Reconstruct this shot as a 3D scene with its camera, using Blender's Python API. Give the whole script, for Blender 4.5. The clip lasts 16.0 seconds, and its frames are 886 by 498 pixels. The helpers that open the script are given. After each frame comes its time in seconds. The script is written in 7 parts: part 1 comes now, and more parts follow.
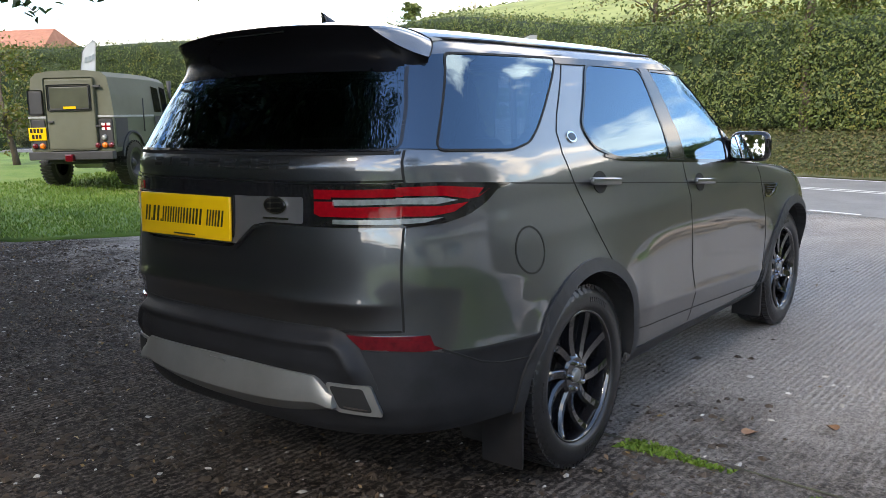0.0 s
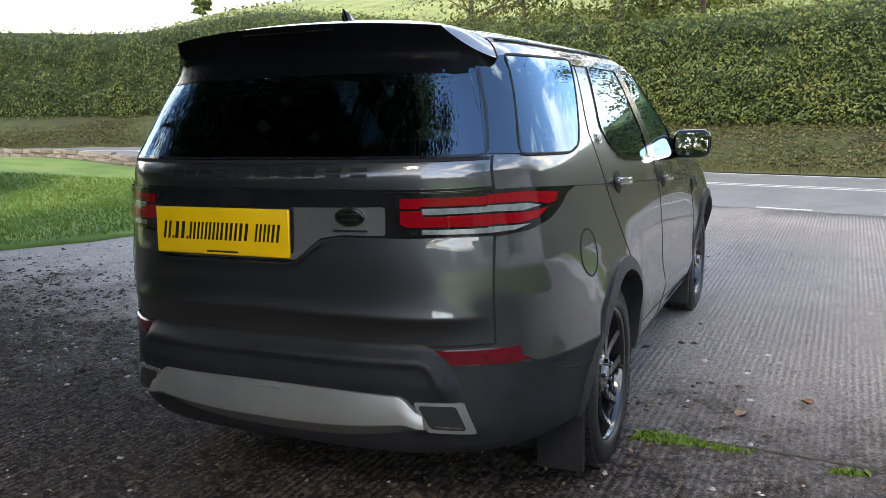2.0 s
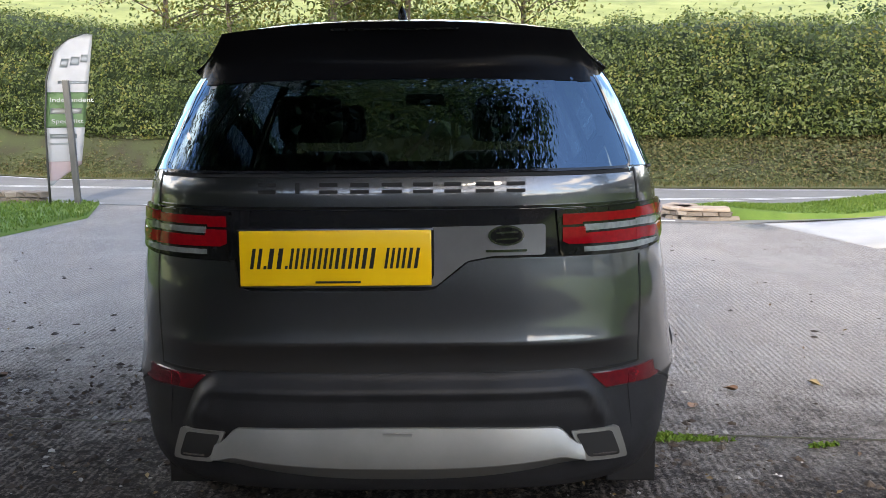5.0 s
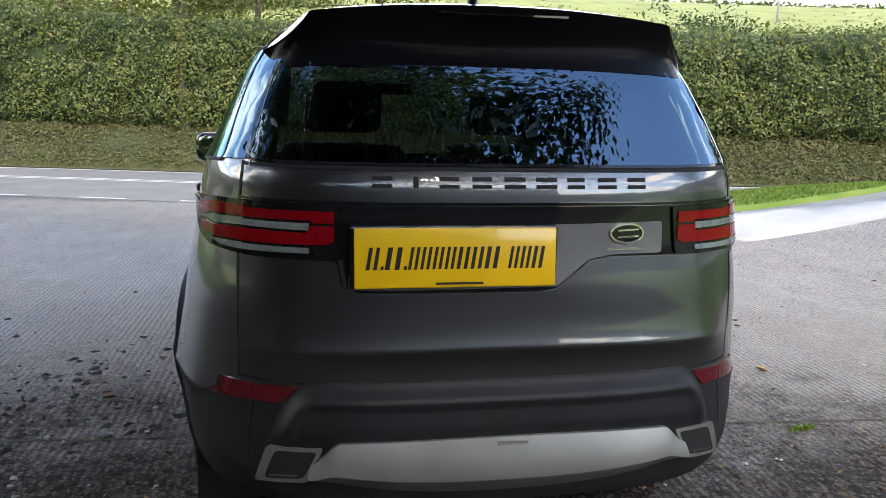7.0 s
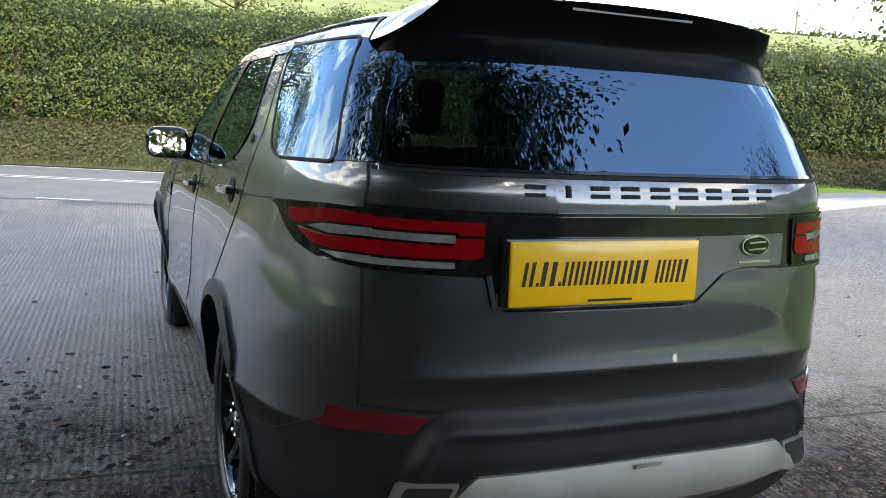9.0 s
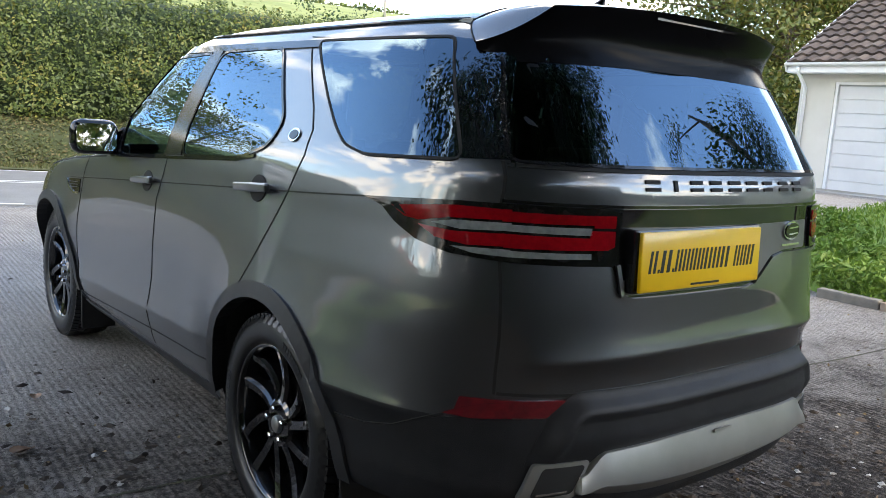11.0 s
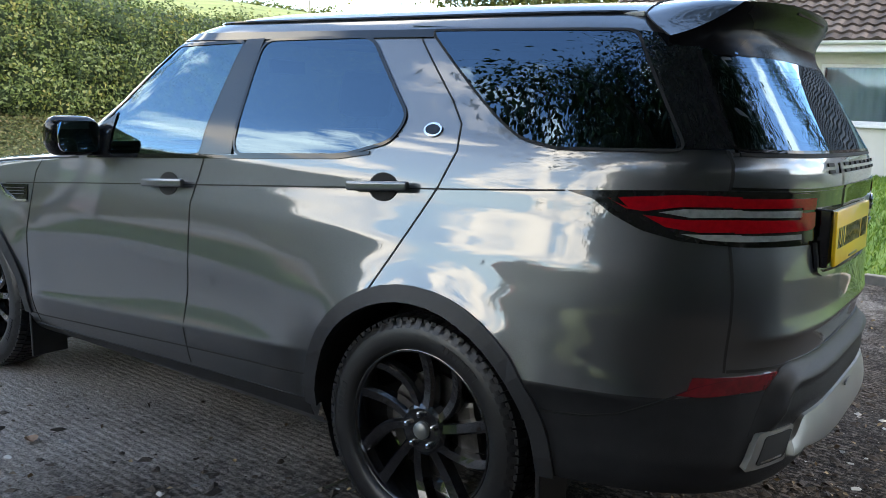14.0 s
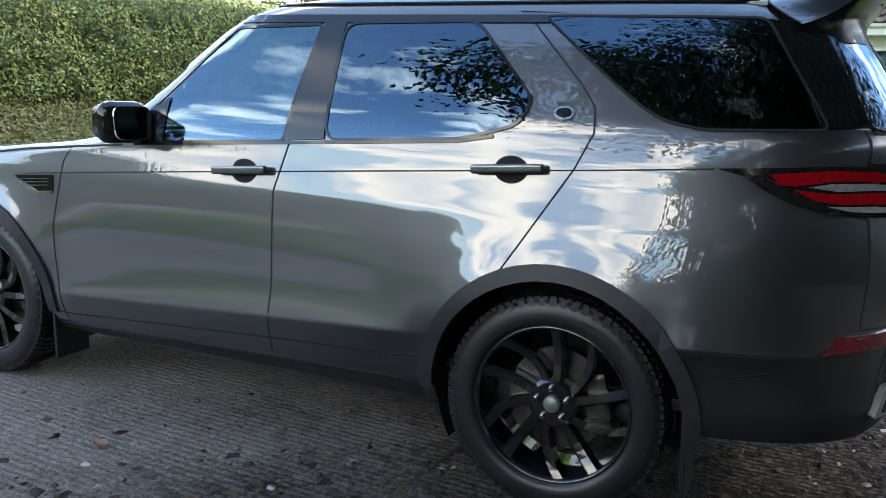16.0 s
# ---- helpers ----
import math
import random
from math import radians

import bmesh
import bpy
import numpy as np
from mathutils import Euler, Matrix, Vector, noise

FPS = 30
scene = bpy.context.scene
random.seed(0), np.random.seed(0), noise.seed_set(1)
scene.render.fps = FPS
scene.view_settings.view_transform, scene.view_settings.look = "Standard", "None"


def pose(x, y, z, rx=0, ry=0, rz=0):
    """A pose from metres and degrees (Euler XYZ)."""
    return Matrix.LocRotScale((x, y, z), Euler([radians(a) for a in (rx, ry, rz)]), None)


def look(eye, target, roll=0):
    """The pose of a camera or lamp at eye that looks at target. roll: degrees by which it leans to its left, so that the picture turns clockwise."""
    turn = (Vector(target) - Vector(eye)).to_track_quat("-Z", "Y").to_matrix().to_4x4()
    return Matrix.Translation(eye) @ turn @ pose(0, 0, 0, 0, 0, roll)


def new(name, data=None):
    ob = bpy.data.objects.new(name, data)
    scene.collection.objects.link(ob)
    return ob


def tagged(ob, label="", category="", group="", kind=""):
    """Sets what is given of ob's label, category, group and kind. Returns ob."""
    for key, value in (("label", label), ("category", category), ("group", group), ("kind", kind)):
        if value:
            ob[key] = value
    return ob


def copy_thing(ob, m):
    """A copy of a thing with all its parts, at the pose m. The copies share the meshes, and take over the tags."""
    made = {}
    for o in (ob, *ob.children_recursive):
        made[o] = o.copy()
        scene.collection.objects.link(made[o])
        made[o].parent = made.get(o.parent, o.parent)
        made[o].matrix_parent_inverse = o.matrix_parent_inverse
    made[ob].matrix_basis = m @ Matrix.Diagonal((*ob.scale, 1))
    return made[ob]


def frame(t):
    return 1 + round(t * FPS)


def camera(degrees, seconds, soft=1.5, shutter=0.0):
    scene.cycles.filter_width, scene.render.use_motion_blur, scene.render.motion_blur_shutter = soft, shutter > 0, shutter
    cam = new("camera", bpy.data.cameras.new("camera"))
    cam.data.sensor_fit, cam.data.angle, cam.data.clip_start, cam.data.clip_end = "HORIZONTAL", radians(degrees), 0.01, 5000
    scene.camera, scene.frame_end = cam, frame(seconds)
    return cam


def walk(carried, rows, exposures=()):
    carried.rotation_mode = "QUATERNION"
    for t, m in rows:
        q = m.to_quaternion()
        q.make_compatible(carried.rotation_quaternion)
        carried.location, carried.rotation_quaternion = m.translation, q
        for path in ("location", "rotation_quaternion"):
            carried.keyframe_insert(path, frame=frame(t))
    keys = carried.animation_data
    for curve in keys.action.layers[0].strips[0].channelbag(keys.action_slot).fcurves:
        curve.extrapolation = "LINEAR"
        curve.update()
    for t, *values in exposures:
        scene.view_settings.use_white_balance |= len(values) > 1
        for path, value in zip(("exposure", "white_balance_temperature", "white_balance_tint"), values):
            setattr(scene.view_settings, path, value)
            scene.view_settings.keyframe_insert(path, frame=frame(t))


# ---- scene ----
cam = camera(56.1, 16.0, soft=0.6)
PATH = [
    (0, (2.611, -3.055, 1.523), (1.395, -1.499, 1.2), -1.3),
    (0.5, (2.382, -3.133, 1.512), (1.24, -1.524, 1.184), -1.5),
    (1, (2.143, -3.2, 1.532), (1.113, -1.518, 1.202), -1.4),
    (1.5, (1.92, -3.355, 1.552), (1.037, -1.592, 1.217), -1.7),
    (2, (1.72, -3.457, 1.566), (0.916, -1.658, 1.226), -1.6),
    (2.5, (1.457, -3.447, 1.56), (0.786, -1.593, 1.225), -1.6),
    (3, (1.21, -3.505, 1.579), (0.707, -1.598, 1.246), -1.2),
    (3.5, (0.939, -3.627, 1.595), (0.636, -1.678, 1.259), -1.3),
    (4, (0.702, -3.631, 1.587), (0.481, -1.671, 1.254), -1.3),
    (4.5, (0.409, -3.563, 1.583), (0.281, -1.594, 1.254), -0.9),
    (4.7, (0.312, -3.572, 1.58), (0.222, -1.6, 1.258), -0.8),
    (6.8, (-0.533, -3.357, 1.557), (-0.193, -1.415, 1.223), 1.4),
    (7, (-0.656, -3.351, 1.565), (-0.27, -1.418, 1.227), 1.3),
    (7.5, (-0.893, -3.308, 1.589), (-0.391, -1.402, 1.25), 1.7),
    (8, (-1.072, -3.125, 1.565), (-0.513, -1.235, 1.226), 1.9),
    (8.5, (-1.24, -2.99, 1.574), (-0.623, -1.119, 1.233), 2.3),
    (8.7, (-1.304, -2.971, 1.563), (-0.626, -1.119, 1.228), 2.6),
    (10.8, (-2.139, -2.528, 1.49), (-0.95, -0.95, 1.177), 4.4),
    (11, (-2.246, -2.533, 1.506), (-1.02, -0.985, 1.193), 3.8),
    (11.5, (-2.451, -2.483, 1.515), (-1.173, -0.978, 1.194), 3.4),
    (12, (-2.576, -2.277, 1.483), (-1.203, -0.857, 1.17), 3.0),
    (12.5, (-2.711, -2.111, 1.495), (-1.266, -0.765, 1.183), 3.2),
    (13, (-2.935, -1.958, 1.503), (-1.405, -0.706, 1.195), 3.4),
    (13.5, (-3.056, -1.815, 1.501), (-1.487, -0.618, 1.178), 3.4),
    (14, (-3.119, -1.574, 1.48), (-1.499, -0.448, 1.149), 2.6),
    (14.5, (-3.257, -1.38, 1.466), (-1.562, -0.372, 1.135), 3.3),
    (15, (-3.501, -1.223, 1.494), (-1.756, -0.312, 1.139), 2.8),
    (15.5, (-3.58, -1.054, 1.478), (-1.822, -0.169, 1.122), 2.6),
    (16, (-3.642, -0.802, 1.457), (-1.857, 0.022, 1.093), 2.3),
]
# the exposure opens up as the dark car fills the view
EXPOSURES = [(0, 1.05, 7500, 12), (3, 1.13, 7600, 12), (4.5, 1.27, 7650, 14), (8, 1.28, 7500, 11), (11, 1.36, 7400, 10), (12.5, 1.34, 7300, 9), (14.5, 1.45, 7100, 8), (16, 1.52, 6950, 8)]
walk(cam, [(t, look(eye, target, roll)) for t, eye, target, roll in PATH], EXPOSURES)

# ---- light ----
SUN_AZ, SUN_EL = 172.0, 38.0          # compass degrees from +y, clockwise
world = bpy.data.worlds.new("world")
scene.world = world
world.use_nodes = True
wn, wl = world.node_tree.nodes, world.node_tree.links
bg = wn["Background"]
sky = wn.new("ShaderNodeTexSky")
sky.sky_type, sky.sun_disc = "NISHITA", False
sky.sun_elevation, sky.sun_rotation = radians(SUN_EL), radians(SUN_AZ)
sky.air_density, sky.dust_density, sky.ozone_density = 1.0, 0.3, 2.5
SKY_STRENGTH, CLOUD = 0.31, 8.8
tc = wn.new("ShaderNodeTexCoord")
sep = wn.new("ShaderNodeSeparateXYZ")
wl.new(tc.outputs["Generated"], sep.inputs[0])
zup = wn.new("ShaderNodeMath"); zup.operation = "MAXIMUM"; zup.inputs[1].default_value = 0.0
wl.new(sep.outputs["Z"], zup.inputs[0])
zadd = wn.new("ShaderNodeMath"); zadd.operation = "ADD"; zadd.inputs[1].default_value = 0.22
wl.new(zup.outputs[0], zadd.inputs[0])
div = wn.new("ShaderNodeVectorMath"); div.operation = "DIVIDE"
comb = wn.new("ShaderNodeCombineXYZ")
for k in range(3):
    wl.new(zadd.outputs[0], comb.inputs[k])
wl.new(tc.outputs["Generated"], div.inputs[0]); wl.new(comb.outputs[0], div.inputs[1])
cn = wn.new("ShaderNodeTexNoise")
cn.inputs["Scale"].default_value, cn.inputs["Detail"].default_value, cn.inputs["Roughness"].default_value = 1.9, 8, 0.58
wl.new(div.outputs[0], cn.inputs["Vector"])
cr = wn.new("ShaderNodeValToRGB")
cr.color_ramp.elements[0].position, cr.color_ramp.elements[1].position = 0.49, 0.56
low = wn.new("ShaderNodeMapRange")                       # cloud banks lie thicker towards the horizon
low.inputs["From Min"].default_value, low.inputs["From Max"].default_value = 0.0, 0.7
low.inputs["To Min"].default_value, low.inputs["To Max"].default_value = 0.065, -0.06
wl.new(sep.outputs["Z"], low.inputs["Value"])
cover = wn.new("ShaderNodeMath"); cover.operation = "ADD"
wl.new(cn.outputs["Fac"], cover.inputs[0]); wl.new(low.outputs[0], cover.inputs[1])
wl.new(cover.outputs[0], cr.inputs[0])
tint = wn.new("ShaderNodeTexNoise")                      # sunlit cream tops and grey-blue bases
tint.inputs["Scale"].default_value, tint.inputs["Detail"].default_value = 3.4, 6
wl.new(div.outputs[0], tint.inputs["Vector"])
tr = wn.new("ShaderNodeValToRGB")
tr.color_ramp.elements[0].position, tr.color_ramp.elements[1].position = 0.36, 0.62
tr.color_ramp.elements[0].color = (0.50 * CLOUD, 0.56 * CLOUD, 0.66 * CLOUD, 1)
tr.color_ramp.elements[1].color = (1.0 * CLOUD, 0.97 * CLOUD, 0.92 * CLOUD, 1)
wl.new(tint.outputs["Fac"], tr.inputs[0])
lowhaze = wn.new("ShaderNodeMapRange")
lowhaze.inputs["From Min"].default_value, lowhaze.inputs["From Max"].default_value = 0.16, 0.02
lowhaze.inputs["To Min"].default_value, lowhaze.inputs["To Max"].default_value = 0.0, 0.42
wl.new(sep.outputs["Z"], lowhaze.inputs["Value"])
cmax = wn.new("ShaderNodeMath"); cmax.operation = "MAXIMUM"
wl.new(cr.outputs[0], cmax.inputs[0]); wl.new(lowhaze.outputs[0], cmax.inputs[1])
cmix = wn.new("ShaderNodeMix"); cmix.data_type = "RGBA"
wl.new(cmax.outputs[0], cmix.inputs["Factor"]); wl.new(sky.outputs[0], cmix.inputs[6])
wl.new(tr.outputs[0], cmix.inputs[7])
wl.new(cmix.outputs[2], bg.inputs["Color"])
bg.inputs["Strength"].default_value = SKY_STRENGTH
sun = new("sun", bpy.data.lights.new("sun", "SUN"))
sun.data.energy, sun.data.angle, sun.data.color = 2.0, radians(9), (1.0, 0.95, 0.86)
_a, _e = radians(SUN_AZ), radians(SUN_EL)
SUN_DIR = Vector((math.sin(_a) * math.cos(_e), math.cos(_a) * math.cos(_e), math.sin(_e)))
sun.matrix_world = look(SUN_DIR * 60, (0, 0, 0))


# ---- materials ----
def mat(name, colors, rough=0.6, metal=0.0, scale=6.0, bump=0.0, bump_scale=80.0, coat=0.0, spec=0.5, island=False, obrand=False,
        trans=0.0, stretch=(1, 1, 1), rough_var=0.0, detail=6, patchy=0.38):
    """A surface whose colour runs between the given ones by noise at two sizes, with fine relief."""
    m = bpy.data.materials.new(name)
    m.use_nodes = True
    n, l = m.node_tree.nodes, m.node_tree.links
    b = n["Principled BSDF"]
    b.inputs["Roughness"].default_value, b.inputs["Metallic"].default_value = rough, metal
    b.inputs["Coat Weight"].default_value, b.inputs["Coat Roughness"].default_value = coat, 0.03
    b.inputs["Specular IOR Level"].default_value = spec
    co = n.new("ShaderNodeTexCoord")
    mp = n.new("ShaderNodeMapping")
    mp.inputs["Scale"].default_value = stretch
    l.new(co.outputs["Object"], mp.inputs[0])
    nz = n.new("ShaderNodeTexNoise")
    nz.inputs["Scale"].default_value, nz.inputs["Detail"].default_value, nz.inputs["Roughness"].default_value = scale, detail, 0.6
    l.new(mp.outputs[0], nz.inputs["Vector"])
    fac = nz.outputs["Fac"]
    if island or obrand:
        r = n.new("ShaderNodeNewGeometry").outputs["Random Per Island"] if island else n.new("ShaderNodeObjectInfo").outputs["Random"]
        mx = n.new("ShaderNodeMath"); mx.operation = "MULTIPLY_ADD"
        mx.inputs[1].default_value = 0.62
        l.new(r, mx.inputs[0])
        sc = n.new("ShaderNodeMath"); sc.operation = "MULTIPLY_ADD"; sc.inputs[1].default_value, sc.inputs[2].default_value = patchy, 0.5 * (0.38 - patchy)
        l.new(fac, sc.inputs[0]); l.new(sc.outputs[0], mx.inputs[2])
        fac = mx.outputs[0]
    ramp = n.new("ShaderNodeValToRGB")
    lo, hi = (0.05, 0.95) if (island or obrand) else (0.3, 0.7)
    e = ramp.color_ramp.elements
    for i, c in enumerate(colors):
        p = lo + (hi - lo) * i / max(1, len(colors) - 1)
        el = e[i] if i < 2 else e.new(p)
        el.position, el.color = p, (*c, 1)
    if len(colors) == 1:
        e[1].color, e[1].position = (*colors[0], 1), 1
    l.new(fac, ramp.inputs[0])
    l.new(ramp.outputs[0], b.inputs["Base Color"])
    if rough_var:
        rr = n.new("ShaderNodeMapRange")
        rr.inputs["To Min"].default_value, rr.inputs["To Max"].default_value = rough - rough_var, rough + rough_var
        l.new(nz.outputs["Fac"], rr.inputs["Value"]); l.new(rr.outputs[0], b.inputs["Roughness"])
    if bump:
        bz = n.new("ShaderNodeTexNoise")
        bz.inputs["Scale"].default_value, bz.inputs["Detail"].default_value = bump_scale, 4
        l.new(mp.outputs[0], bz.inputs["Vector"])
        bp = n.new("ShaderNodeBump")
        bp.inputs["Strength"].default_value, bp.inputs["Distance"].default_value = bump, 0.01
        l.new(bz.outputs["Fac"], bp.inputs["Height"]); l.new(bp.outputs[0], b.inputs["Normal"])
    if trans:
        t = n.new("ShaderNodeBsdfTranslucent")
        l.new(ramp.outputs[0], t.inputs["Color"])
        ms = n.new("ShaderNodeMixShader"); ms.inputs[0].default_value = trans
        l.new(b.outputs[0], ms.inputs[1]); l.new(t.outputs[0], ms.inputs[2])
        l.new(ms.outputs[0], n["Material Output"].inputs[0])
    return m


def glass_mat(name, tint, ior=1.5, rough=0.0, backed=False):
    """Thin tinted glass: blue-coloured mirror gloss by Fresnel over a tinted clear sheet, or over a black backing."""
    m = bpy.data.materials.new(name)
    m.use_nodes = True
    n, l = m.node_tree.nodes, m.node_tree.links
    n.remove(n["Principled BSDF"])
    fr = n.new("ShaderNodeFresnel"); fr.inputs["IOR"].default_value = ior
    tr = n.new("ShaderNodeBsdfDiffuse" if backed else "ShaderNodeBsdfTransparent"); tr.inputs["Color"].default_value = (*tint, 1)
    gl = n.new("ShaderNodeBsdfGlossy"); gl.inputs["Roughness"].default_value = rough
    # sky blue painted into the gloss, so that reflections come out bluer than the sky
    gl.inputs["Color"].default_value = (0.52, 0.76, 1.0, 1)
    ms = n.new("ShaderNodeMixShader")
    l.new(fr.outputs[0], ms.inputs[0]); l.new(tr.outputs[0], ms.inputs[1]); l.new(gl.outputs[0], ms.inputs[2])
    l.new(ms.outputs[0], n["Material Output"].inputs[0])
    return m


def paint_mat(name, base, flake, rough=0.32, metal=0.55):
    """Metallic car paint: fine flakes under a clear coat, with a little orange peel and dust low down in its grain."""
    m = bpy.data.materials.new(name)
    m.use_nodes = True
    n, l = m.node_tree.nodes, m.node_tree.links
    b = n["Principled BSDF"]
    co = n.new("ShaderNodeTexCoord")
    vz = n.new("ShaderNodeTexNoise"); vz.inputs["Scale"].default_value = 900; vz.inputs["Detail"].default_value = 1
    l.new(co.outputs["Object"], vz.inputs["Vector"])
    ramp = n.new("ShaderNodeValToRGB")
    ramp.color_ramp.elements[0].position, ramp.color_ramp.elements[0].color = 0.35, (*base, 1)
    ramp.color_ramp.elements[1].position, ramp.color_ramp.elements[1].color = 0.75, (*flake, 1)
    l.new(vz.outputs["Fac"], ramp.inputs[0]); l.new(ramp.outputs[0], b.inputs["Base Color"])
    b.inputs["Metallic"].default_value, b.inputs["Roughness"].default_value = metal, rough
    b.inputs["Coat Weight"].default_value, b.inputs["Coat IOR"].default_value = 1.0, 1.88
    du = n.new("ShaderNodeTexNoise"); du.inputs["Scale"].default_value = 3.0; du.inputs["Detail"].default_value = 8
    l.new(co.outputs["Object"], du.inputs["Vector"])
    dr = n.new("ShaderNodeMapRange")
    dr.inputs["From Min"].default_value, dr.inputs["From Max"].default_value = 0.4, 0.75
    dr.inputs["To Min"].default_value, dr.inputs["To Max"].default_value = 0.002, 0.014
    l.new(du.outputs["Fac"], dr.inputs["Value"]); l.new(dr.outputs[0], b.inputs["Coat Roughness"])
    return m


PAINT = paint_mat("grey_paint", (0.055, 0.0585, 0.063), (0.134, 0.143, 0.155), 0.39, 0.95)
GLOSS_BLACK = mat("gloss_black", [(0.009, 0.009, 0.0105), (0.014, 0.014, 0.016)], 0.05, scale=3, spec=0.5)
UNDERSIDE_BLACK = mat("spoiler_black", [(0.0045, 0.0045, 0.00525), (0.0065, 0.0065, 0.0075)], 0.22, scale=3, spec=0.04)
BLACK_PLASTIC = mat("black_plastic", [(0.0105, 0.011, 0.0125), (0.019, 0.0195, 0.022)], 0.5, scale=9, bump=0.12, bump_scale=400, spec=0.25)
GREY_PLASTIC = mat("grey_plastic", [(0.0195, 0.0202, 0.0221), (0.0292, 0.0299, 0.0325)], 0.45, spec=0.3, scale=7, bump=0.06, bump_scale=400)
SATIN_BLACK = mat("satin_black_film", [(0.010, 0.010, 0.011), (0.018, 0.018, 0.018)], 0.14, scale=5, spec=0.6, rough_var=0.05)
SEAM = mat("seam_shadow_gap", [(0.004, 0.004, 0.004)], 0.8)
PLINTH = mat("satin_grey_trim", [(0.13, 0.13, 0.13), (0.17, 0.17, 0.168)], 0.35, metal=0.5, scale=5)
SILVER = mat("silver_paint", [(0.209, 0.209, 0.202), (0.26, 0.26, 0.249)], 0.38, metal=0.6, scale=5, rough_var=0.06)
CHROME = mat("chrome", [(0.6, 0.6, 0.62), (0.72, 0.72, 0.74)], 0.12, metal=1.0)
RUBBER = mat("tyre_rubber", [(0.0084, 0.0084, 0.0091), (0.0168, 0.0168, 0.0182)], 0.36, spec=0.5, scale=14, bump=0.08, bump_scale=160)
RIM_BLACK = mat("gloss_black_alloy", [(0.007, 0.007, 0.008), (0.014, 0.014, 0.016)], 0.1, metal=0.1, coat=1.0, scale=4)
BRAKE = mat("brake_steel", [(0.06, 0.056, 0.052), (0.15, 0.14, 0.13)], 0.38, metal=0.9, scale=20)
GLASS_DARK = glass_mat("privacy_glass", (0.13, 0.14, 0.15), 2.2)
GLASS_CLEAR = glass_mat("clear_tinted_glass", (0.50, 0.66, 0.68), 2.3)
PIANO_BLACK = glass_mat("piano_black", (0.008, 0.008, 0.009), 2.1, 0.01, True)
RED_LENS = mat("red_lens", [(0.20, 0.003, 0.007), (0.28, 0.004, 0.009)], 0.05, scale=60, spec=0.25)
DARKRED_LENS = mat("dark_red_lens", [(0.075, 0.003, 0.007), (0.13, 0.005, 0.01)], 0.12, coat=0.6, scale=40)
CLEAR_LENS = mat("clear_lens", [(0.14, 0.155, 0.15), (0.25, 0.265, 0.26)], 0.1, coat=0.5, scale=40)
LAMP_DARK = mat("smoked_lens", [(0.006, 0.006, 0.006), (0.014, 0.014, 0.014)], 0.06, scale=30, spec=0.4)
PLATE_YELLOW = mat("plate_yellow", [(0.80, 0.46, 0.006), (0.86, 0.52, 0.012)], 0.28, scale=8, coat=0.6)
PLATE_BLACK = mat("plate_black", [(0.01, 0.01, 0.01)], 0.35)
CABIN_BLACK = mat("cabin_black", [(0.014, 0.014, 0.0147), (0.0294, 0.0294, 0.0294)], 0.7, scale=12, bump=0.1)
LEATHER = mat("black_leather", [(0.018, 0.017, 0.017), (0.035, 0.034, 0.033)], 0.5, scale=18, bump=0.2, bump_scale=250)
HEADLINING = mat("pale_headlining", [(0.4, 0.39, 0.37), (0.46, 0.45, 0.43)], 0.9, scale=9)
MIRROR = mat("mirror_glass", [(0.85, 0.87, 0.9)], 0.02, metal=1.0)


# ---- building helpers ----
def part(name, bm, material, parent=None, label="", smooth=False):
    """Links a bmesh as one mesh object under a thing or a part."""
    me = bpy.data.meshes.new(name)
    bm.to_mesh(me)
    bm.free()
    me.materials.append(material)
    if smooth:
        me.shade_smooth()
    ob = new(name, me)
    ob.parent = parent
    if label:
        ob["label"] = label
    return ob


def raw(name, verts, faces, material, parent=None, label="", smooth=False):
    me = bpy.data.meshes.new(name)
    me.from_pydata([tuple(v) for v in verts], [], [tuple(f) for f in faces])
    me.materials.append(material)
    if smooth:
        me.shade_smooth()
    me.update()
    ob = new(name, me)
    ob.parent = parent
    if label:
        ob["label"] = label
    return ob


def empty(name, m=None, parent=None):
    ob = new(name)
    if m is not None:
        ob.matrix_basis = m
    ob.parent = parent
    return ob


def bm_box(bm, lo, hi, bevel=0.0, seg=2, m=None):
    lo, hi = Vector(lo), Vector(hi)
    r = bmesh.ops.create_cube(bm, size=1.0)
    c, d = (lo + hi) / 2, hi - lo
    for v in r["verts"]:
        v.co = Vector((v.co.x * d.x, v.co.y * d.y, v.co.z * d.z)) + c
    vs = r["verts"]
    if bevel:
        es = list({e for v in vs for e in v.link_edges})
        g = bmesh.ops.bevel(bm, geom=es, offset=bevel, segments=seg, profile=0.6, affect="EDGES")
        vs = list({v for f in g["faces"] for v in f.verts} | {v for v in vs if v.is_valid})
    if m is not None:
        bmesh.ops.transform(bm, matrix=m, verts=vs)
    return vs


def box(name, lo, hi, material, parent=None, bevel=0.0, seg=2, label="", smooth=False, m=None):
    bm = bmesh.new()
    bm_box(bm, lo, hi, bevel, seg, m)
    return part(name, bm, material, parent, label, smooth)


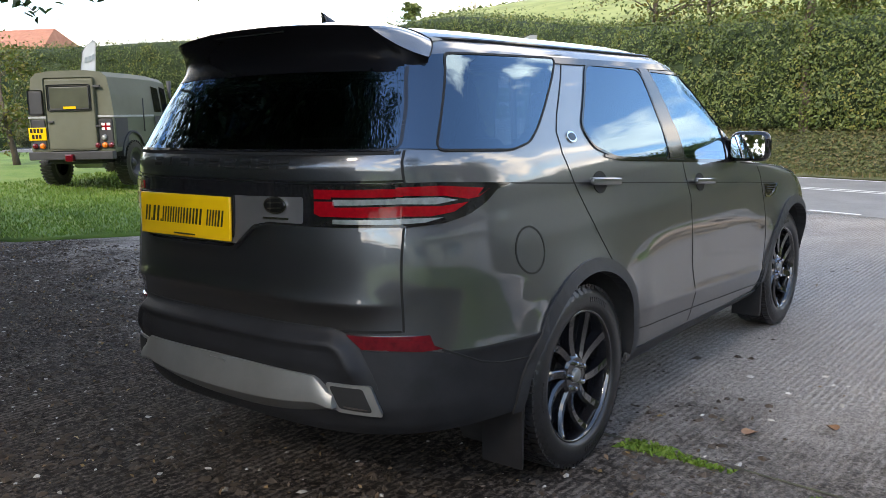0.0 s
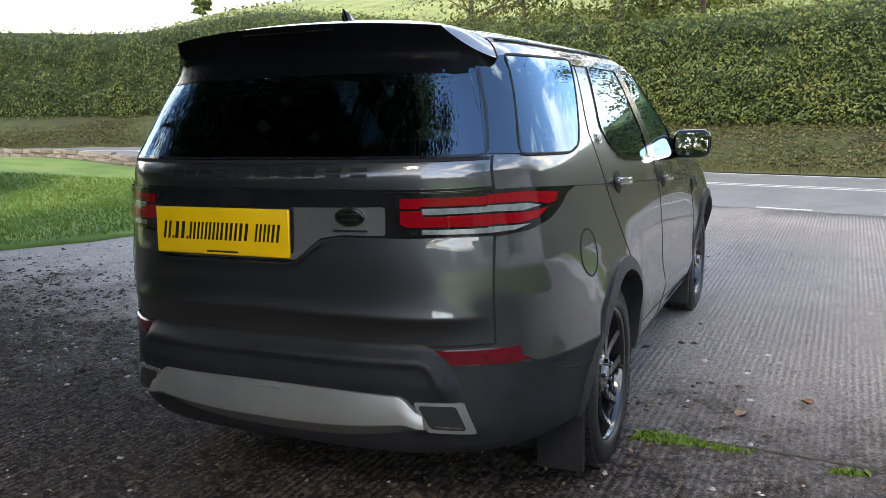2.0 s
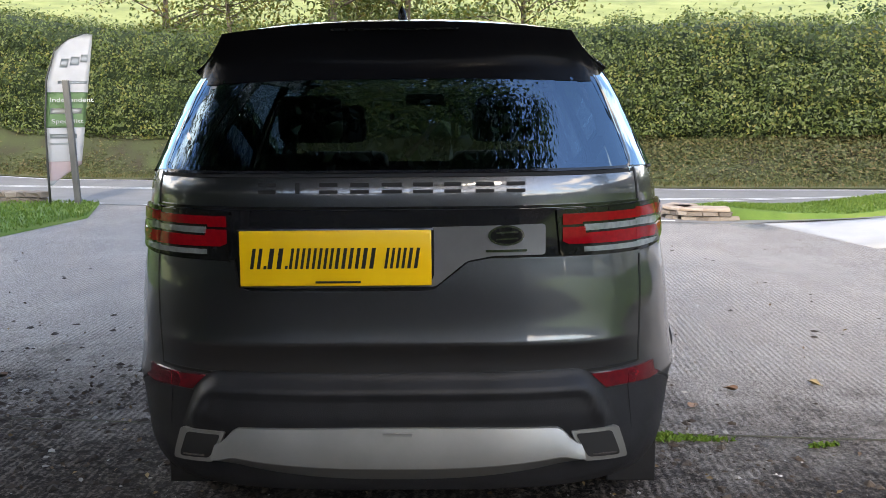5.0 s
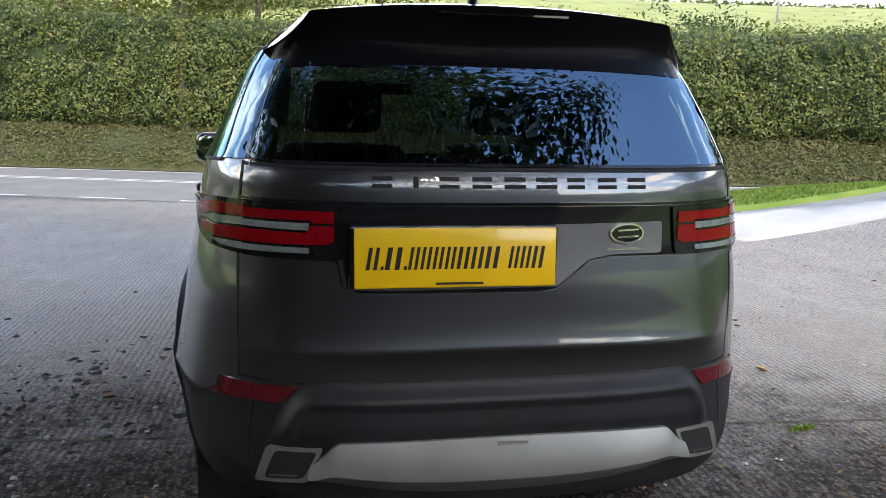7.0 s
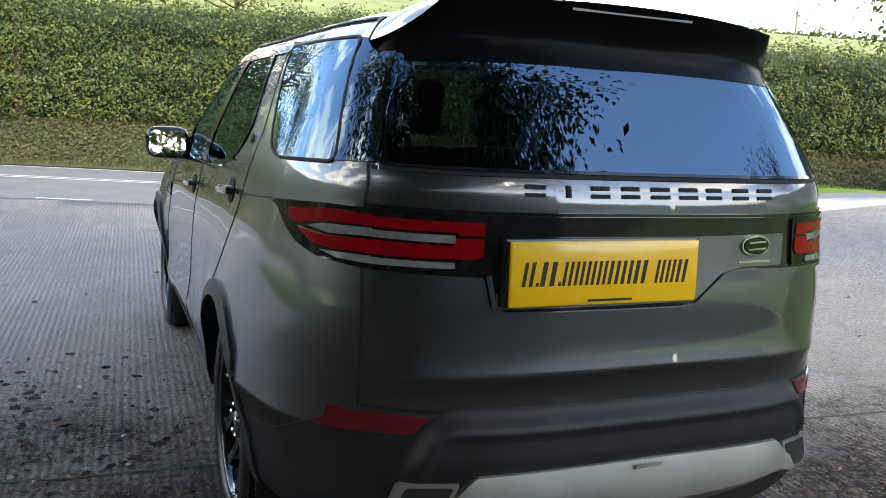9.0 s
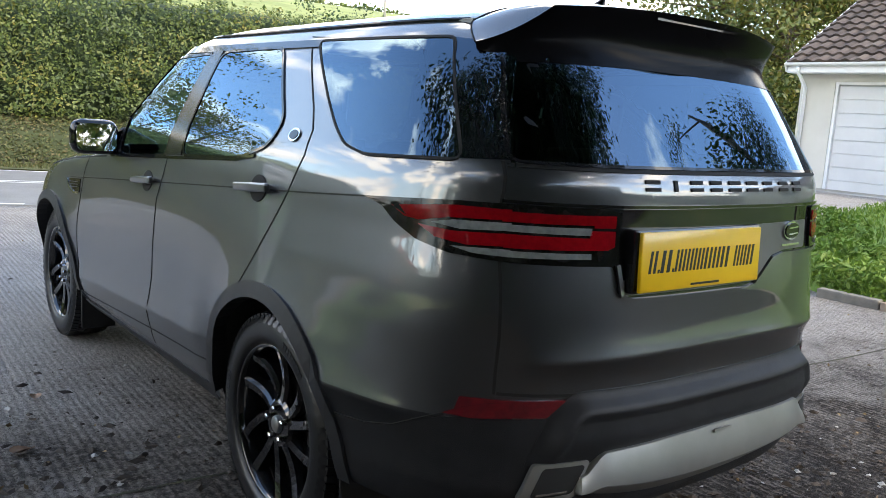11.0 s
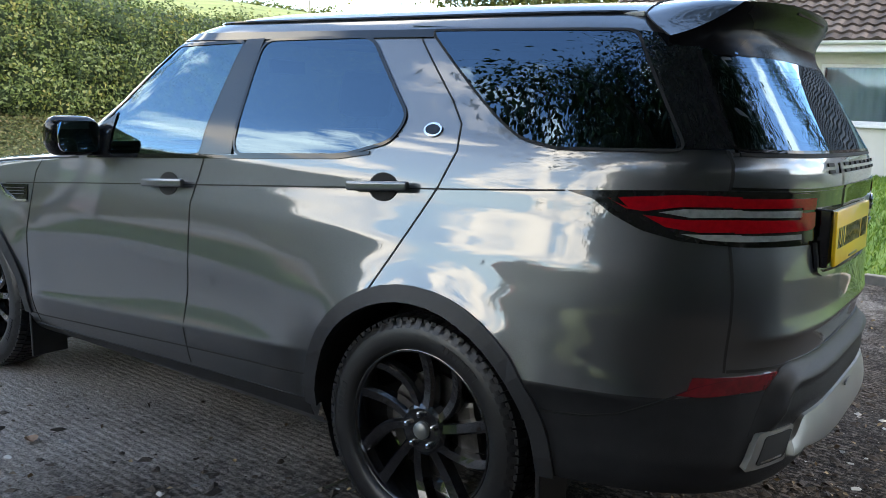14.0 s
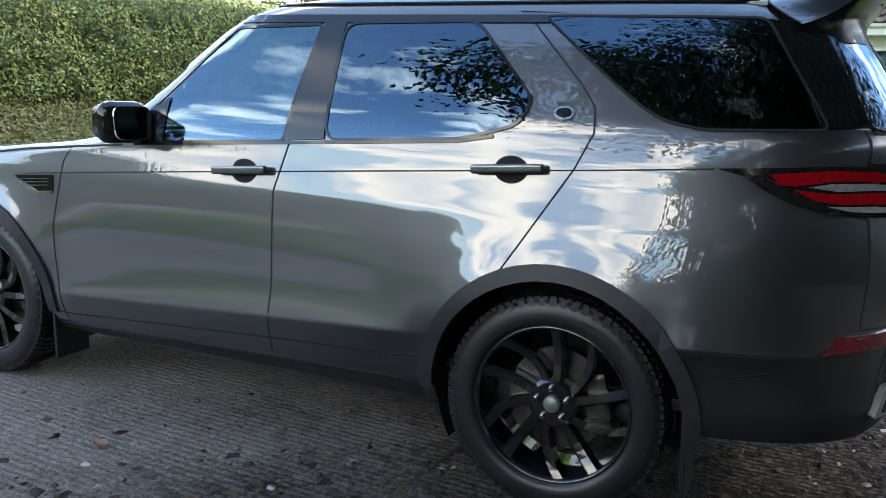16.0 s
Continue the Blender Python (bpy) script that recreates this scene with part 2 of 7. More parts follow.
def bm_tube(bm, pts, radii, sides=8, cap=True):
    pts = [Vector(p) for p in pts]
    rings = []
    for i, p in enumerate(pts):
        d = (pts[min(i + 1, len(pts) - 1)] - pts[max(i - 1, 0)]).normalized()
        a = d.cross(Vector((0, 0, 1)) if abs(d.z) < 0.9 else Vector((1, 0, 0))).normalized()
        b = d.cross(a)
        r = radii[i] if hasattr(radii, "__len__") else radii
        rings.append([bm.verts.new(p + r * (math.cos(t) * a + math.sin(t) * b)) for t in (2 * math.pi * k / sides for k in range(sides))])
    for q, w in zip(rings, rings[1:]):
        for k in range(sides):
            bm.faces.new((q[k], q[(k + 1) % sides], w[(k + 1) % sides], w[k]))
    if cap:
        bm.faces.new(rings[0][::-1])
        bm.faces.new(rings[-1])


def tube(name, pts, radii, material, parent=None, sides=8, label=""):
    bm = bmesh.new()
    bm_tube(bm, pts, radii, sides)
    bmesh.ops.recalc_face_normals(bm, faces=bm.faces)
    return part(name, bm, material, parent, label, True)


def revolve(bm, profile, seg=48, axis="x", a0=0.0, a1=2 * math.pi):
    """Turns (along, radius) points about an axis."""
    full = abs(a1 - a0 - 2 * math.pi) < 1e-6
    cols = []
    for k in range(seg if full else seg + 1):
        t = a0 + (a1 - a0) * k / seg
        c, s = math.cos(t), math.sin(t)
        cols.append([bm.verts.new((h, r * c, r * s) if axis == "x" else (r * c, r * s, h)) for h, r in profile])
    n = len(cols)
    for k in range(n if full else n - 1):
        a, b = cols[k], cols[(k + 1) % n]
        for i in range(len(profile) - 1):
            bm.faces.new((a[i], a[i + 1], b[i + 1], b[i]))


def flat(poly, step):
    """A flat bmesh of a polygon in the xy plane, cut into a grid of that step."""
    bm = bmesh.new()
    f = bm.faces.new([bm.verts.new((x, y, 0)) for x, y in poly])
    for ax in (0, 1):
        lo, hi = min(p[ax] for p in poly), max(p[ax] for p in poly)
        k = math.floor(lo / step) + 1
        while k * step < hi - 1e-4:
            co, no = [0, 0, 0], [0, 0, 0]
            co[ax], no[ax] = k * step, 1
            bmesh.ops.bisect_plane(bm, geom=bm.verts[:] + bm.edges[:] + bm.faces[:], dist=1e-5, plane_co=co, plane_no=no)
            k += 1
    bmesh.ops.triangulate(bm, faces=[q for q in bm.faces if len(q.verts) > 4])
    bm.normal_update()
    if bm.faces and sum(q.normal.z for q in bm.faces) < 0:
        bmesh.ops.reverse_faces(bm, faces=bm.faces[:])
    return bm


def inside(p, poly):
    x, y = p
    hit = False
    for (x0, y0), (x1, y1) in zip(poly, poly[1:] + poly[:1]):
        if (y0 > y) != (y1 > y) and x < (x1 - x0) * (y - y0) / (y1 - y0) + x0:
            hit = not hit
    return hit


def leaves(name, pts, size, material, parent=None, up=0.35, facing=None, aspect=0.55, label="", seed=1, droop=0.0):
    """Many small folded leaves at the given points, as one mesh."""
    rng = np.random.default_rng(seed)
    p = np.asarray(pts, float)
    n = len(p)
    d = rng.normal(size=(n, 3))
    if facing is not None:
        d = d * 0.75 + np.asarray(facing)
    d[:, 2] += up
    d /= np.linalg.norm(d, axis=1)[:, None]
    a = rng.normal(size=(n, 3))
    a[:, 2] -= droop
    a -= d * np.sum(a * d, axis=1)[:, None]
    a /= np.linalg.norm(a, axis=1)[:, None]
    b = np.cross(d, a)
    s = (size * rng.uniform(0.55, 1.35, n))[:, None]
    v = np.empty((n, 4, 3))
    v[:, 0] = p - a * s * 0.5
    v[:, 1] = p + b * s * aspect * 0.5 + d * s * 0.13
    v[:, 2] = p + a * s * 0.5
    v[:, 3] = p - b * s * aspect * 0.5 + d * s * 0.13
    me = bpy.data.meshes.new(name)
    me.vertices.add(4 * n)
    me.vertices.foreach_set("co", v.reshape(-1))
    idx = (np.arange(n)[:, None] * 4 + np.array([0, 1, 2, 0, 2, 3])).reshape(-1)
    me.loops.add(6 * n)
    me.loops.foreach_set("vertex_index", idx.astype(np.int32))
    me.polygons.add(2 * n)
    me.polygons.foreach_set("loop_start", np.arange(0, 6 * n, 3, dtype=np.int32))
    me.update(calc_edges=True)
    me.materials.append(material)
    ob = new(name, me)
    ob.parent = parent
    if label:
        ob["label"] = label
    return ob


def ovate_leaves(name, pts, size, material, parent, seed=1):
    """Broad oval leaves, folded along the midrib and hanging a little, as one mesh."""
    r = random.Random(seed)
    rim = [(-0.5, 0.0), (-0.36, 0.16), (-0.1, 0.235), (0.16, 0.20), (0.36, 0.10), (0.54, 0.0), (0.36, -0.10), (0.16, -0.20), (-0.1, -0.235), (-0.36, -0.16)]
    verts, faces = [], []
    for p in pts:
        s = size * r.uniform(0.7, 1.25)
        m = pose(p[0], p[1], p[2], r.uniform(-50, 50), r.uniform(5, 55), r.uniform(0, 360))
        b0 = len(verts)
        verts += [tuple(m @ Vector((a * s, b * s, abs(b) * s * 0.35 - 0.25 * s * a * a))) for a, b in rim]
        faces += [(b0, b0 + 1, b0 + 2, b0 + 3, b0 + 4, b0 + 5), (b0, b0 + 5, b0 + 6, b0 + 7, b0 + 8, b0 + 9)]
    return raw(name, verts, faces, material, parent, "", True)


def ss(u):
    u = min(1.0, max(0.0, u))
    return u * u * (3 - 2 * u)


# ---- the lie of the land ----
ROAD_O, ROAD_D, ROAD_N = (1.4, 14.45), (0.949, -0.314), (0.314, 0.949)


def bend(s):
    """The road swings back towards the lawn west of the yard."""
    return -0.00045 * (-min(s, 0.0)) ** 3 if s > -28 else -9.88 + 1.06 * (s + 28)


def road_sn(x, y):
    dx, dy = x - ROAD_O[0], y - ROAD_O[1]
    s, n = dx * ROAD_D[0] + dy * ROAD_D[1], dx * ROAD_N[0] + dy * ROAD_N[1]
    return s, n - bend(s)


def road_xy(s, n):
    n = n + bend(s)
    return ROAD_O[0] + s * ROAD_D[0] + n * ROAD_N[0], ROAD_O[1] + s * ROAD_D[1] + n * ROAD_N[1]


RIDGE_AZ = (-180, -75, -60, -50, -38, -26, 0, 25, 39, 51, 70, 90, 180)
RIDGE_EL = (0.6, 0.7, 1.0, 2.6, 6.1, 7.6, 8.1, 6.9, 6.2, 5.4, 3.4, 1.5, 0.6)


def height(x, y):
    s, n = road_sn(x, y)
    h = 0.62 * ss((x - 3.8) / 6.5) * (0.15 + 0.85 * ss((-n - 0.4) / 4.4)) + 0.5 * ss((-9.5 - x) / 8.0)
    if n > 1.6:
        h += 0.9 * ss((n - 1.6) / 1.5)
    r, az = math.hypot(x, y + 3), math.degrees(math.atan2(x, y + 3))
    el = float(np.interp(az, RIDGE_AZ, RIDGE_EL))
    if r > 26:
        top = 1.5 + 125 * math.tan(radians(el)) - 1.5
        h += max(0, top) * ss((r - 26) / 100) - (0.05 * (r - 130) if r > 130 else 0)
    return h


GRASS_SOIL = mat("field_grass", [(0.128, 0.148, 0.036), (0.2, 0.224, 0.06), (0.256, 0.272, 0.088)], 0.85, scale=0.35, bump=0.5, bump_scale=14, detail=12)
LAWN = mat("lawn_turf", [(0.063, 0.112, 0.0163), (0.103, 0.18, 0.0252), (0.18, 0.22, 0.0495)], 0.85, scale=1.1, bump=0.6, bump_scale=60, detail=10)
ASPHALT = mat("asphalt", [(0.151, 0.149, 0.146), (0.205, 0.203, 0.198)], 0.75, scale=1.4, bump=0.35, bump_scale=180, detail=12)
ROAD_WHITE = mat("road_paint", [(0.5, 0.5, 0.48), (0.75, 0.75, 0.72)], 0.6, scale=9, bump=0.2)
HEDGE_LEAF = mat("hedge_leaf", [(0.0252, 0.0418, 0.0101), (0.0504, 0.0778, 0.0158), (0.0792, 0.115, 0.023), (0.126, 0.155, 0.036), (0.223, 0.194, 0.0432)], 0.5, island=True, scale=0.9, trans=0.25, patchy=1.1)
# leaf green taken down to near-black: shade inside the hedges, put into the colour
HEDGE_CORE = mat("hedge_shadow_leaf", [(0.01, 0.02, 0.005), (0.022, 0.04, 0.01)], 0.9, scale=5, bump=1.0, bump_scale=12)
BANK_LEAF = mat("bank_weeds", [(0.0486, 0.035, 0.0175), (0.0535, 0.0662, 0.0194), (0.0826, 0.102, 0.0273), (0.146, 0.121, 0.0486), (0.165, 0.0972, 0.0486)], 0.6, island=True, scale=0.6, trans=0.2)
BANK_SOIL = mat("bank_soil", [(0.0288, 0.0216, 0.0115), (0.036, 0.0432, 0.0144), (0.0504, 0.0648, 0.018)], 0.9, scale=1.3, bump=0.9, bump_scale=18)
GRASS_BLADE = mat("grass_blade", [(0.075, 0.14, 0.0169), (0.122, 0.22, 0.0281), (0.211, 0.281, 0.0562)], 0.6, island=True, scale=1.5, trans=0.3)
TREE_LEAF = mat("tree_leaf", [(0.012, 0.03, 0.008), (0.025, 0.055, 0.012), (0.05, 0.09, 0.018)], 0.4, island=True, scale=0.8, trans=0.2)
AUTUMN_LEAF = mat("autumn_leaf", [(0.032, 0.056, 0.0112), (0.064, 0.096, 0.016), (0.136, 0.136, 0.024), (0.176, 0.112, 0.024)], 0.5, island=True, scale=0.8, trans=0.25)
BARK = mat("bark", [(0.05, 0.038, 0.028), (0.11, 0.085, 0.065)], 0.9, scale=9, bump=0.8, bump_scale=40, stretch=(1, 1, 0.25))
STONE = mat("wall_stone", [(0.11, 0.09, 0.07), (0.2, 0.165, 0.13), (0.3, 0.26, 0.21)], 0.85, obrand=True, scale=7, bump=0.6, bump_scale=40)
CAPSTONE = mat("capstone", [(0.3, 0.22, 0.16), (0.42, 0.34, 0.27)], 0.85, scale=4, bump=0.5, bump_scale=50)
MORTAR = mat("mortar", [(0.16, 0.15, 0.13), (0.24, 0.22, 0.19)], 0.9, scale=10, bump=0.5)
RENDER_WALL = mat("white_render", [(0.561, 0.544, 0.484), (0.629, 0.612, 0.561)], 0.85, scale=1.2, bump=0.3, bump_scale=120)
UPVC = mat("white_frame", [(0.74, 0.75, 0.75), (0.8, 0.8, 0.8)], 0.4, scale=3)
GARAGE_WHITE = mat("garage_paint", [(0.558, 0.576, 0.594), (0.648, 0.657, 0.666)], 0.5, scale=1.6, bump=0.05)
ROOF_TILE = mat("roof_tile", [(0.035, 0.026, 0.022), (0.062, 0.045, 0.036), (0.092, 0.068, 0.055), (0.135, 0.108, 0.09)], 0.85, obrand=True, scale=9, bump=0.4, bump_scale=60)
ROOF_TILE_FAR = mat("roof_tile_far", [(0.035, 0.026, 0.022), (0.062, 0.045, 0.036), (0.092, 0.068, 0.055), (0.135, 0.108, 0.09)], 0.85, island=True, scale=9, bump=0.4)
RED_TILE = mat("red_tile", [(0.26, 0.1, 0.06), (0.36, 0.16, 0.10)], 0.85, scale=4, bump=0.5, bump_scale=16)
CURTAIN = mat("curtain", [(0.32, 0.4, 0.42), (0.45, 0.52, 0.54)], 0.9, scale=30, stretch=(1, 6, 0.3))
ROOM_DARK = mat("room_interior", [(0.05, 0.05, 0.05), (0.08, 0.08, 0.075)], 0.9)
WINDOW_GLASS = glass_mat("window_glass", (0.85, 0.88, 0.88))


def concrete():
    """Tamped yard concrete: ridges, pale worn crowns, damp and muddy patches."""
    m = bpy.data.materials.new("yard_concrete")
    m.use_nodes = True
    n, l = m.node_tree.nodes, m.node_tree.links
    b = n["Principled BSDF"]
    co = n.new("ShaderNodeTexCoord")

    def noise_of(scale, detail, stretch=(1, 1, 1), rot=0.0, rough=0.6):
        mp = n.new("ShaderNodeMapping")
        mp.inputs["Rotation"].default_value = (0, 0, rot)
        mp2 = n.new("ShaderNodeMapping")
        mp2.inputs["Scale"].default_value = stretch
        l.new(co.outputs["Object"], mp.inputs[0]); l.new(mp.outputs[0], mp2.inputs[0])
        z = n.new("ShaderNodeTexNoise")
        z.inputs["Scale"].default_value, z.inputs["Detail"].default_value, z.inputs["Roughness"].default_value = scale, detail, rough
        l.new(mp2.outputs[0], z.inputs["Vector"])
        return z.outputs["Fac"]

    def ramp_of(fac, lo, hi):
        r = n.new("ShaderNodeMapRange")
        r.interpolation_type = "SMOOTHSTEP"
        r.inputs["From Min"].default_value, r.inputs["From Max"].default_value = lo, hi
        l.new(fac, r.inputs["Value"])
        return r.outputs[0]

    def mixc(fac, a, c):
        x = n.new("ShaderNodeMix"); x.data_type = "RGBA"
        l.new(fac, x.inputs["Factor"])
        for k, w in ((6, a), (7, c)):
            if isinstance(w, tuple):
                x.inputs[k].default_value = (*w, 1)
            else:
                l.new(w, x.inputs[k])
        return x.outputs[2]

    def op(kind, a, c):
        x = n.new("ShaderNodeMath"); x.operation = kind
        for k, w in enumerate((a, c)):
            if isinstance(w, float):
                x.inputs[k].default_value = w
            else:
                l.new(w, x.inputs[k])
        return x.outputs[0]

    mp = n.new("ShaderNodeMapping")
    mp.inputs["Rotation"].default_value = (0, 0, radians(2))
    l.new(co.outputs["Object"], mp.inputs[0])
    wave = n.new("ShaderNodeTexWave")
    wave.bands_direction = "X"
    for key, value in (("Scale", 8.0), ("Distortion", 4.6), ("Detail", 6.0), ("Detail Scale", 3.2), ("Detail Roughness", 0.8)):
        wave.inputs[key].default_value = value
    l.new(mp.outputs[0], wave.inputs["Vector"])
    worn = ramp_of(noise_of(1.3, 8, (1, 0.45, 1), 0.0, 0.75), 0.34, 0.68)
    chip = noise_of(46, 7, (1, 0.55, 1), 0.0, 0.75)
    ridge = op("MULTIPLY_ADD", op("MULTIPLY", wave.outputs["Fac"], worn), 0.30)
    l.new(chip, ridge.node.inputs[2])
    broad = noise_of(0.55, 6)
    fine = noise_of(55, 6)
    grit = noise_of(210, 2)
    col = mixc(ramp_of(broad, 0.35, 0.65), (0.47, 0.422, 0.385), (0.61, 0.565, 0.52))
    col = mixc(ramp_of(ridge, 0.40, 0.78), mixc(ramp_of(fine, 0.35, 0.7), (0.14, 0.120, 0.104), (0.31, 0.272, 0.24)), col)
    col = mixc(ramp_of(grit, 0.56, 0.64), col, (0.62, 0.575, 0.53))
    col = mixc(ramp_of(noise_of(95, 3), 0.55, 0.63), col, (0.075, 0.065, 0.058))
    col = mixc(ramp_of(noise_of(14, 6, (1, 1, 1), 0.0, 0.7), 0.60, 0.72), col, (0.12, 0.105, 0.093))
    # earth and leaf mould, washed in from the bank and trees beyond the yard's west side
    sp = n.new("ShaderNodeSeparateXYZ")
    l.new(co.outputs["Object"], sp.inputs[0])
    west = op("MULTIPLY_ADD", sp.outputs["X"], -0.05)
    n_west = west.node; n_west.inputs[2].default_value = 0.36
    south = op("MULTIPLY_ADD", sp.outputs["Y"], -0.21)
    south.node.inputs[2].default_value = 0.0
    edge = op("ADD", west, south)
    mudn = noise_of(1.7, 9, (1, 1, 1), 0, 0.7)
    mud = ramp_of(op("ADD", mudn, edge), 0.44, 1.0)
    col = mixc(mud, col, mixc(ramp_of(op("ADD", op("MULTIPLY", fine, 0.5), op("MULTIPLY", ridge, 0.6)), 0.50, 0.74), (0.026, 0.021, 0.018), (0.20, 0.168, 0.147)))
    # the whole colour is multiplied darker towards low y, broken up by broad noise
    south_fac = ramp_of(op("ADD", op("MULTIPLY", broad, 0.55), op("ADD", op("MULTIPLY", sp.outputs["Y"], -0.085), 0.20)), 0.10, 0.75)
    south_mult = n.new("ShaderNodeMix"); south_mult.data_type, south_mult.blend_type = "RGBA", "MULTIPLY"
    l.new(south_fac, south_mult.inputs["Factor"]); l.new(col, south_mult.inputs[6])
    south_mult.inputs[7].default_value = (0.66, 0.65, 0.64, 1)
    col = south_mult.outputs[2]
    crumb = ramp_of(noise_of(17, 8, (1, 1, 1), 0.3, 0.75), 0.50, 0.545)
    clump = ramp_of(noise_of(2.6, 5), 0.30, 0.52)
    crumb = op("MULTIPLY", crumb, op("MULTIPLY", clump, mud))
    col = mixc(crumb, col, (0.017, 0.0125, 0.01))
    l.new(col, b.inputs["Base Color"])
    wet = ramp_of(noise_of(0.9, 5), 0.45, 0.7)
    rr = n.new("ShaderNodeMapRange")
    rr.inputs["To Min"].default_value, rr.inputs["To Max"].default_value = 0.66, 0.42
    l.new(wet, rr.inputs["Value"])
    l.new(op("ADD", rr.outputs[0], op("MULTIPLY", mud, 0.28)), b.inputs["Roughness"])
    l.new(op("SUBTRACT", 0.5, op("MULTIPLY", mud, 0.34)), b.inputs["Specular IOR Level"])
    bare = op("SUBTRACT", 1.0, op("MULTIPLY", mud, 0.25))
    hgt = op("ADD", op("MULTIPLY", op("ADD", ridge, op("MULTIPLY", op("MULTIPLY", wave.outputs["Fac"], worn), 0.45)), op("MULTIPLY", bare, 1.4)), op("ADD", op("MULTIPLY", fine, 0.7), op("ADD", op("MULTIPLY", op("MULTIPLY", mudn, mud), 3.0), op("MULTIPLY", crumb, 1.6))))
    bp = n.new("ShaderNodeBump")
    bp.inputs["Strength"].default_value, bp.inputs["Distance"].default_value = 1.0, 0.022
    l.new(hgt, bp.inputs["Height"]); l.new(bp.outputs[0], b.inputs["Normal"])
    return m


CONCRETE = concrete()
CONCRETE_NEW = mat("pale_concrete", [(0.34, 0.335, 0.325), (0.43, 0.42, 0.405)], 0.8, scale=1.0, bump=0.3, bump_scale=90, detail=10)


# ---- ground ----
def ground_sheet():
    radii = [0.0, 2, 4] + [6 + 1.0 * k for k in range(30)] + [37, 40, 44, 48, 54, 60, 68, 76, 84, 92, 100, 108, 116, 124, 128, 134, 145, 170, 220, 400, 900, 2200]
    na = 200
    verts, faces = [(0, -3, -0.3)], []
    for r in radii[1:]:
        for k in range(na):
            a = 2 * math.pi * k / na
            x, y = r * math.sin(a), -3 + r * math.cos(a)
            verts.append((x, y, height(x, y) - (0.3 if r < 24 and road_sn(x, y)[1] < 0.5 else 0.03) if r < 400 else -12.0))
    for k in range(na):
        faces.append((0, 1 + (k + 1) % na, 1 + k))
    for i in range(len(radii) - 2):
        for k in range(na):
            a, c = 1 + i * na, 1 + (i + 1) * na
            faces.append((a + k, a + (k + 1) % na, c + (k + 1) % na, c + k))
    ob = raw("ground", verts, faces, GRASS_SOIL, smooth=True)
    return tagged(ob, "rolling green pasture rising to a low ridge", "ground", kind="structure")


ground_sheet()


def draped(name, poly, off, step, material, label, category, kind="structure", slab=0.0):
    bm = flat(poly, step)
    for v in bm.verts:
        v.co.z = height(v.co.x, v.co.y) + (off(v.co.x, v.co.y) if callable(off) else off)
    if slab:
        edge = [e for e in bm.edges if e.is_boundary]
        g = bmesh.ops.extrude_edge_only(bm, edges=edge)
        for v in g["geom"]:
            if isinstance(v, bmesh.types.BMVert):
                v.co.z -= slab
    return tagged(part(name, bm, material, None, "", True), label, category, kind=kind)


def road_strip(name, s0, s1, n0, n1, off, material, label, category, step=2.0, kind="structure", parent=None):
    verts, faces = [], []
    k = max(1, round((s1 - s0) / step))
    w = max(1, round((n1 - n0) / 0.9))
    for i in range(k + 1):
        for j in range(w + 1):
            x, y = road_xy(s0 + (s1 - s0) * i / k, n0 + (n1 - n0) * j / w)
            verts.append((x, y, height(x, y) + off))
    for i in range(k):
        for j in range(w):
            a = i * (w + 1) + j
            faces.append((a, a + w + 1, a + w + 2, a + 1))
    ob = raw(name, verts, faces, material, parent, "", True)
    return tagged(ob, label, category, kind=kind) if category else ob


YARD = [(-16, -22), (20, -22), (20, 3.0), (12.6, 3.0), (12.6, 5.9)] + [road_xy(s, -5.2) for s in (11.5, 8, 4, 0, -4, -8)] + [(-9.5, 12), (-12, 2)]
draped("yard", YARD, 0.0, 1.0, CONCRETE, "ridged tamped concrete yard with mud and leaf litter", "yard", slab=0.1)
draped("concrete_apron", [(4.35, 8.4), (4.85, 5.6), (7.2, 5.9), (12.4, 5.2), (12.4, 3.4), (14, 3.0), (14, 5.0), (8.6, 6.6), (6.2, 7.4)], 0.012, 0.8, CONCRETE_NEW,
       "pale smooth concrete apron towards the garage", "driveway", slab=0.03)
road = road_strip("road", -48, 45, -5.25, 0.0, 0.008, ASPHALT, "grey tarmac country road with white lines", "road")
edge_v = []
for i in range(94):                                      # the tarmac's edge runs down into the ground beside the yard
    x, y = road_xy(-48 + i, -5.25)
    edge_v += [(x, y, height(x, y) + 0.008), (x, y, height(x, y) - 0.15)]
raw("road_edge", edge_v, [(2 * i, 2 * i + 1, 2 * i + 3, 2 * i + 2) for i in range(93)], ASPHALT, road)
for n0, n1, s0, s1 in ((-0.22, -0.1, -48, 45), (-2.35, -2.25, -48, 45), (-2.12, -2.02, -48, 45)):
    road_strip("road_line", s0, s1, n0, n1, 0.013, ROAD_WHITE, "", "", parent=road)
for k in range(-6, 3):
    road_strip("road_dash", 1.29 + 1.68 * k, 1.29 + 1.68 * k + 0.78, -5.2, -5.1, 0.013, ROAD_WHITE, "", "", step=0.8, parent=road)
verge = road_strip("verge", -48, 45, 0.0, 1.0, 0.03, mat("dry_verge", [(0.06, 0.065, 0.022), (0.10, 0.108, 0.038), (0.13, 0.11, 0.05)], 0.9, scale=2, bump=0.6, bump_scale=30), "narrow dry grass verge beside the road", "grass verge")

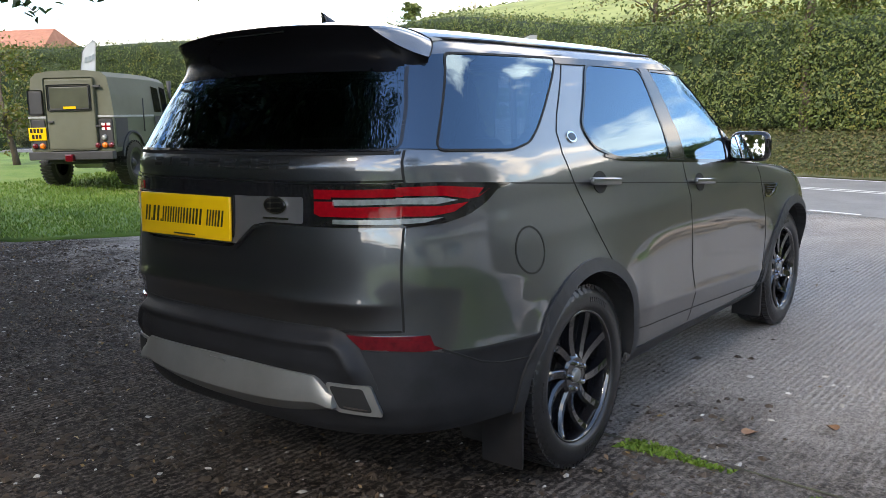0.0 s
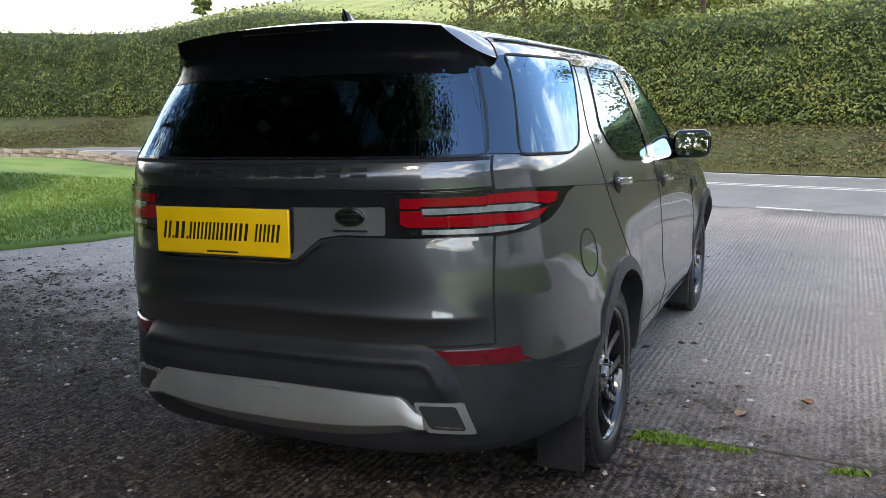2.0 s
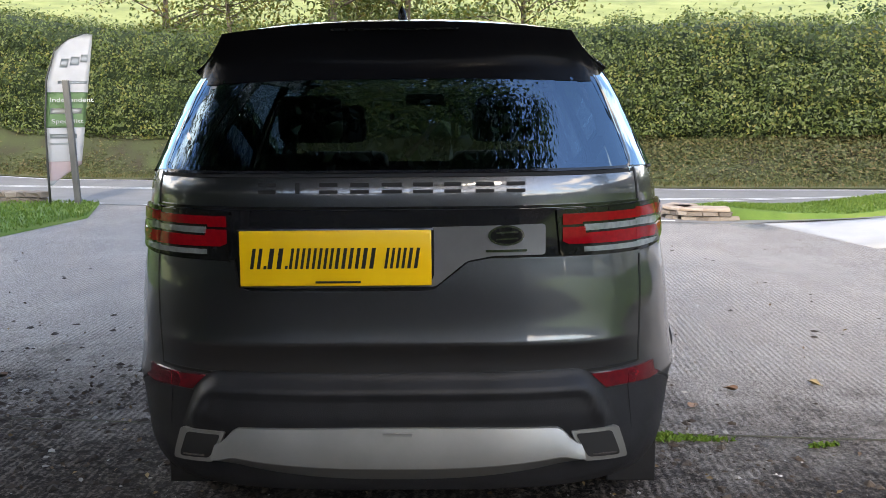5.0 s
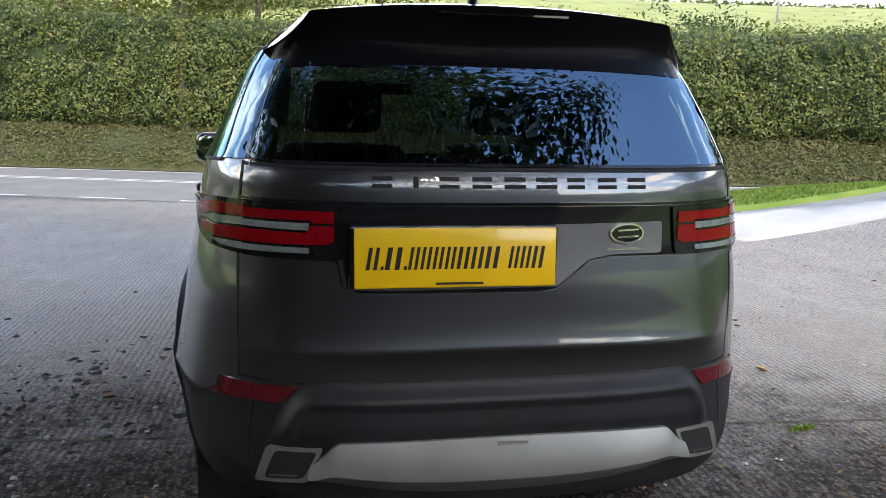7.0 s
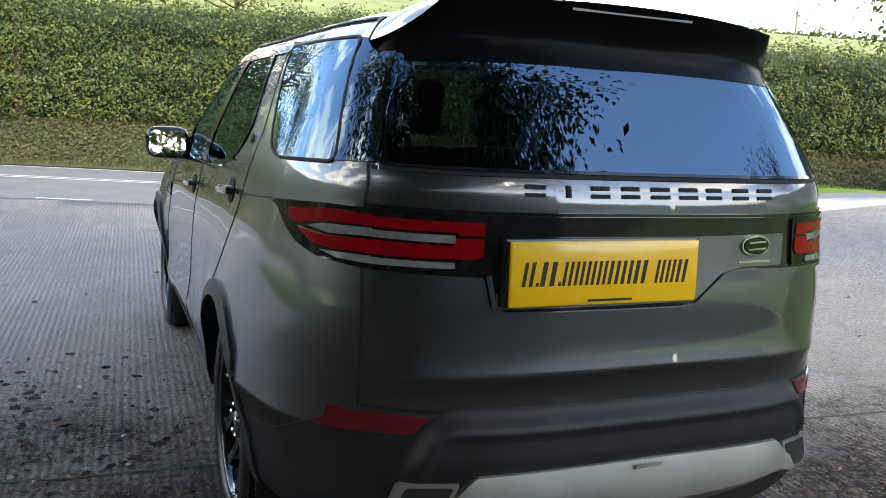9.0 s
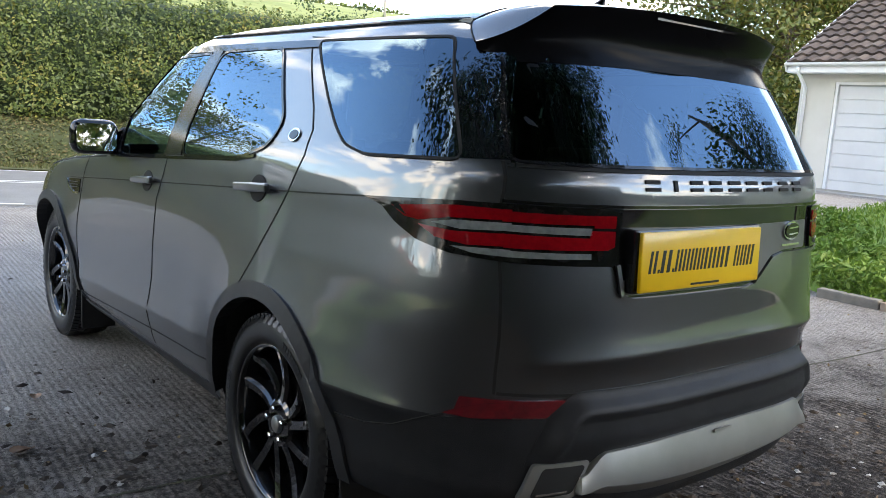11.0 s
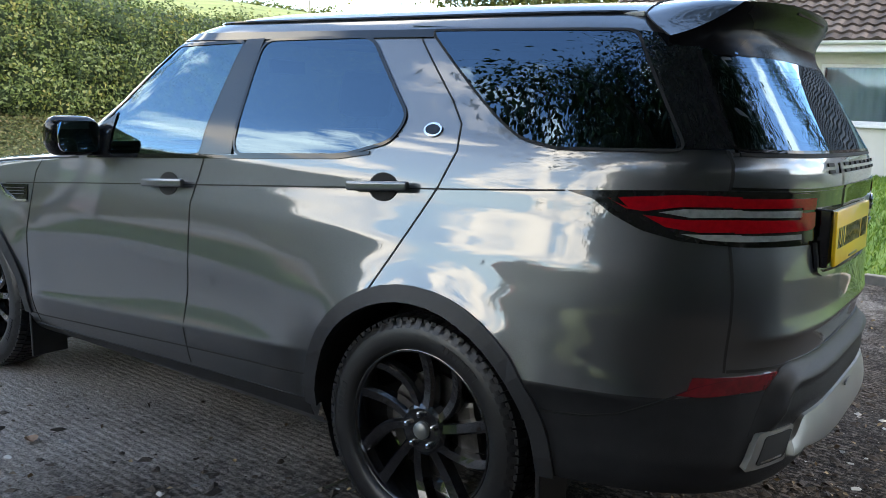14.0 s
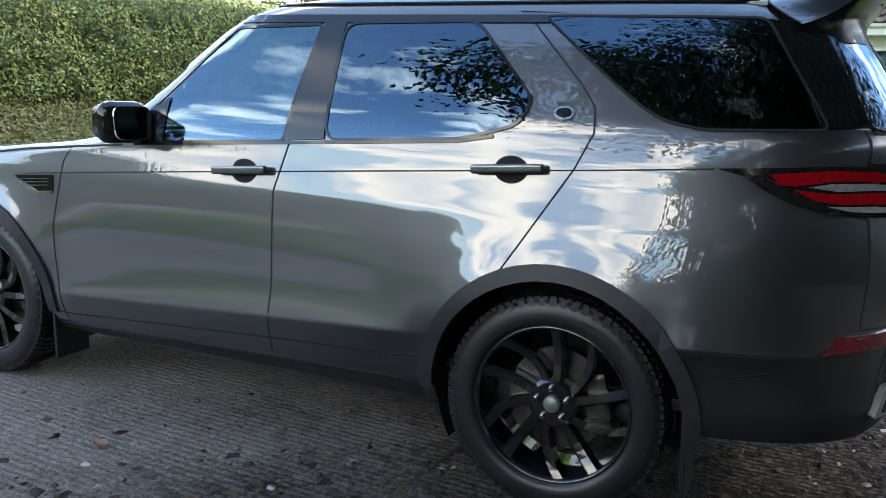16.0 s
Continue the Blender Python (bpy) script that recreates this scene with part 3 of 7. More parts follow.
LAWN_WEST = [(-5.6, 9.3), (-5.95, 7), (-6.15, 5.5), (-6.5, 4.2), (-7.3, 3.1), (-8.3, 1.9), (-10, 1.6), (-14, 3.2), (-24, 6.6), (-28, 9)] + [road_xy(s, -5.6) for s in (-26, -20, -16, -12, -7.6)] + [(-6.3, 11.4)]
draped("lawn", LAWN_WEST, 0.035, 0.8, LAWN, "sunlit mown lawn with a worn bare patch", "lawn", slab=0.08)
LAWN_EAST = [(5.35, -14), (5.3, 1.2), (5.8, 2.2), (7.4, 2.9), (12.4, 2.9), (12.4, -14)]
draped("lawn", LAWN_EAST, 0.06, 0.8, LAWN, "front lawn before the bungalow with long grass", "lawn", slab=0.12)
ISLAND = [(3.40, 8.80), (3.62, 8.57), (4.1, 8.44), (4.8, 7.92), (5.5, 7.62), (7.1, 7.45), (8.3, 7.5), (9.5, 7.6), (13, 7.0),
          (13, 9.2), (10.9, 9.25), (9.9, 9.5), (8.5, 9.4), (6.7, 9.2), (5.6, 9.2), (4.9, 9.35), (3.9, 9.3), (3.52, 9.1)]


def island_rise(x, y):
    """The grass bed stands level with its wall at the nose and falls to the drive further on."""
    return 0.07 + 0.10 * ss((5.5 - x) / 1.5)


draped("grass_island", ISLAND, island_rise, 0.8, LAWN, "raised grass strip between drive and road", "lawn", slab=0.4)


# ---- grass blades ----
def blades(name, poly, count, h, label, lift=0.035, seed=3, material=None):
    rng = np.random.default_rng(seed)
    xs, ys = [p[0] for p in poly], [p[1] for p in poly]
    pts = []
    while len(pts) < count:
        x, y = rng.uniform(min(xs), max(xs)), rng.uniform(min(ys), max(ys))
        if inside((x, y), poly):
            pts.append((x, y, height(x, y) + (lift(x, y) if callable(lift) else lift) + h * 0.35))
    ob = leaves(name, pts, h, material or GRASS_BLADE, None, up=-0.6, aspect=0.18, seed=seed, droop=0.0)
    me = ob.data
    co = np.empty(len(me.vertices) * 3)
    me.vertices.foreach_get("co", co)
    co = co.reshape(-1, 4, 3)
    mid = co.mean(axis=1, keepdims=True)
    co[:, 0] = mid[:, 0] + rng.normal(size=(len(co), 3)) * (0.006, 0.006, 0) - (0, 0, h * 0.4)
    co[:, 2] = mid[:, 0] + rng.normal(size=(len(co), 3)) * (h * 0.3, h * 0.3, h * 0.1) + (0, 0, h * 0.45)
    co[:, 1] = co[:, 0] * 0.5 + co[:, 2] * 0.5 + rng.normal(size=(len(co), 3)) * (0.008, 0.008, 0)
    co[:, 3] = co[:, 1] + rng.normal(size=(len(co), 3)) * (0.012, 0.012, 0)
    me.vertices.foreach_set("co", co.reshape(-1))
    me.update()
    return tagged(ob, label, "grass", kind="stuff")


blades("grass", [(-5.6, 9.3), (-6.15, 5.5), (-7.3, 3.1), (-8.3, 1.9), (-10, 1.7), (-14, 3.4), (-15, 9), (-9, 12), (-6.3, 11.4)], 26000, 0.07, "short green lawn grass in sun", seed=3)
blades("grass", [(3.75, 8.85), (4.2, 8.6), (4.9, 8.0), (5.5, 7.68), (7.1, 7.5), (8.3, 7.55), (9.5, 7.65), (11, 7.5), (11, 9.2), (8.5, 9.35), (5.6, 9.15), (4.2, 9.2)], 12000, 0.055, "bright short grass on the raised bed", lambda x, y: island_rise(x, y), seed=4)
blades("grass", [(5.3, -3), (5.3, 1.3), (5.8, 2.3), (7.4, 3.0), (12.3, 2.9), (12.3, -3)], 22000, 0.075, "rough lawn grass", 0.06, seed=5)
weed_rng = np.random.default_rng(66)
weed_pts = []
while len(weed_pts) < 5200:
    x, y = weed_rng.uniform(5.3, 8.5), weed_rng.uniform(0.2, 3.0)
    if inside((x, y), [(5.32, 0.3), (5.32, 1.2), (5.8, 2.2), (7.4, 2.9), (8.5, 2.9), (6.4, 1.0)]):
        tall = 0.05 + 0.30 * max(0.0, 0.35 + noise.noise(Vector((x * 1.7, y * 1.7, 2))))
        weed_pts.append((x, y, height(x, y) + 0.07 + tall * weed_rng.random()))
tagged(leaves("weeds", weed_pts, 0.085, GRASS_BLADE, None, up=0.5, seed=67, aspect=0.4), "ragged green weeds along the lawn edge", "weeds", kind="stuff")
blades("grass", [(1.0, 0.25), (1.05, 0.37), (1.2, 0.36), (1.34, 0.31), (1.52, 0.285), (1.5, 0.262), (1.3, 0.262), (1.15, 0.255)], 330, 0.028, "green tuft growing in the concrete joint", 0.0, seed=7)
blades("grass", [(1.84, 0.185), (1.9, 0.225), (2.0, 0.21), (1.95, 0.185)], 60, 0.026, "sparse green weeds growing in the concrete joint", 0.0, seed=8)
blades("grass", [road_xy(s_, 0.1) for s_ in range(-30, 24, 3)] + [road_xy(s_, 0.95) for s_ in range(21, -31, -3)], 14000, 0.1, "rough verge grass below the hedge bank", 0.03, seed=9, material=BANK_LEAF)

# a strip of joint sealing across the yard
joint = bmesh.new()
for a, c in (((-6, 0.88), (6, 0.0)),):
    steps = 24
    q = []
    for k in range(steps + 1):
        x, y = a[0] + (c[0] - a[0]) * k / steps, a[1] + (c[1] - a[1]) * k / steps
        y += 0.008 * math.sin(5 * x)
        q.append((joint.verts.new((x, y - 0.009, height(x, y) + 0.003)), joint.verts.new((x, y + 0.009, height(x, y) + 0.003))))
    for u, w in zip(q, q[1:]):
        joint.faces.new((u[0], w[0], w[1], u[1]))
tagged(part("yard_joint", joint, mat("joint_dirt", [(0.03, 0.026, 0.02), (0.06, 0.06, 0.03)], 0.95, scale=8, bump=0.5)), "dirt-filled joint between concrete slabs", "joint", kind="structure")


# ---- bank and hedge beyond the road ----
def hedge_body():
    """Soil bank and the inner mass of the hedge, coloured near-black as gap shade, seen only through the gaps between
    leaves.
    """
    verts, faces = [], []
    prof = [(0.9, 0.0), (1.35, 0.3), (1.8, 0.62), (2.2, 0.85), (2.6, 0.95)]
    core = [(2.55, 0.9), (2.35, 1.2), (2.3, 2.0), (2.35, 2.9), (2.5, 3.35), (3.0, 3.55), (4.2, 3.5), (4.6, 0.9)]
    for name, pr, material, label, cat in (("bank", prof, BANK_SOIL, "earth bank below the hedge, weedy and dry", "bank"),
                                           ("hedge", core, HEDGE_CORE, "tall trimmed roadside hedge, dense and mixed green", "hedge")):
        verts, faces = [], []
        ks = 150
        for i in range(ks + 1):
            s = -46 + 88 * i / ks
            for n_, z in pr:
                w = noise.noise(Vector((s * 0.5, z * 0.8, n_))) * 0.16 + noise.noise(Vector((s * 0.12, 7.0, 0))) * 0.15
                x, y = road_xy(s, n_ + w)
                zz = z * (1 - 0.07 * ss((s - 3) / 6) + 0.19 * ss((-s - 7) / 7) - 0.08 * ss((-s - 17) / 6)) * (1 + 0.06 * noise.noise(Vector((s * 0.2, 3.0, 0))))
                b0 = road_xy(s, 1.2)
                verts.append((x, y, zz + height(*b0)))
        m_ = len(pr)
        for i in range(ks):
            for j in range(m_ - 1):
                a = i * m_ + j
                faces.append((a, a + m_, a + m_ + 1, a + 1))
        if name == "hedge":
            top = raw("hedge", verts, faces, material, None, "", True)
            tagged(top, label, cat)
        else:
            tagged(raw("bank", verts, faces, material, None, "", True), label, cat, kind="structure")
    return top


hedge = hedge_body()


def hedge_leaves():
    rng = np.random.default_rng(11)
    pts, face, small = [], [], []
    N = 125000
    for _ in range(N):
        s = rng.uniform(-34, 24) if rng.random() < 0.93 else rng.uniform(-45, 40)
        b0 = height(*road_xy(s, 1.2))
        w = noise.noise(Vector((s * 0.5, 1.0, 2.0))) * 0.16 + noise.noise(Vector((s * 0.12, 7.0, 0))) * 0.15
        lump = 0.22 * noise.noise(Vector((s * 1.3, 2.0, 5.0))) + 0.16 * noise.noise(Vector((s * 3.1, 9.0, 1.0)))
        tz = 3.5 + lump * 0.8 + 0.25 * noise.noise(Vector((s * 0.2, 3.0, 0))) - 0.22 * ss((s - 3) / 6) + 0.7 * ss((-s - 7) / 7) - 0.30 * ss((-s - 17) / 6)
        if rng.random() < 0.78:
            z = rng.uniform(0.95, tz)
            n_ = 2.10 + w + 0.30 * noise.noise(Vector((s * 1.5, z * 1.7, 4.0))) + 0.16 * noise.noise(Vector((s * 4.0, z * 4.4, 8.0))) + abs(rng.normal(0, 0.09)) - 0.04 + 0.12 * max(0, z - 3.1) ** 2 + (0.18 * ss((1.25 - z) / 0.4))
            f = (-ROAD_N[0] * 1.1, -ROAD_N[1] * 1.1, 0.35)
        else:
            n_ = rng.uniform(2.3, 4.4)
            z = tz + rng.normal(0.06, 0.07) + (abs(rng.normal(0, 0.16)) if rng.random() < 0.16 else 0)
            f = (-0.2, -0.5, 1.0)
        x, y = road_xy(s, n_)
        pts.append((x, y, z + b0))
        face.append(f)
    leaves("leaf_mass", pts, 0.088, HEDGE_LEAF, hedge, up=0.2, facing=face, seed=12)
    pts, face = [], []
    for _ in range(110000):
        s = rng.uniform(-36, 26)
        n_ = rng.uniform(0.9, 2.5)
        z = np.interp(n_, (0.9, 1.35, 1.8, 2.2, 2.6), (0.0, 0.3, 0.62, 0.85, 0.95)) + abs(rng.normal(0, 0.045))
        w = noise.noise(Vector((s * 0.12, 7.0, 0))) * 0.15
        x, y = road_xy(s, n_ + w)
        pts.append((x, y, z + height(*road_xy(s, 1.2))))
        face.append((-ROAD_N[0] * 0.6, -ROAD_N[1] * 0.6, 0.8))
    tagged(leaves("bank_plants", pts, 0.07, BANK_LEAF, None, up=0.4, facing=face, seed=13), "low dry weeds, ivy and grass on the bank", "weeds", kind="stuff")


hedge_leaves()


# ---- trees ----
def tree(base, hgt, spread, trunk_r, n_leaf, leaf, material, label, seed, bare=0.35, crown_z=None, clumps=26, lean=(0, 0), squash=0.75, name="tree"):
    rng = np.random.default_rng(seed)
    bx, by = base
    bz = height(bx, by) - 0.1
    top = empty(name, Matrix.Translation((bx, by, bz)))
    bm = bmesh.new()
    cz = crown_z or hgt * 0.62
    spine = [Vector((lean[0] * (t ** 1.5) + 0.12 * math.sin(3 * t + seed), lean[1] * (t ** 1.5) + 0.12 * math.cos(4 * t + seed), hgt * 0.8 * t)) for t in np.linspace(0, 1, 8)]
    bm_tube(bm, spine, [trunk_r * (1.25 if k == 0 else 1) * (1 - 0.8 * k / 7) for k in range(8)], 10)
    tips = []
    for k in range(clumps):
        t = rng.uniform(bare, 0.98)
        st = spine[min(6, int(t * 7))].lerp(spine[min(7, int(t * 7) + 1)], t * 7 - int(t * 7))
        a = k * 2.4 + rng.uniform(-0.4, 0.4)
        r = spread * (0.45 + 0.6 * rng.random()) * (1.15 - 0.6 * max(0, t - 0.5))
        en = Vector((lean[0] + r * math.cos(a), lean[1] + r * math.sin(a), st.z + (0.15 + 0.35 * rng.random()) * r * squash))
        mid = st.lerp(en, 0.5) + Vector((0, 0, 0.12 * r))
        rr = trunk_r * 0.3 * (1.1 - 0.7 * t)
        bm_tube(bm, [st, mid, en], [rr, rr * 0.6, rr * 0.2], 5)
        tips += [en, mid.lerp(en, 0.6), mid]
        for _ in range(2):
            e2 = mid.lerp(en, rng.uniform(0.2, 0.8)) + Vector(rng.normal(size=3)) * spread * 0.22
            bm_tube(bm, [mid, e2], [rr * 0.4, rr * 0.12], 4)
            tips.append(e2)
    part("trunk", bm, BARK, top, "", True)
    tips = np.array([tuple(t) for t in tips])
    idx = rng.integers(0, len(tips), n_leaf)
    pts = tips[idx] + rng.normal(size=(n_leaf, 3)) * spread * np.array([0.15, 0.15, 0.10])
    leaves("crown", pts, leaf, material, top, up=0.5, seed=seed + 1)
    return tagged(top, label, name)


# ---- the car ----
# height, half width, rear end, front end, roundness of the rear corners
BODY = np.array([
    (0.29, 0.88, -0.95, 3.62, 3.4), (0.34, 0.925, -1.03, 3.70, 3.5), (0.42, 0.952, -1.09, 3.78, 3.7), (0.50, 0.963, -1.115, 3.80, 3.7),
    (0.58, 0.966, -1.11, 3.82, 3.7), (0.62, 0.967, -1.105, 3.82, 3.7), (0.72, 0.968, -1.10, 3.82, 3.65), (0.82, 0.972, -1.098, 3.82, 3.6), (0.87, 0.971, -1.100, 3.81, 3.6),
    (0.93, 0.969, -1.106, 3.79, 3.6), (1.00, 0.964, -1.112, 3.72, 3.55), (1.05, 0.960, -1.114, 3.60, 3.5), (1.10, 0.952, -1.112, 3.35, 3.5), (1.14, 0.946, -1.108, 3.00, 3.5),
    (1.17, 0.941, -1.106, 2.66, 3.5), (1.20, 0.937, -1.104, 2.42, 3.5), (1.25, 0.931, -1.103, 2.30, 3.5), (1.30, 0.921, -1.104, 2.22, 3.55), (1.35, 0.909, -1.10, 2.15, 3.7),
    (1.385, 0.897, -1.085, 2.10, 3.8), (1.45, 0.868, -1.04, 2.02, 4.0), (1.55, 0.824, -0.972, 1.92, 4.3), (1.65, 0.777, -0.905, 1.81, 4.6), (1.72, 0.739, -0.85, 1.73, 4.8),
    (1.765, 0.702, -0.80, 1.66, 4.8), (1.80, 0.662, -0.765, 1.56, 4.4), (1.83, 0.604, -0.73, 1.42, 4.0), (1.855, 0.515, -0.69, 1.22, 3.5), (1.872, 0.40, -0.63, 0.95, 3.2),
    (1.884, 0.22, -0.5, 0.5, 3.0)])
ZG = np.arange(0.29, 1.8841, 0.004)
_k = np.exp(-0.5 * (np.arange(-9, 10) / 3.0) ** 2)
_k /= _k.sum()
TABLE = [np.convolve(np.pad(np.interp(ZG, BODY[:, 0], BODY[:, c]), 9, mode="reflect", reflect_type="odd"), _k, mode="valid") for c in range(1, 5)]
ARCH_R, ARCHES = 0.475, (0.0, 2.923)


def prof_at(z):
    u = min(max((z - 0.29) / 0.004, 0.0), len(ZG) - 1.001)
    i = int(u)
    f = u - i
    W, R, F, n = (t[i] * (1 - f) + t[i + 1] * f for t in TABLE)
    L = F - R
    ar = min(1.08, 0.45 * L)
    af = min(0.95 if z < 1.0 else (0.95 - 0.5 * ss((z - 1.0) / 0.25)), 0.45 * L)
    return W, R, F, n, ar, af


def lip(u, deep, above, below):
    """A pressed crease: the panel runs out towards it from above and turns under below it."""
    r = math.sqrt(u * u + 0.004 ** 2) - 0.004
    return deep * math.exp(-r / (above if u > 0 else below))


def flare(y, z):
    """The swell of the wings round the wheels, and the creases low on the doors and wings."""
    k = 0.0
    for a in ARCHES:
        d = math.hypot(y - a, z - 0.40)
        k += 0.052 * math.exp(-max(0.0, d - ARCH_R) / 0.185) * (0.35 + 0.65 * ss((z - 0.50) / 0.25)) * ss((1.32 - z) / 0.6)
    k += lip(z - (0.557 - 0.057 * (y - 1.17)), 0.036, 0.14, 0.16) * ss((y - 0.42) / 0.22) * ss((2.46 - y) / 0.2)
    k += lip(z - 0.688, 0.021, 0.09, 0.05) * ss((-0.36 - y) / 0.08) * ss((y + 0.90) / 0.22)
    return k


def rear_flare(x, z):
    """The crease across the foot of the tailgate."""
    return lip(z - 0.884 + 0.012 * (x / 0.7) ** 2, 0.028, 0.07, 0.045) * ss((0.80 - abs(x)) / 0.16)


def side_x(y, z):
    W, R, F, n, ar, af = prof_at(z)
    if y < R + ar:
        u = min(1.0, (R + ar - y) / ar)
        return W * max(0.0, 1 - u ** n) ** (1 / n) + flare(y, z)
    if y > F - af:
        u = min(1.0, (y - F + af) / af)
        return W * max(0.0, 1 - u ** 3.4) ** (1 / 3.4) + flare(y, z)
    return W + flare(y, z)


def rear_y(x, z):
    W, R, F, n, ar, af = prof_at(z)
    u = min(1.0, abs(x) / W)
    return R + ar - ar * max(0.0, 1 - u ** n) ** (1 / n) - rear_flare(x, z)


def on_side(y, z, sg, off=0.0):
    e = 0.004
    x = side_x(y, z)
    nx = Vector((1.0, -(side_x(y + e, z) - side_x(y - e, z)) / (2 * e), -(side_x(y, z + e) - side_x(y, z - e)) / (2 * e))).normalized()
    p = Vector((x, y, z)) + nx * off
    return Vector((sg * p.x, p.y, p.z))


def on_rear(x, z, off=0.0):
    e = 0.004
    y = rear_y(x, z)
    nx = Vector(((rear_y(x + e, z) - rear_y(x - e, z)) / (2 * e), -1.0, (rear_y(x, z + e) - rear_y(x, z - e)) / (2 * e))).normalized()
    return Vector((x, y, z)) + nx * off


def side_map(sg):
    return lambda a, b, off: on_side(a, b, sg, off)


def rear_map(a, b, off):
    return on_rear(a, b, off)


def patch(name, poly, where, off, material, parent, step=0.06, deep=0.012, label="", smooth=True):
    """A piece of panel, glass or lens that follows the bodywork, a little proud of it, with a turned-in rim."""
    bm = flat(poly, step)
    inner = {}
    for v in bm.verts:
        a, b = v.co.x, v.co.y
        inner[v] = where(a, b, off - deep)
        v.co = where(a, b, off)
    edge = [e for e in bm.edges if e.is_boundary]
    top_ring, ring = {}, {}
    for e in edge:
        q = []
        for v in e.verts:
            if v not in ring:
                ring[v], top_ring[v] = bm.verts.new(inner[v]), bm.verts.new(v.co)
            q.append(v)
        bm.faces.new((top_ring[q[0]], top_ring[q[1]], ring[q[1]], ring[q[0]]))
    bmesh.ops.recalc_face_normals(bm, faces=bm.faces)
    rim = {f for v in ring.values() for f in v.link_faces}
    top = [f for f in bm.faces if f not in rim]
    ctr = sum((f.calc_center_median() for f in top), Vector()) / len(top)
    out = sum((f.normal * f.calc_area() for f in top), Vector())
    if out.dot(ctr - Vector((0, 1.2, ctr.z))) < 0:
        bmesh.ops.reverse_faces(bm, faces=top)
    return part(name, bm, material, parent, label, smooth)


def rounded(poly, r, seg=4):
    """A polygon with its corners rounded."""
    out = []
    n = len(poly)
    for i in range(n):
        p0, p, p1 = (Vector(poly[(i + d) % n]) for d in (-1, 0, 1))
        d0, d1 = p0 - p, p1 - p
        rr = min(r, 0.45 * d0.length, 0.45 * d1.length)
        a, b = p + d0.normalized() * rr, p + d1.normalized() * rr
        for k in range(seg + 1):
            t = k / seg
            out.append(tuple((1 - t) ** 2 * a + 2 * t * (1 - t) * p + t * t * b))
    return out


def strip(name, line, where, width, off, material, parent, closed=False, deep=0.006, label=""):
    """A seam, gasket or bright line along the bodywork."""
    pts = [Vector(p) for p in line]
    if closed:
        pts.append(pts[0])
    fine = []
    for a, b in zip(pts, pts[1:]):
        k = max(1, int((b - a).length / 0.035))
        fine += [a.lerp(b, i / k) for i in range(k)]
    fine.append(pts[-1])
    if closed:
        fine.pop()
    n = len(fine)
    bm = bmesh.new()
    rows = []
    for i, p in enumerate(fine):
        a = fine[(i - 1) % n] if closed or i else p
        b = fine[(i + 1) % n] if closed or i < n - 1 else p
        d = (b - a).normalized()
        q = Vector((-d.y, d.x)) * width / 2
        w = [p - q, p + q]
        rows.append([bm.verts.new(where(w[0].x, w[0].y, off - deep)), bm.verts.new(where(w[0].x, w[0].y, off)),
                     bm.verts.new(where(w[1].x, w[1].y, off)), bm.verts.new(where(w[1].x, w[1].y, off - deep))])
    for i in range(n if closed else n - 1):
        u, v = rows[i], rows[(i + 1) % n]
        for k in range(3):
            bm.faces.new((u[k], u[k + 1], v[k + 1], v[k]))
    bmesh.ops.recalc_face_normals(bm, faces=bm.faces)
    return part(name, bm, material, parent, label)


# side view outlines (along, up)
FRONT_GLASS = rounded([(1.90, 1.205), (1.87, 1.33), (1.53, 1.70), (1.10, 1.715), (1.155, 1.255)], 0.03)
REAR_GLASS = rounded([(0.965, 1.27), (0.99, 1.72), (0.43, 1.728), (0.155, 1.45), (0.195, 1.365), (0.40, 1.305)], 0.06)
QUARTER_GLASS = rounded([(0.18, 1.746), (-0.56, 1.740), (-0.785, 1.395), (-0.42, 1.380), (-0.295, 1.402), (-0.20, 1.455), (-0.09, 1.535)], 0.035)
QUARTER_HOLE = [(0.10, 1.71), (-0.46, 1.71), (-0.60, 1.42), (-0.42, 1.40), (-0.29, 1.44), (-0.18, 1.52)]
DOOR_LINE = [(0.225, 1.735), (-0.005, 1.51), (-0.065, 1.436), (-0.075, 1.352), (-0.025, 1.235), (0.245, 0.79)]
SPLIT_LINE = [(1.045, 1.745), (1.06, 1.60), (1.13, 1.25), (1.185, 1.06), (1.176, 0.70), (1.188, 0.39)]
FRONT_LINE = [(2.30, 1.165), (2.345, 1.10), (2.389, 0.80), (2.372, 0.53), (2.36, 0.345)]
# rear view outlines (across, up)
TAIL_GLASS = rounded([(-0.745, 1.402), (0.745, 1.402), (0.705, 1.55), (0.63, 1.74), (-0.63, 1.74), (-0.705, 1.55)], 0.03)
TAIL_HOLE = [(-0.66, 1.43), (0.66, 1.43), (0.62, 1.60), (0.58, 1.72), (-0.58, 1.72), (-0.62, 1.60)]

car = empty("car")
tagged(car, "metallic grey five-door off-road car with black alloys, parked", "car")


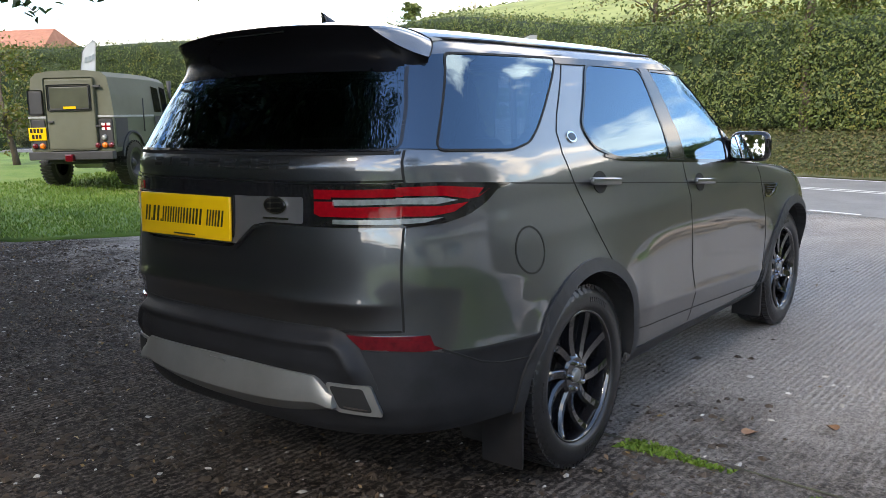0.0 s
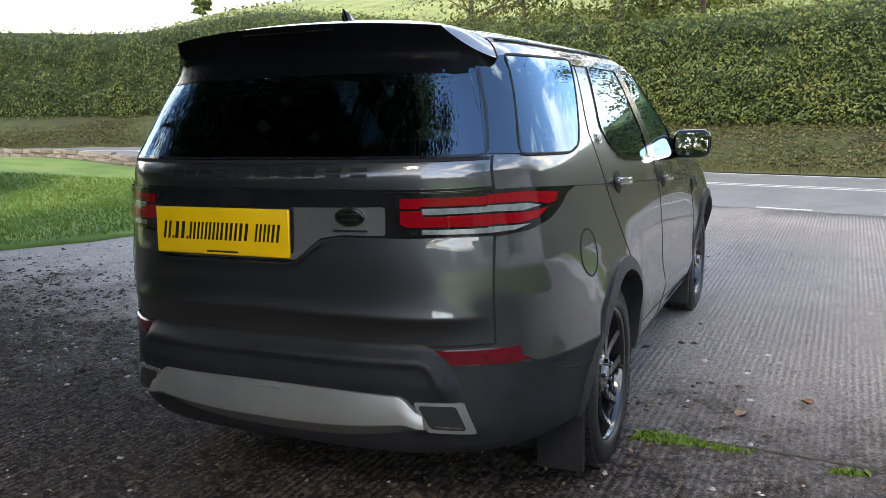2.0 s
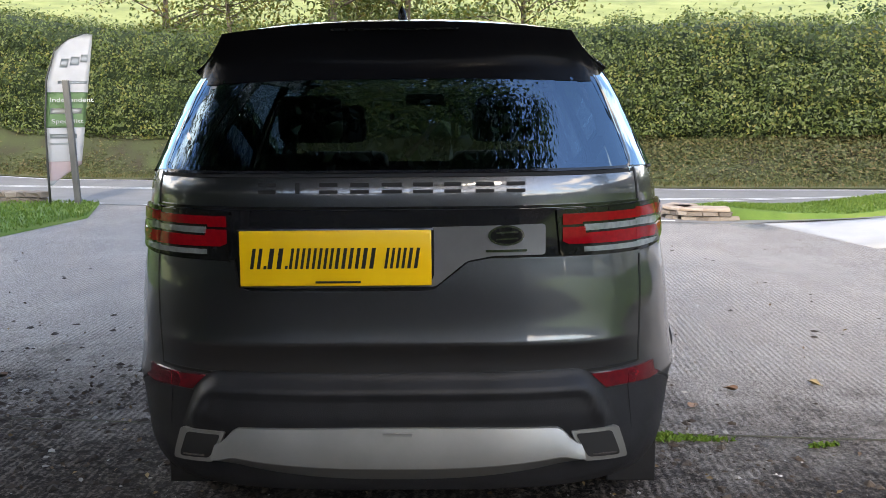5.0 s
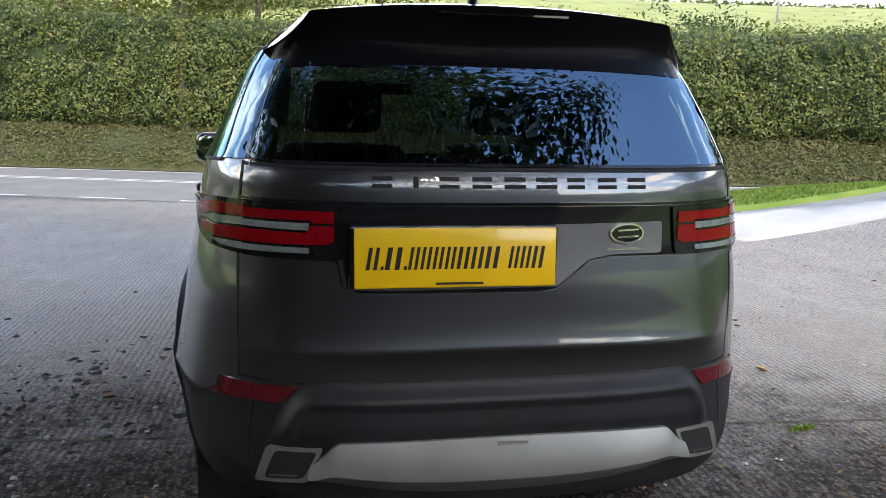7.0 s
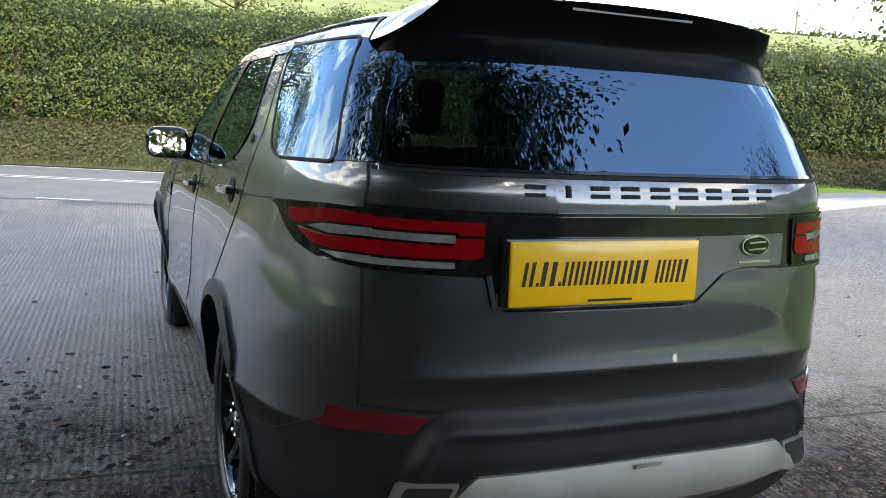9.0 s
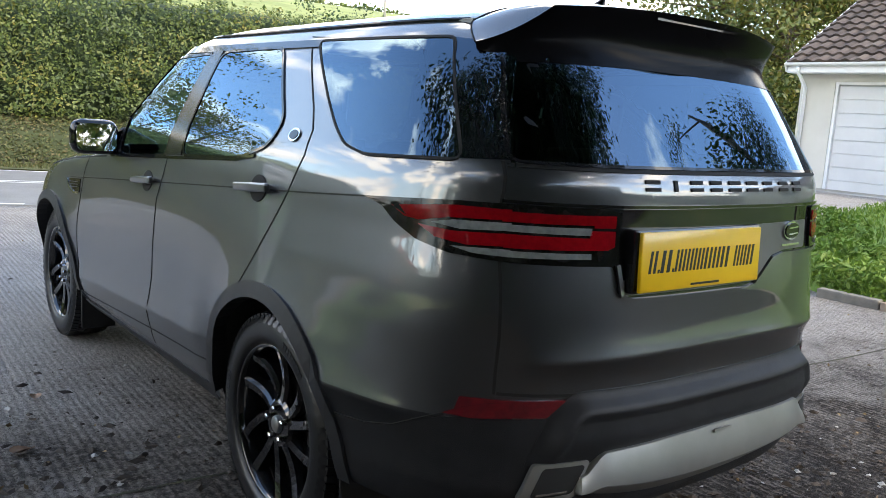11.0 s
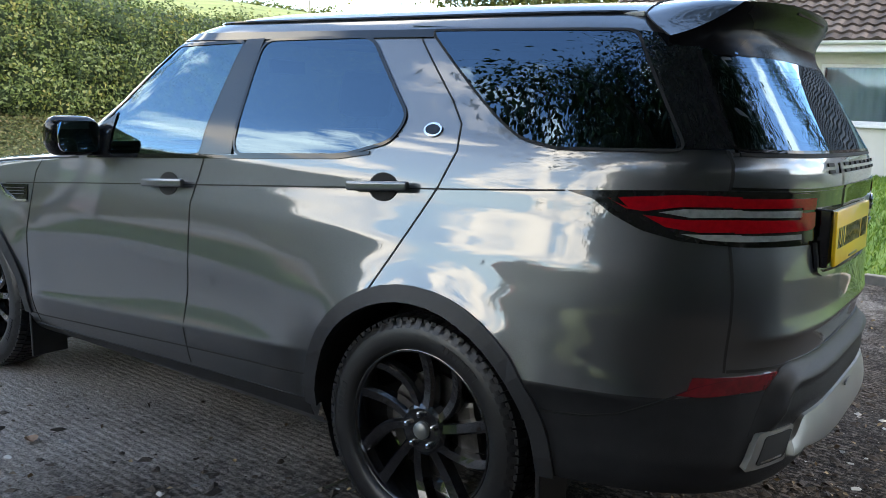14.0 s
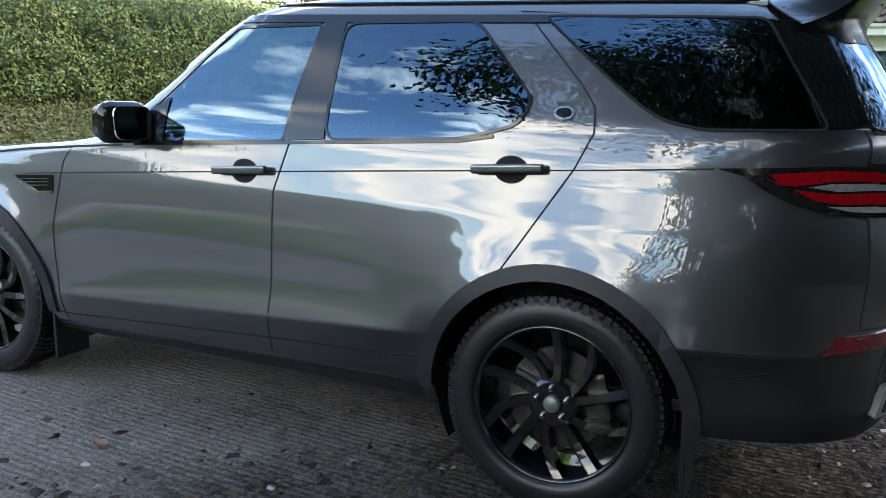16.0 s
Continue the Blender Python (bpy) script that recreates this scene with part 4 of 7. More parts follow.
def zone(c):
    """To which panel a face of the shell belongs, by its centre; None where the shell is open."""
    x, y, z = c
    a = abs(x)
    for w in ARCHES:
        if a > 0.5 and math.hypot(y - w, z - 0.40) < ARCH_R - 0.01:
            return None
    if y < -0.42 and z < 0.395:
        return None
    if a > 0.4 and (inside((y, z), FRONT_GLASS) or inside((y, z), REAR_GLASS) or inside((y, z), QUARTER_HOLE)):
        return None
    if y < -0.5 and inside((x, z), TAIL_HOLE):
        return None
    W, R, F, n, ar, af = prof_at(z)
    if z > 1.24 and y > F - 0.2 and z < 1.78 and a < side_x(F - 0.22, z) - 0.02:
        return None                                      # windscreen
    side = "r" if x > 0 else "l"
    if a > 0.45 and 0.36 < z < 1.75:
        split = np.interp(z, [p[1] for p in SPLIT_LINE[::-1]], [p[0] for p in SPLIT_LINE[::-1]])
        rear = np.interp(z, [p[1] for p in DOOR_LINE[::-1]], [p[0] for p in DOOR_LINE[::-1]])
        if z < 0.79:
            rear = 0.49
        front = np.interp(z, [p[1] for p in FRONT_LINE[::-1]], [p[0] for p in FRONT_LINE[::-1]])
        if rear < y < split:
            return "rear_door_" + side
        if split <= y < front and z < 1.72:
            return "front_door_" + side
    if y < -0.5 and a < 0.77 and z > 0.78:
        return "tailgate"
    if y < -0.4 and z < 0.70 or (y < 0.1 and z < 0.60):
        return "bumper"
    if y > 1.9 and z > 1.03 and a < 0.86:
        return "bonnet"
    return "shell"


def car_shell():
    zs = list(np.arange(0.29, 0.44, 0.02)) + list(np.arange(0.45, 0.93, 0.0085)) + list(np.arange(0.93, 1.09, 0.017)) + list(np.arange(1.10, 1.30, 0.012)) + list(np.arange(1.30, 1.76, 0.02)) + list(np.arange(1.76, 1.884, 0.008)) + [1.884]
    NR, NS, NF = 64, 84, 54
    rings = []
    th = np.linspace(0, math.pi / 2, 400)
    for z in zs:
        W, R, F, n, ar, af = prof_at(z)

        def arc(w, a, n_, count):
            X, Y = w * np.sin(th) ** (2 / n_), -a * np.cos(th) ** (2 / n_)
            L = np.concatenate(([0], np.cumsum(np.hypot(np.diff(X), np.diff(Y)))))
            u = np.linspace(0, L[-1], count)
            return np.interp(u, L, X), np.interp(u, L, Y)

        rx, ry = arc(W, ar, n, NR)
        fx, fy = arc(W, af, 3.4, NF)
        half = [(x, R + ar + y) for x, y in zip(rx, ry)]
        ys = np.linspace(R + ar, F - af, NS + 1)[1:-1]
        half += [(W, y) for y in ys]
        half += [(x, F - af - y) for x, y in zip(fx[::-1], fy[::-1])]
        full = half + [(-x, y) for x, y in half[-2:0:-1]]
        rings.append([(x + math.copysign(flare(y, z) if abs(x) > 0.5 else 0.0, x), y - (rear_flare(x, z) if y < -0.4 else 0.0), z) for x, y in full])
    m = len(rings[0])
    verts = [p for r in rings for p in r]
    faces, who = [], []
    for i in range(len(rings) - 1):
        for j in range(m):
            f = (i * m + j, i * m + (j + 1) % m, (i + 1) * m + (j + 1) % m, (i + 1) * m + j)
            faces.append(f)
    cap = len(verts)
    verts.append((0, 0.0, 1.889))
    k = (len(rings) - 1) * m
    faces += [(k + j, k + (j + 1) % m, cap) for j in range(m)]
    V = np.array(verts)
    tmp = bpy.data.meshes.new("whole")
    tmp.from_pydata(verts, [], faces)
    tmp.update()
    nor = np.empty(len(verts) * 3)
    tmp.vertices.foreach_get("normal", nor)
    nor = nor.reshape(-1, 3)
    bpy.data.meshes.remove(tmp)
    groups = {}
    for f in faces:
        g = zone(V[list(f)].mean(axis=0))
        if g:
            groups.setdefault(g, []).append(f)
    made = {}
    for g, fs in groups.items():
        ids = sorted({v for f in fs for v in f})
        ix = {v: i for i, v in enumerate(ids)}
        plain = {"rear_door_r": "rear_door", "rear_door_l": "rear_door", "front_door_r": "front_door", "front_door_l": "front_door"}.get(g, g)
        ob = raw(plain, [verts[v] for v in ids], [[ix[v] for v in f] for f in fs], BLACK_PLASTIC if g == "bumper" else PAINT, car, "", True)
        ob.data.normals_split_custom_set_from_vertices([tuple(nor[v]) for v in ids])
        made[g] = ob
    made["shell"].name = "body_shell"
    made["bumper"]["label"] = "matt black plastic lower bumper"
    return made


PANELS = car_shell()
box("underbody", (-0.80, -0.42, 0.30), (0.80, 3.5, 0.42), CABIN_BLACK, car, 0.05)
box("rear_underbody", (-0.74, -0.92, 0.405), (0.74, -0.42, 0.44), CABIN_BLACK, car, 0.01)

# tailgate glass, quarter and door glass
patch("rear_window", TAIL_GLASS, rear_map, 0.004, GLASS_DARK, car, 0.07)
for sg in (1, -1):
    strip("window_margin", [(sg * 0.785, 1.400), (sg * 0.742, 1.55), (sg * 0.70, 1.65), (sg * 0.655, 1.745)], rear_map, 0.10, 0.0032, PIANO_BLACK, car, deep=0.004)
strip("rear_window_seal", TAIL_GLASS, rear_map, 0.008, 0.005, GLOSS_BLACK, car, True)
for sg, sd in ((1, "r"), (-1, "l")):
    sm = side_map(sg)
    fd, rd = PANELS["front_door_" + sd], PANELS["rear_door_" + sd]
    patch("window", FRONT_GLASS, sm, 0.003, GLASS_CLEAR, fd, 0.07)
    strip("window_seal", FRONT_GLASS, sm, 0.012, 0.006, GLOSS_BLACK, fd, True)
    patch("window", REAR_GLASS, sm, 0.003, GLASS_DARK, rd, 0.07)
    strip("window_seal", REAR_GLASS, sm, 0.011, 0.006, GLOSS_BLACK, rd, True)
    patch("quarter_window", QUARTER_GLASS, sm, 0.004, GLASS_DARK, car, 0.06)
    strip("quarter_window_seal", QUARTER_GLASS, sm, 0.008, 0.006, SEAM, car, True)
    patch("pillar_cover", [(1.15, 1.258), (1.095, 1.722), (0.995, 1.725), (0.97, 1.272)], sm, 0.007, SATIN_BLACK, car)
    patch("pillar_cover", [(-0.55, 1.738), (-0.66, 1.728), (-0.735, 1.695), (-0.815, 1.56), (-0.90, 1.405), (-0.76, 1.398), (-0.68, 1.56)], sm, 0.005, PIANO_BLACK, car)
    patch("window_trim", [(0.22, 1.722), (0.16, 1.722), (0.16, 1.75), (1.56, 1.755), (1.53, 1.722)], sm, 0.005, GLOSS_BLACK, car, 0.08)
    patch("mirror_gusset", [(1.90, 1.21), (1.88, 1.33), (1.76, 1.40), (1.77, 1.21)], sm, 0.008, GLOSS_BLACK, fd)
    # shut lines
    strip("shut_line", DOOR_LINE, sm, 0.0055, 0.002, SEAM, car)
    strip("shut_line", SPLIT_LINE, sm, 0.0055, 0.002, SEAM, car)
    strip("shut_line", FRONT_LINE, sm, 0.0055, 0.002, SEAM, car)
    strip("shut_line", [(0.49, 0.50), (1.2, 0.462), (2.36, 0.39), (2.44, 0.385)], sm, 0.005, 0.002, SEAM, car)
    strip("waist_line", [(2.60, 1.022), (1.95, 1.075), (0.72, 1.170), (-0.10, 1.232), (-0.47, 1.262)], sm, 0.005, 0.0018, SEAM, car)
    strip("bonnet_line", [(3.2, 1.045), (2.9, 1.095), (2.6, 1.135), (2.28, 1.165), (2.0, 1.19)], sm, 0.008, 0.002, SEAM, car)
    strip("window_sill_trim", [(1.93, 1.198), (1.16, 1.248), (0.42, 1.297), (0.28, 1.322)], sm, 0.012, 0.006, GLOSS_BLACK, car)
    patch("sill_cover", [(0.50, 0.33), (0.50, 0.40), (2.42, 0.33), (2.42, 0.295)], sm, 0.004, BLACK_PLASTIC, car, 0.1)
    # wheel arch mouldings
    for ay in ARCHES:
        line = []
        for k in range(33):
            t = math.radians(-32 + 244 * k / 32)
            y, z = ay + (ARCH_R + 0.008) * math.cos(t), 0.40 + (ARCH_R + 0.008) * math.sin(t)
            if z > 0.33:
                line.append((y, z))
        strip("arch_moulding", line, sm, 0.055, 0.012, GREY_PLASTIC, car, deep=0.06, label="satin grey plastic wheel arch moulding")
        # liner
        bm = bmesh.new()
        revolve(bm, [(0.98, ARCH_R - 0.015), (0.62, ARCH_R - 0.02), (0.60, 0.05)], 40, "x", -0.5, math.pi + 0.5)
        for v in bm.verts:
            v.co = Vector((sg * v.co.x, ay + v.co.y, 0.40 + v.co.z))
            if v.co.x * sg > 0.9:
                v.co.x = sg * (side_x(v.co.y, max(v.co.z, 0.33)) - 0.02)
        part("arch_liner", bm, CABIN_BLACK, car)
    # mud flaps
    for ay in ARCHES:
        bm = bmesh.new()
        y0 = ay - 0.47
        bm_box(bm, (-0.09, -0.008, -0.20), (0.10, 0.008, 0.21), 0.006, 2)
        bmesh.ops.transform(bm, matrix=pose(sg * 0.86, y0 + 0.01, 0.345, -3, 0, 0), verts=bm.verts)
        part("mud_flap", bm, RUBBER, car, "black rubber mud flap")
    # door handles with their dished recess
    for y, z, dd in ((1.34, 1.126, fd), (0.205, 1.213, rd)):
        r = [(y - 0.005 + 0.062 * math.cos(t), z + 0.048 * math.sin(t)) for t in np.linspace(0, 2 * math.pi, 24, endpoint=False)]
        patch("handle_recess", r, sm, 0.0035, SEAM, dd, 0.2, 0.004)
        bm = bmesh.new()
        bm_box(bm, (-0.018, -0.134, -0.021), (0.018, 0.134, 0.021), 0.014, 4)
        for v in bm.verts:
            v.co.z *= 1 - 0.25 * abs(v.co.y) / 0.138
            v.co.x *= 1 - 0.4 * (abs(v.co.y) / 0.138) ** 2
        p = on_side(y, z, sg, 0.030)
        bmesh.ops.transform(bm, matrix=pose(p.x, p.y, p.z, -4.5, 0, 0), verts=bm.verts)
        part("door_handle", bm, PAINT, dd, "", True)
    # badge on the pillar, side vent, fuel cap
    r = [(0.038 + 0.036 * math.cos(t), 1.412 + 0.023 * math.sin(t)) for t in np.linspace(0, 2 * math.pi, 28, endpoint=False)]
    patch("badge", r, sm, 0.006, CHROME, rd, 0.2, 0.006)
    r = [(0.038 + 0.028 * math.cos(t), 1.412 + 0.016 * math.sin(t)) for t in np.linspace(0, 2 * math.pi, 28, endpoint=False)]
    patch("badge_face", r, sm, 0.008, LAMP_DARK, rd, 0.2, 0.004)
    vent = patch("side_vent", [(2.65, 1.012), (2.40, 1.030), (2.395, 0.955), (2.47, 0.945)], sm, 0.004, GLOSS_BLACK, car)
    strip("vent_trim", [(2.65, 1.012), (2.58, 0.965), (2.48, 0.944), (2.395, 0.952)], sm, 0.012, 0.008, CHROME, car)
    for k in range(3):
        strip("vent_fin", [(2.60 - 0.02 * k, 0.998 - 0.014 * k), (2.42, 1.01 - 0.014 * k)], sm, 0.004, 0.009, GREY_PLASTIC, car)
cap = [(-0.41 + 0.088 * math.cos(t), 1.005 + 0.088 * math.sin(t)) for t in np.linspace(0, 2 * math.pi, 36, endpoint=False)]
strip("fuel_flap_gap", cap, side_map(1), 0.007, 0.002, SEAM, car, True)

# wing mirrors
for sg, sd in ((1, "r"), (-1, "l")):
    fd = PANELS["front_door_" + sd]
    bm = bmesh.new()
    bm_box(bm, (-0.115, -0.085, -0.088), (0.115, 0.085, 0.088), 0.072, 7)
    for v in bm.verts:
        v.co.y *= 1 - 0.3 * max(0, v.co.x * sg) / 0.125
        if v.co.y > 0:
            v.co.x *= 0.9
            v.co.z *= 0.86
    m = pose(sg * 1.03, 1.925, 1.292, 0, 0, 5 * sg)
    bmesh.ops.transform(bm, matrix=m, verts=bm.verts)
    housing = part("wing_mirror", bm, GLOSS_BLACK, fd, "gloss black wing mirror housing", True)
    bm = bmesh.new()
    mirror_outline = rounded([(-0.094, -0.068), (0.094, -0.068), (0.094, 0.068), (-0.094, 0.068)], 0.04, 5)
    fr = [bm.verts.new((a_, -0.004, b_)) for a_, b_ in mirror_outline]
    bk = [bm.verts.new((a_, 0.004, b_)) for a_, b_ in mirror_outline]
    bm.faces.new(fr)
    for i_ in range(len(fr)):
        j_ = (i_ + 1) % len(fr)
        bm.faces.new((fr[j_], fr[i_], bk[i_], bk[j_]))
    bmesh.ops.transform(bm, matrix=m @ pose(0, -0.090, 0, -7, 0, 0), verts=bm.verts)
    part("mirror_glass", bm, MIRROR, fd)
    bm = bmesh.new()
    bm_box(bm, (-0.09, -0.03, -0.03), (0.09, 0.03, 0.025), 0.015, 2)
    bmesh.ops.transform(bm, matrix=pose(sg * 0.95, 1.90, 1.235, 0, 0, 0), verts=bm.verts)
    part("mirror_arm", bm, GLOSS_BLACK, fd, "", True)

# ---- tail of the car ----
gate = PANELS["tailgate"]
patch("gloss_band", rounded([(-0.765, 1.292), (0.765, 1.292), (0.765, 1.135), (0.30, 1.140), (0.23, 1.130), (0.125, 1.052), (0.09, 1.045), (-0.45, 1.045), (-0.485, 1.06), (-0.50, 1.135), (-0.765, 1.135)], 0.012), rear_map, 0.004, GLOSS_BLACK, gate, 0.06)
patch("plate_plinth", rounded([(0.125, 1.062), (-0.47, 1.056), (-0.47, 1.10), (0.11, 1.24), (0.455, 1.245), (0.455, 1.152), (0.30, 1.152), (0.22, 1.138)], 0.012), rear_map, 0.007, PLINTH, gate, 0.06, label="satin grey plate surround")
strip("plate_edge", [(-0.49, 1.14), (-0.475, 1.055), (-0.44, 1.042), (0.085, 1.042), (0.125, 1.050), (0.225, 1.128), (0.29, 1.139), (0.765, 1.134)], rear_map, 0.012, 0.013, PAINT, gate, deep=0.015)
strip("band_edge", [(-0.765, 1.298), (0.765, 1.298)], rear_map, 0.008, 0.007, GLOSS_BLACK, gate)
strip("shut_line", [(-0.755, 1.40), (-0.772, 1.25), (-0.775, 1.0), (-0.775, 0.775)], rear_map, 0.006, 0.002, SEAM, car)
strip("shut_line", [(0.755, 1.40), (0.772, 1.25), (0.775, 1.0), (0.775, 0.775)], rear_map, 0.006, 0.002, SEAM, car)
strip("shut_line", [(-0.77, 0.778), (0.77, 0.778)], rear_map, 0.009, 0.003, SEAM, car)
strip("glass_seam", [(-0.75, 1.392), (0.75, 1.392)], rear_map, 0.009, 0.003, SEAM, gate)
# number plate, its lettering as bars
bm = bmesh.new()
bm_box(bm, (-0.286, -0.006, -0.083), (0.286, 0.006, 0.083), 0.004, 2)
PLATE_M = pose(-0.172, -1.130, 1.152, -3.0, 0, 0)
box("plate_backing", (-0.468, -1.121, 1.064), (0.122, -1.05, 1.240), GLOSS_BLACK, gate, 0.006)
bmesh.ops.transform(bm, matrix=PLATE_M, verts=bm.verts)
plate = part("number_plate", bm, PLATE_YELLOW, car, "yellow dealer plate with black bars", True)
xs, widths = -0.255, [0.036, 0.008, 0.048, 0.008, 0.03, 0.03, 0.03, 0.03, 0.036, 0.036, 0.042, 0, 0.03, 0.03, 0.036]
for k, w in enumerate(widths):
    if w == 0:
        xs += 0.022
        continue
    hgt_ = 0.062 if w > 0.01 else 0.010
    bm = bmesh.new()
    if w > 0.01:                                         # two strokes to a letter's width
        bm_box(bm, (xs, -0.0070, -0.031), (xs + w * 0.28, -0.0055, -0.031 + hgt_))
        bm_box(bm, (xs + w * 0.56, -0.0070, -0.031), (xs + w * 0.84, -0.0055, -0.031 + hgt_))
    else:
        bm_box(bm, (xs, -0.0070, -0.031), (xs + w, -0.0055, -0.031 + hgt_))
    for v in bm.verts:
        v.co.x += 0.16 * (v.co.z + 0.031)
    bmesh.ops.transform(bm, matrix=PLATE_M, verts=bm.verts)
    part("letter_bar", bm, PLATE_BLACK, plate)
    xs += w + 0.004
bm = bmesh.new()
bm_box(bm, (-0.06, -0.0085, -0.074), (0.075, -0.0055, -0.068))
bmesh.ops.transform(bm, matrix=PLATE_M, verts=bm.verts)
part("small_print_bar", bm, PLATE_BLACK, plate)
# name on the tailgate, as plain pairs of bars
for k, w in enumerate((0.055, 0.014, 0.055, 0.055, 0.06, 0.06, 0.05, 0.055, 0.055)):
    x0 = -0.405 + 0.093 * k
    if w < 0.02:
        x0 += 0.02
        patch("name_bar", [(x0, 1.341), (x0 + w, 1.341), (x0 + w, 1.371), (x0, 1.371)], rear_map, 0.004, SEAM, gate, 0.2, 0.004)
        continue
    for z0 in (1.341, 1.361):
        patch("name_bar", [(x0, z0), (x0 + w, z0), (x0 + w, z0 + 0.010), (x0, z0 + 0.010)], rear_map, 0.004, SEAM, gate, 0.2, 0.004)
# oval badge and its bar
for rx, rz, off, material, nm in ((0.054, 0.031, 0.014, CHROME, "oval_badge"), (0.047, 0.025, 0.017, LAMP_DARK, "oval_badge_face")):
    patch(nm, [(0.336 + rx * math.cos(t), 1.213 + rz * math.sin(t)) for t in np.linspace(0, 2 * math.pi, 32, endpoint=False)], rear_map, off, material, gate, 0.2, 0.008)
patch("badge_bar", [(0.305, 1.219), (0.37, 1.222), (0.37, 1.227), (0.305, 1.224)], rear_map, 0.019, CHROME, gate, 0.2, 0.003)
patch("badge_bar", [(0.305, 1.199), (0.37, 1.202), (0.37, 1.207), (0.305, 1.204)], rear_map, 0.019, CHROME, gate, 0.2, 0.003)
patch("small_badge", [(0.275, 1.163), (0.398, 1.163), (0.398, 1.170), (0.275, 1.170)], rear_map, 0.012, CHROME, gate, 0.2, 0.003)
# tail lamps: the inner half rides on the tailgate, the outer on the wing
for sg in (1, -1):
    def mx(poly):
        return [(sg * a, b) for a, b in poly]
    lamp = patch("tail_lamp", mx(rounded([(0.485, 1.288), (0.766, 1.288), (0.766, 1.142), (0.50, 1.148)], 0.01)), rear_map, 0.012, LAMP_DARK, car, 0.06, label="red and clear tail lamp, inner part")
    for poly, material, nm in (([(0.505, 1.274), (0.764, 1.272), (0.764, 1.244), (0.565, 1.247), (0.565, 1.240), (0.505, 1.240)], RED_LENS, "red_lens"),
                               ([(0.505, 1.232), (0.575, 1.232), (0.575, 1.212), (0.764, 1.212), (0.764, 1.174), (0.525, 1.180), (0.505, 1.19)], RED_LENS, "red_lens"),
                               ([(0.572, 1.239), (0.764, 1.237), (0.764, 1.219), (0.572, 1.219)], CLEAR_LENS, "clear_lens"),
                               ([(0.572, 1.170), (0.764, 1.167), (0.764, 1.150), (0.572, 1.155)], CLEAR_LENS, "clear_lens")):
        patch(nm, mx(poly), rear_map, 0.0155, material, lamp, 0.06, 0.004)
    sm = side_map(sg)
    outer = patch("tail_lamp", rounded([(-0.475, 1.263), (-0.56, 1.245), (-0.62, 1.205), (-0.70, 1.168), (-0.80, 1.145), (-0.936, 1.136), (-0.928, 1.292), (-0.80, 1.288)], 0.01), sm, 0.012, LAMP_DARK, car, 0.05, label="red and clear tail lamp, outer part")
    for poly, material, nm in (([(-0.60, 1.252), (-0.80, 1.275), (-0.926, 1.277), (-0.928, 1.248), (-0.79, 1.240), (-0.70, 1.222), (-0.655, 1.226)], RED_LENS, "red_lens"),
                               ([(-0.70, 1.212), (-0.80, 1.205), (-0.93, 1.212), (-0.934, 1.178), (-0.84, 1.172), (-0.76, 1.182)], RED_LENS, "red_lens"),
                               ([(-0.74, 1.222), (-0.80, 1.235), (-0.928, 1.241), (-0.93, 1.220), (-0.82, 1.212)], CLEAR_LENS, "clear_lens"),
                               ([(-0.80, 1.165), (-0.934, 1.170), (-0.935, 1.150), (-0.86, 1.152)], CLEAR_LENS, "clear_lens"),
                               ([(-0.50, 1.259), (-0.59, 1.250), (-0.66, 1.230), (-0.62, 1.262)], LAMP_DARK, "smoked_lens")):
        patch(nm, poly, sm, 0.0155, material, outer, 0.05, 0.004)
    # low reflectors, running round the corner to a point, over the black bumper
    patch("bumper_wrap", [(-0.44, 0.600), (-0.60, 0.612), (-0.70, 0.635), (-0.80, 0.684), (-0.88, 0.705), (-0.975, 0.712), (-0.975, 0.56), (-0.47, 0.56)], sm, 0.003, BLACK_PLASTIC, car, 0.05, 0.004)
    patch("bumper_wrap", mx([(0.57, 0.775), (0.655, 0.712), (0.86, 0.704), (0.86, 0.56), (0.57, 0.56)]), rear_map, 0.003, BLACK_PLASTIC, car, 0.05, 0.004)
    patch("reflector", mx([(0.605, 0.766), (0.655, 0.716), (0.845, 0.711), (0.835, 0.760)]), rear_map, 0.008, DARKRED_LENS, car, 0.04, label="dark red reflector strip")
    patch("reflector", [(-0.835, 0.708), (-0.88, 0.733), (-0.93, 0.750), (-0.975, 0.758), (-0.975, 0.713), (-0.90, 0.704)], sm, 0.008, DARKRED_LENS, car, 0.04, label="dark red pointed reflector end")
    strip("bumper_line", [(-0.43, 0.602), (-0.60, 0.614), (-0.70, 0.637), (-0.80, 0.686), (-0.84, 0.705)], sm, 0.007, 0.0045, SEAM, car)

# raised black bumper panel, silver skid plate and tailpipe trims
PANEL = rounded([(-0.635, 0.745), (-0.575, 0.788), (0.575, 0.788), (0.635, 0.745), (0.715, 0.565), (0.60, 0.555), (-0.60, 0.555), (-0.715, 0.565)], 0.03)


def ledge(x, z):
    """How far the black bumper centre stands out: a rounded ledge along its top and shoulders."""
    d = 1.0
    for (x0, z0), (x1, z1) in zip(PANEL, PANEL[1:] + PANEL[:1]):
        if min(z0, z1) < 0.562 and max(z0, z1) < 0.58:
            continue
        vx, vz = x1 - x0, z1 - z0
        L = vx * vx + vz * vz
        t = min(1.0, max(0.0, ((x - x0) * vx + (z - z0) * vz) / L)) if L > 1e-12 else 0.0
        d = min(d, math.hypot(x - x0 - t * vx, z - z0 - t * vz))
    return (0.046 * ss(d / 0.062) - 0.014 * ss((d - 0.055) / 0.02)) * (0.15 + 0.85 * ss((z - 0.56) / 0.10))


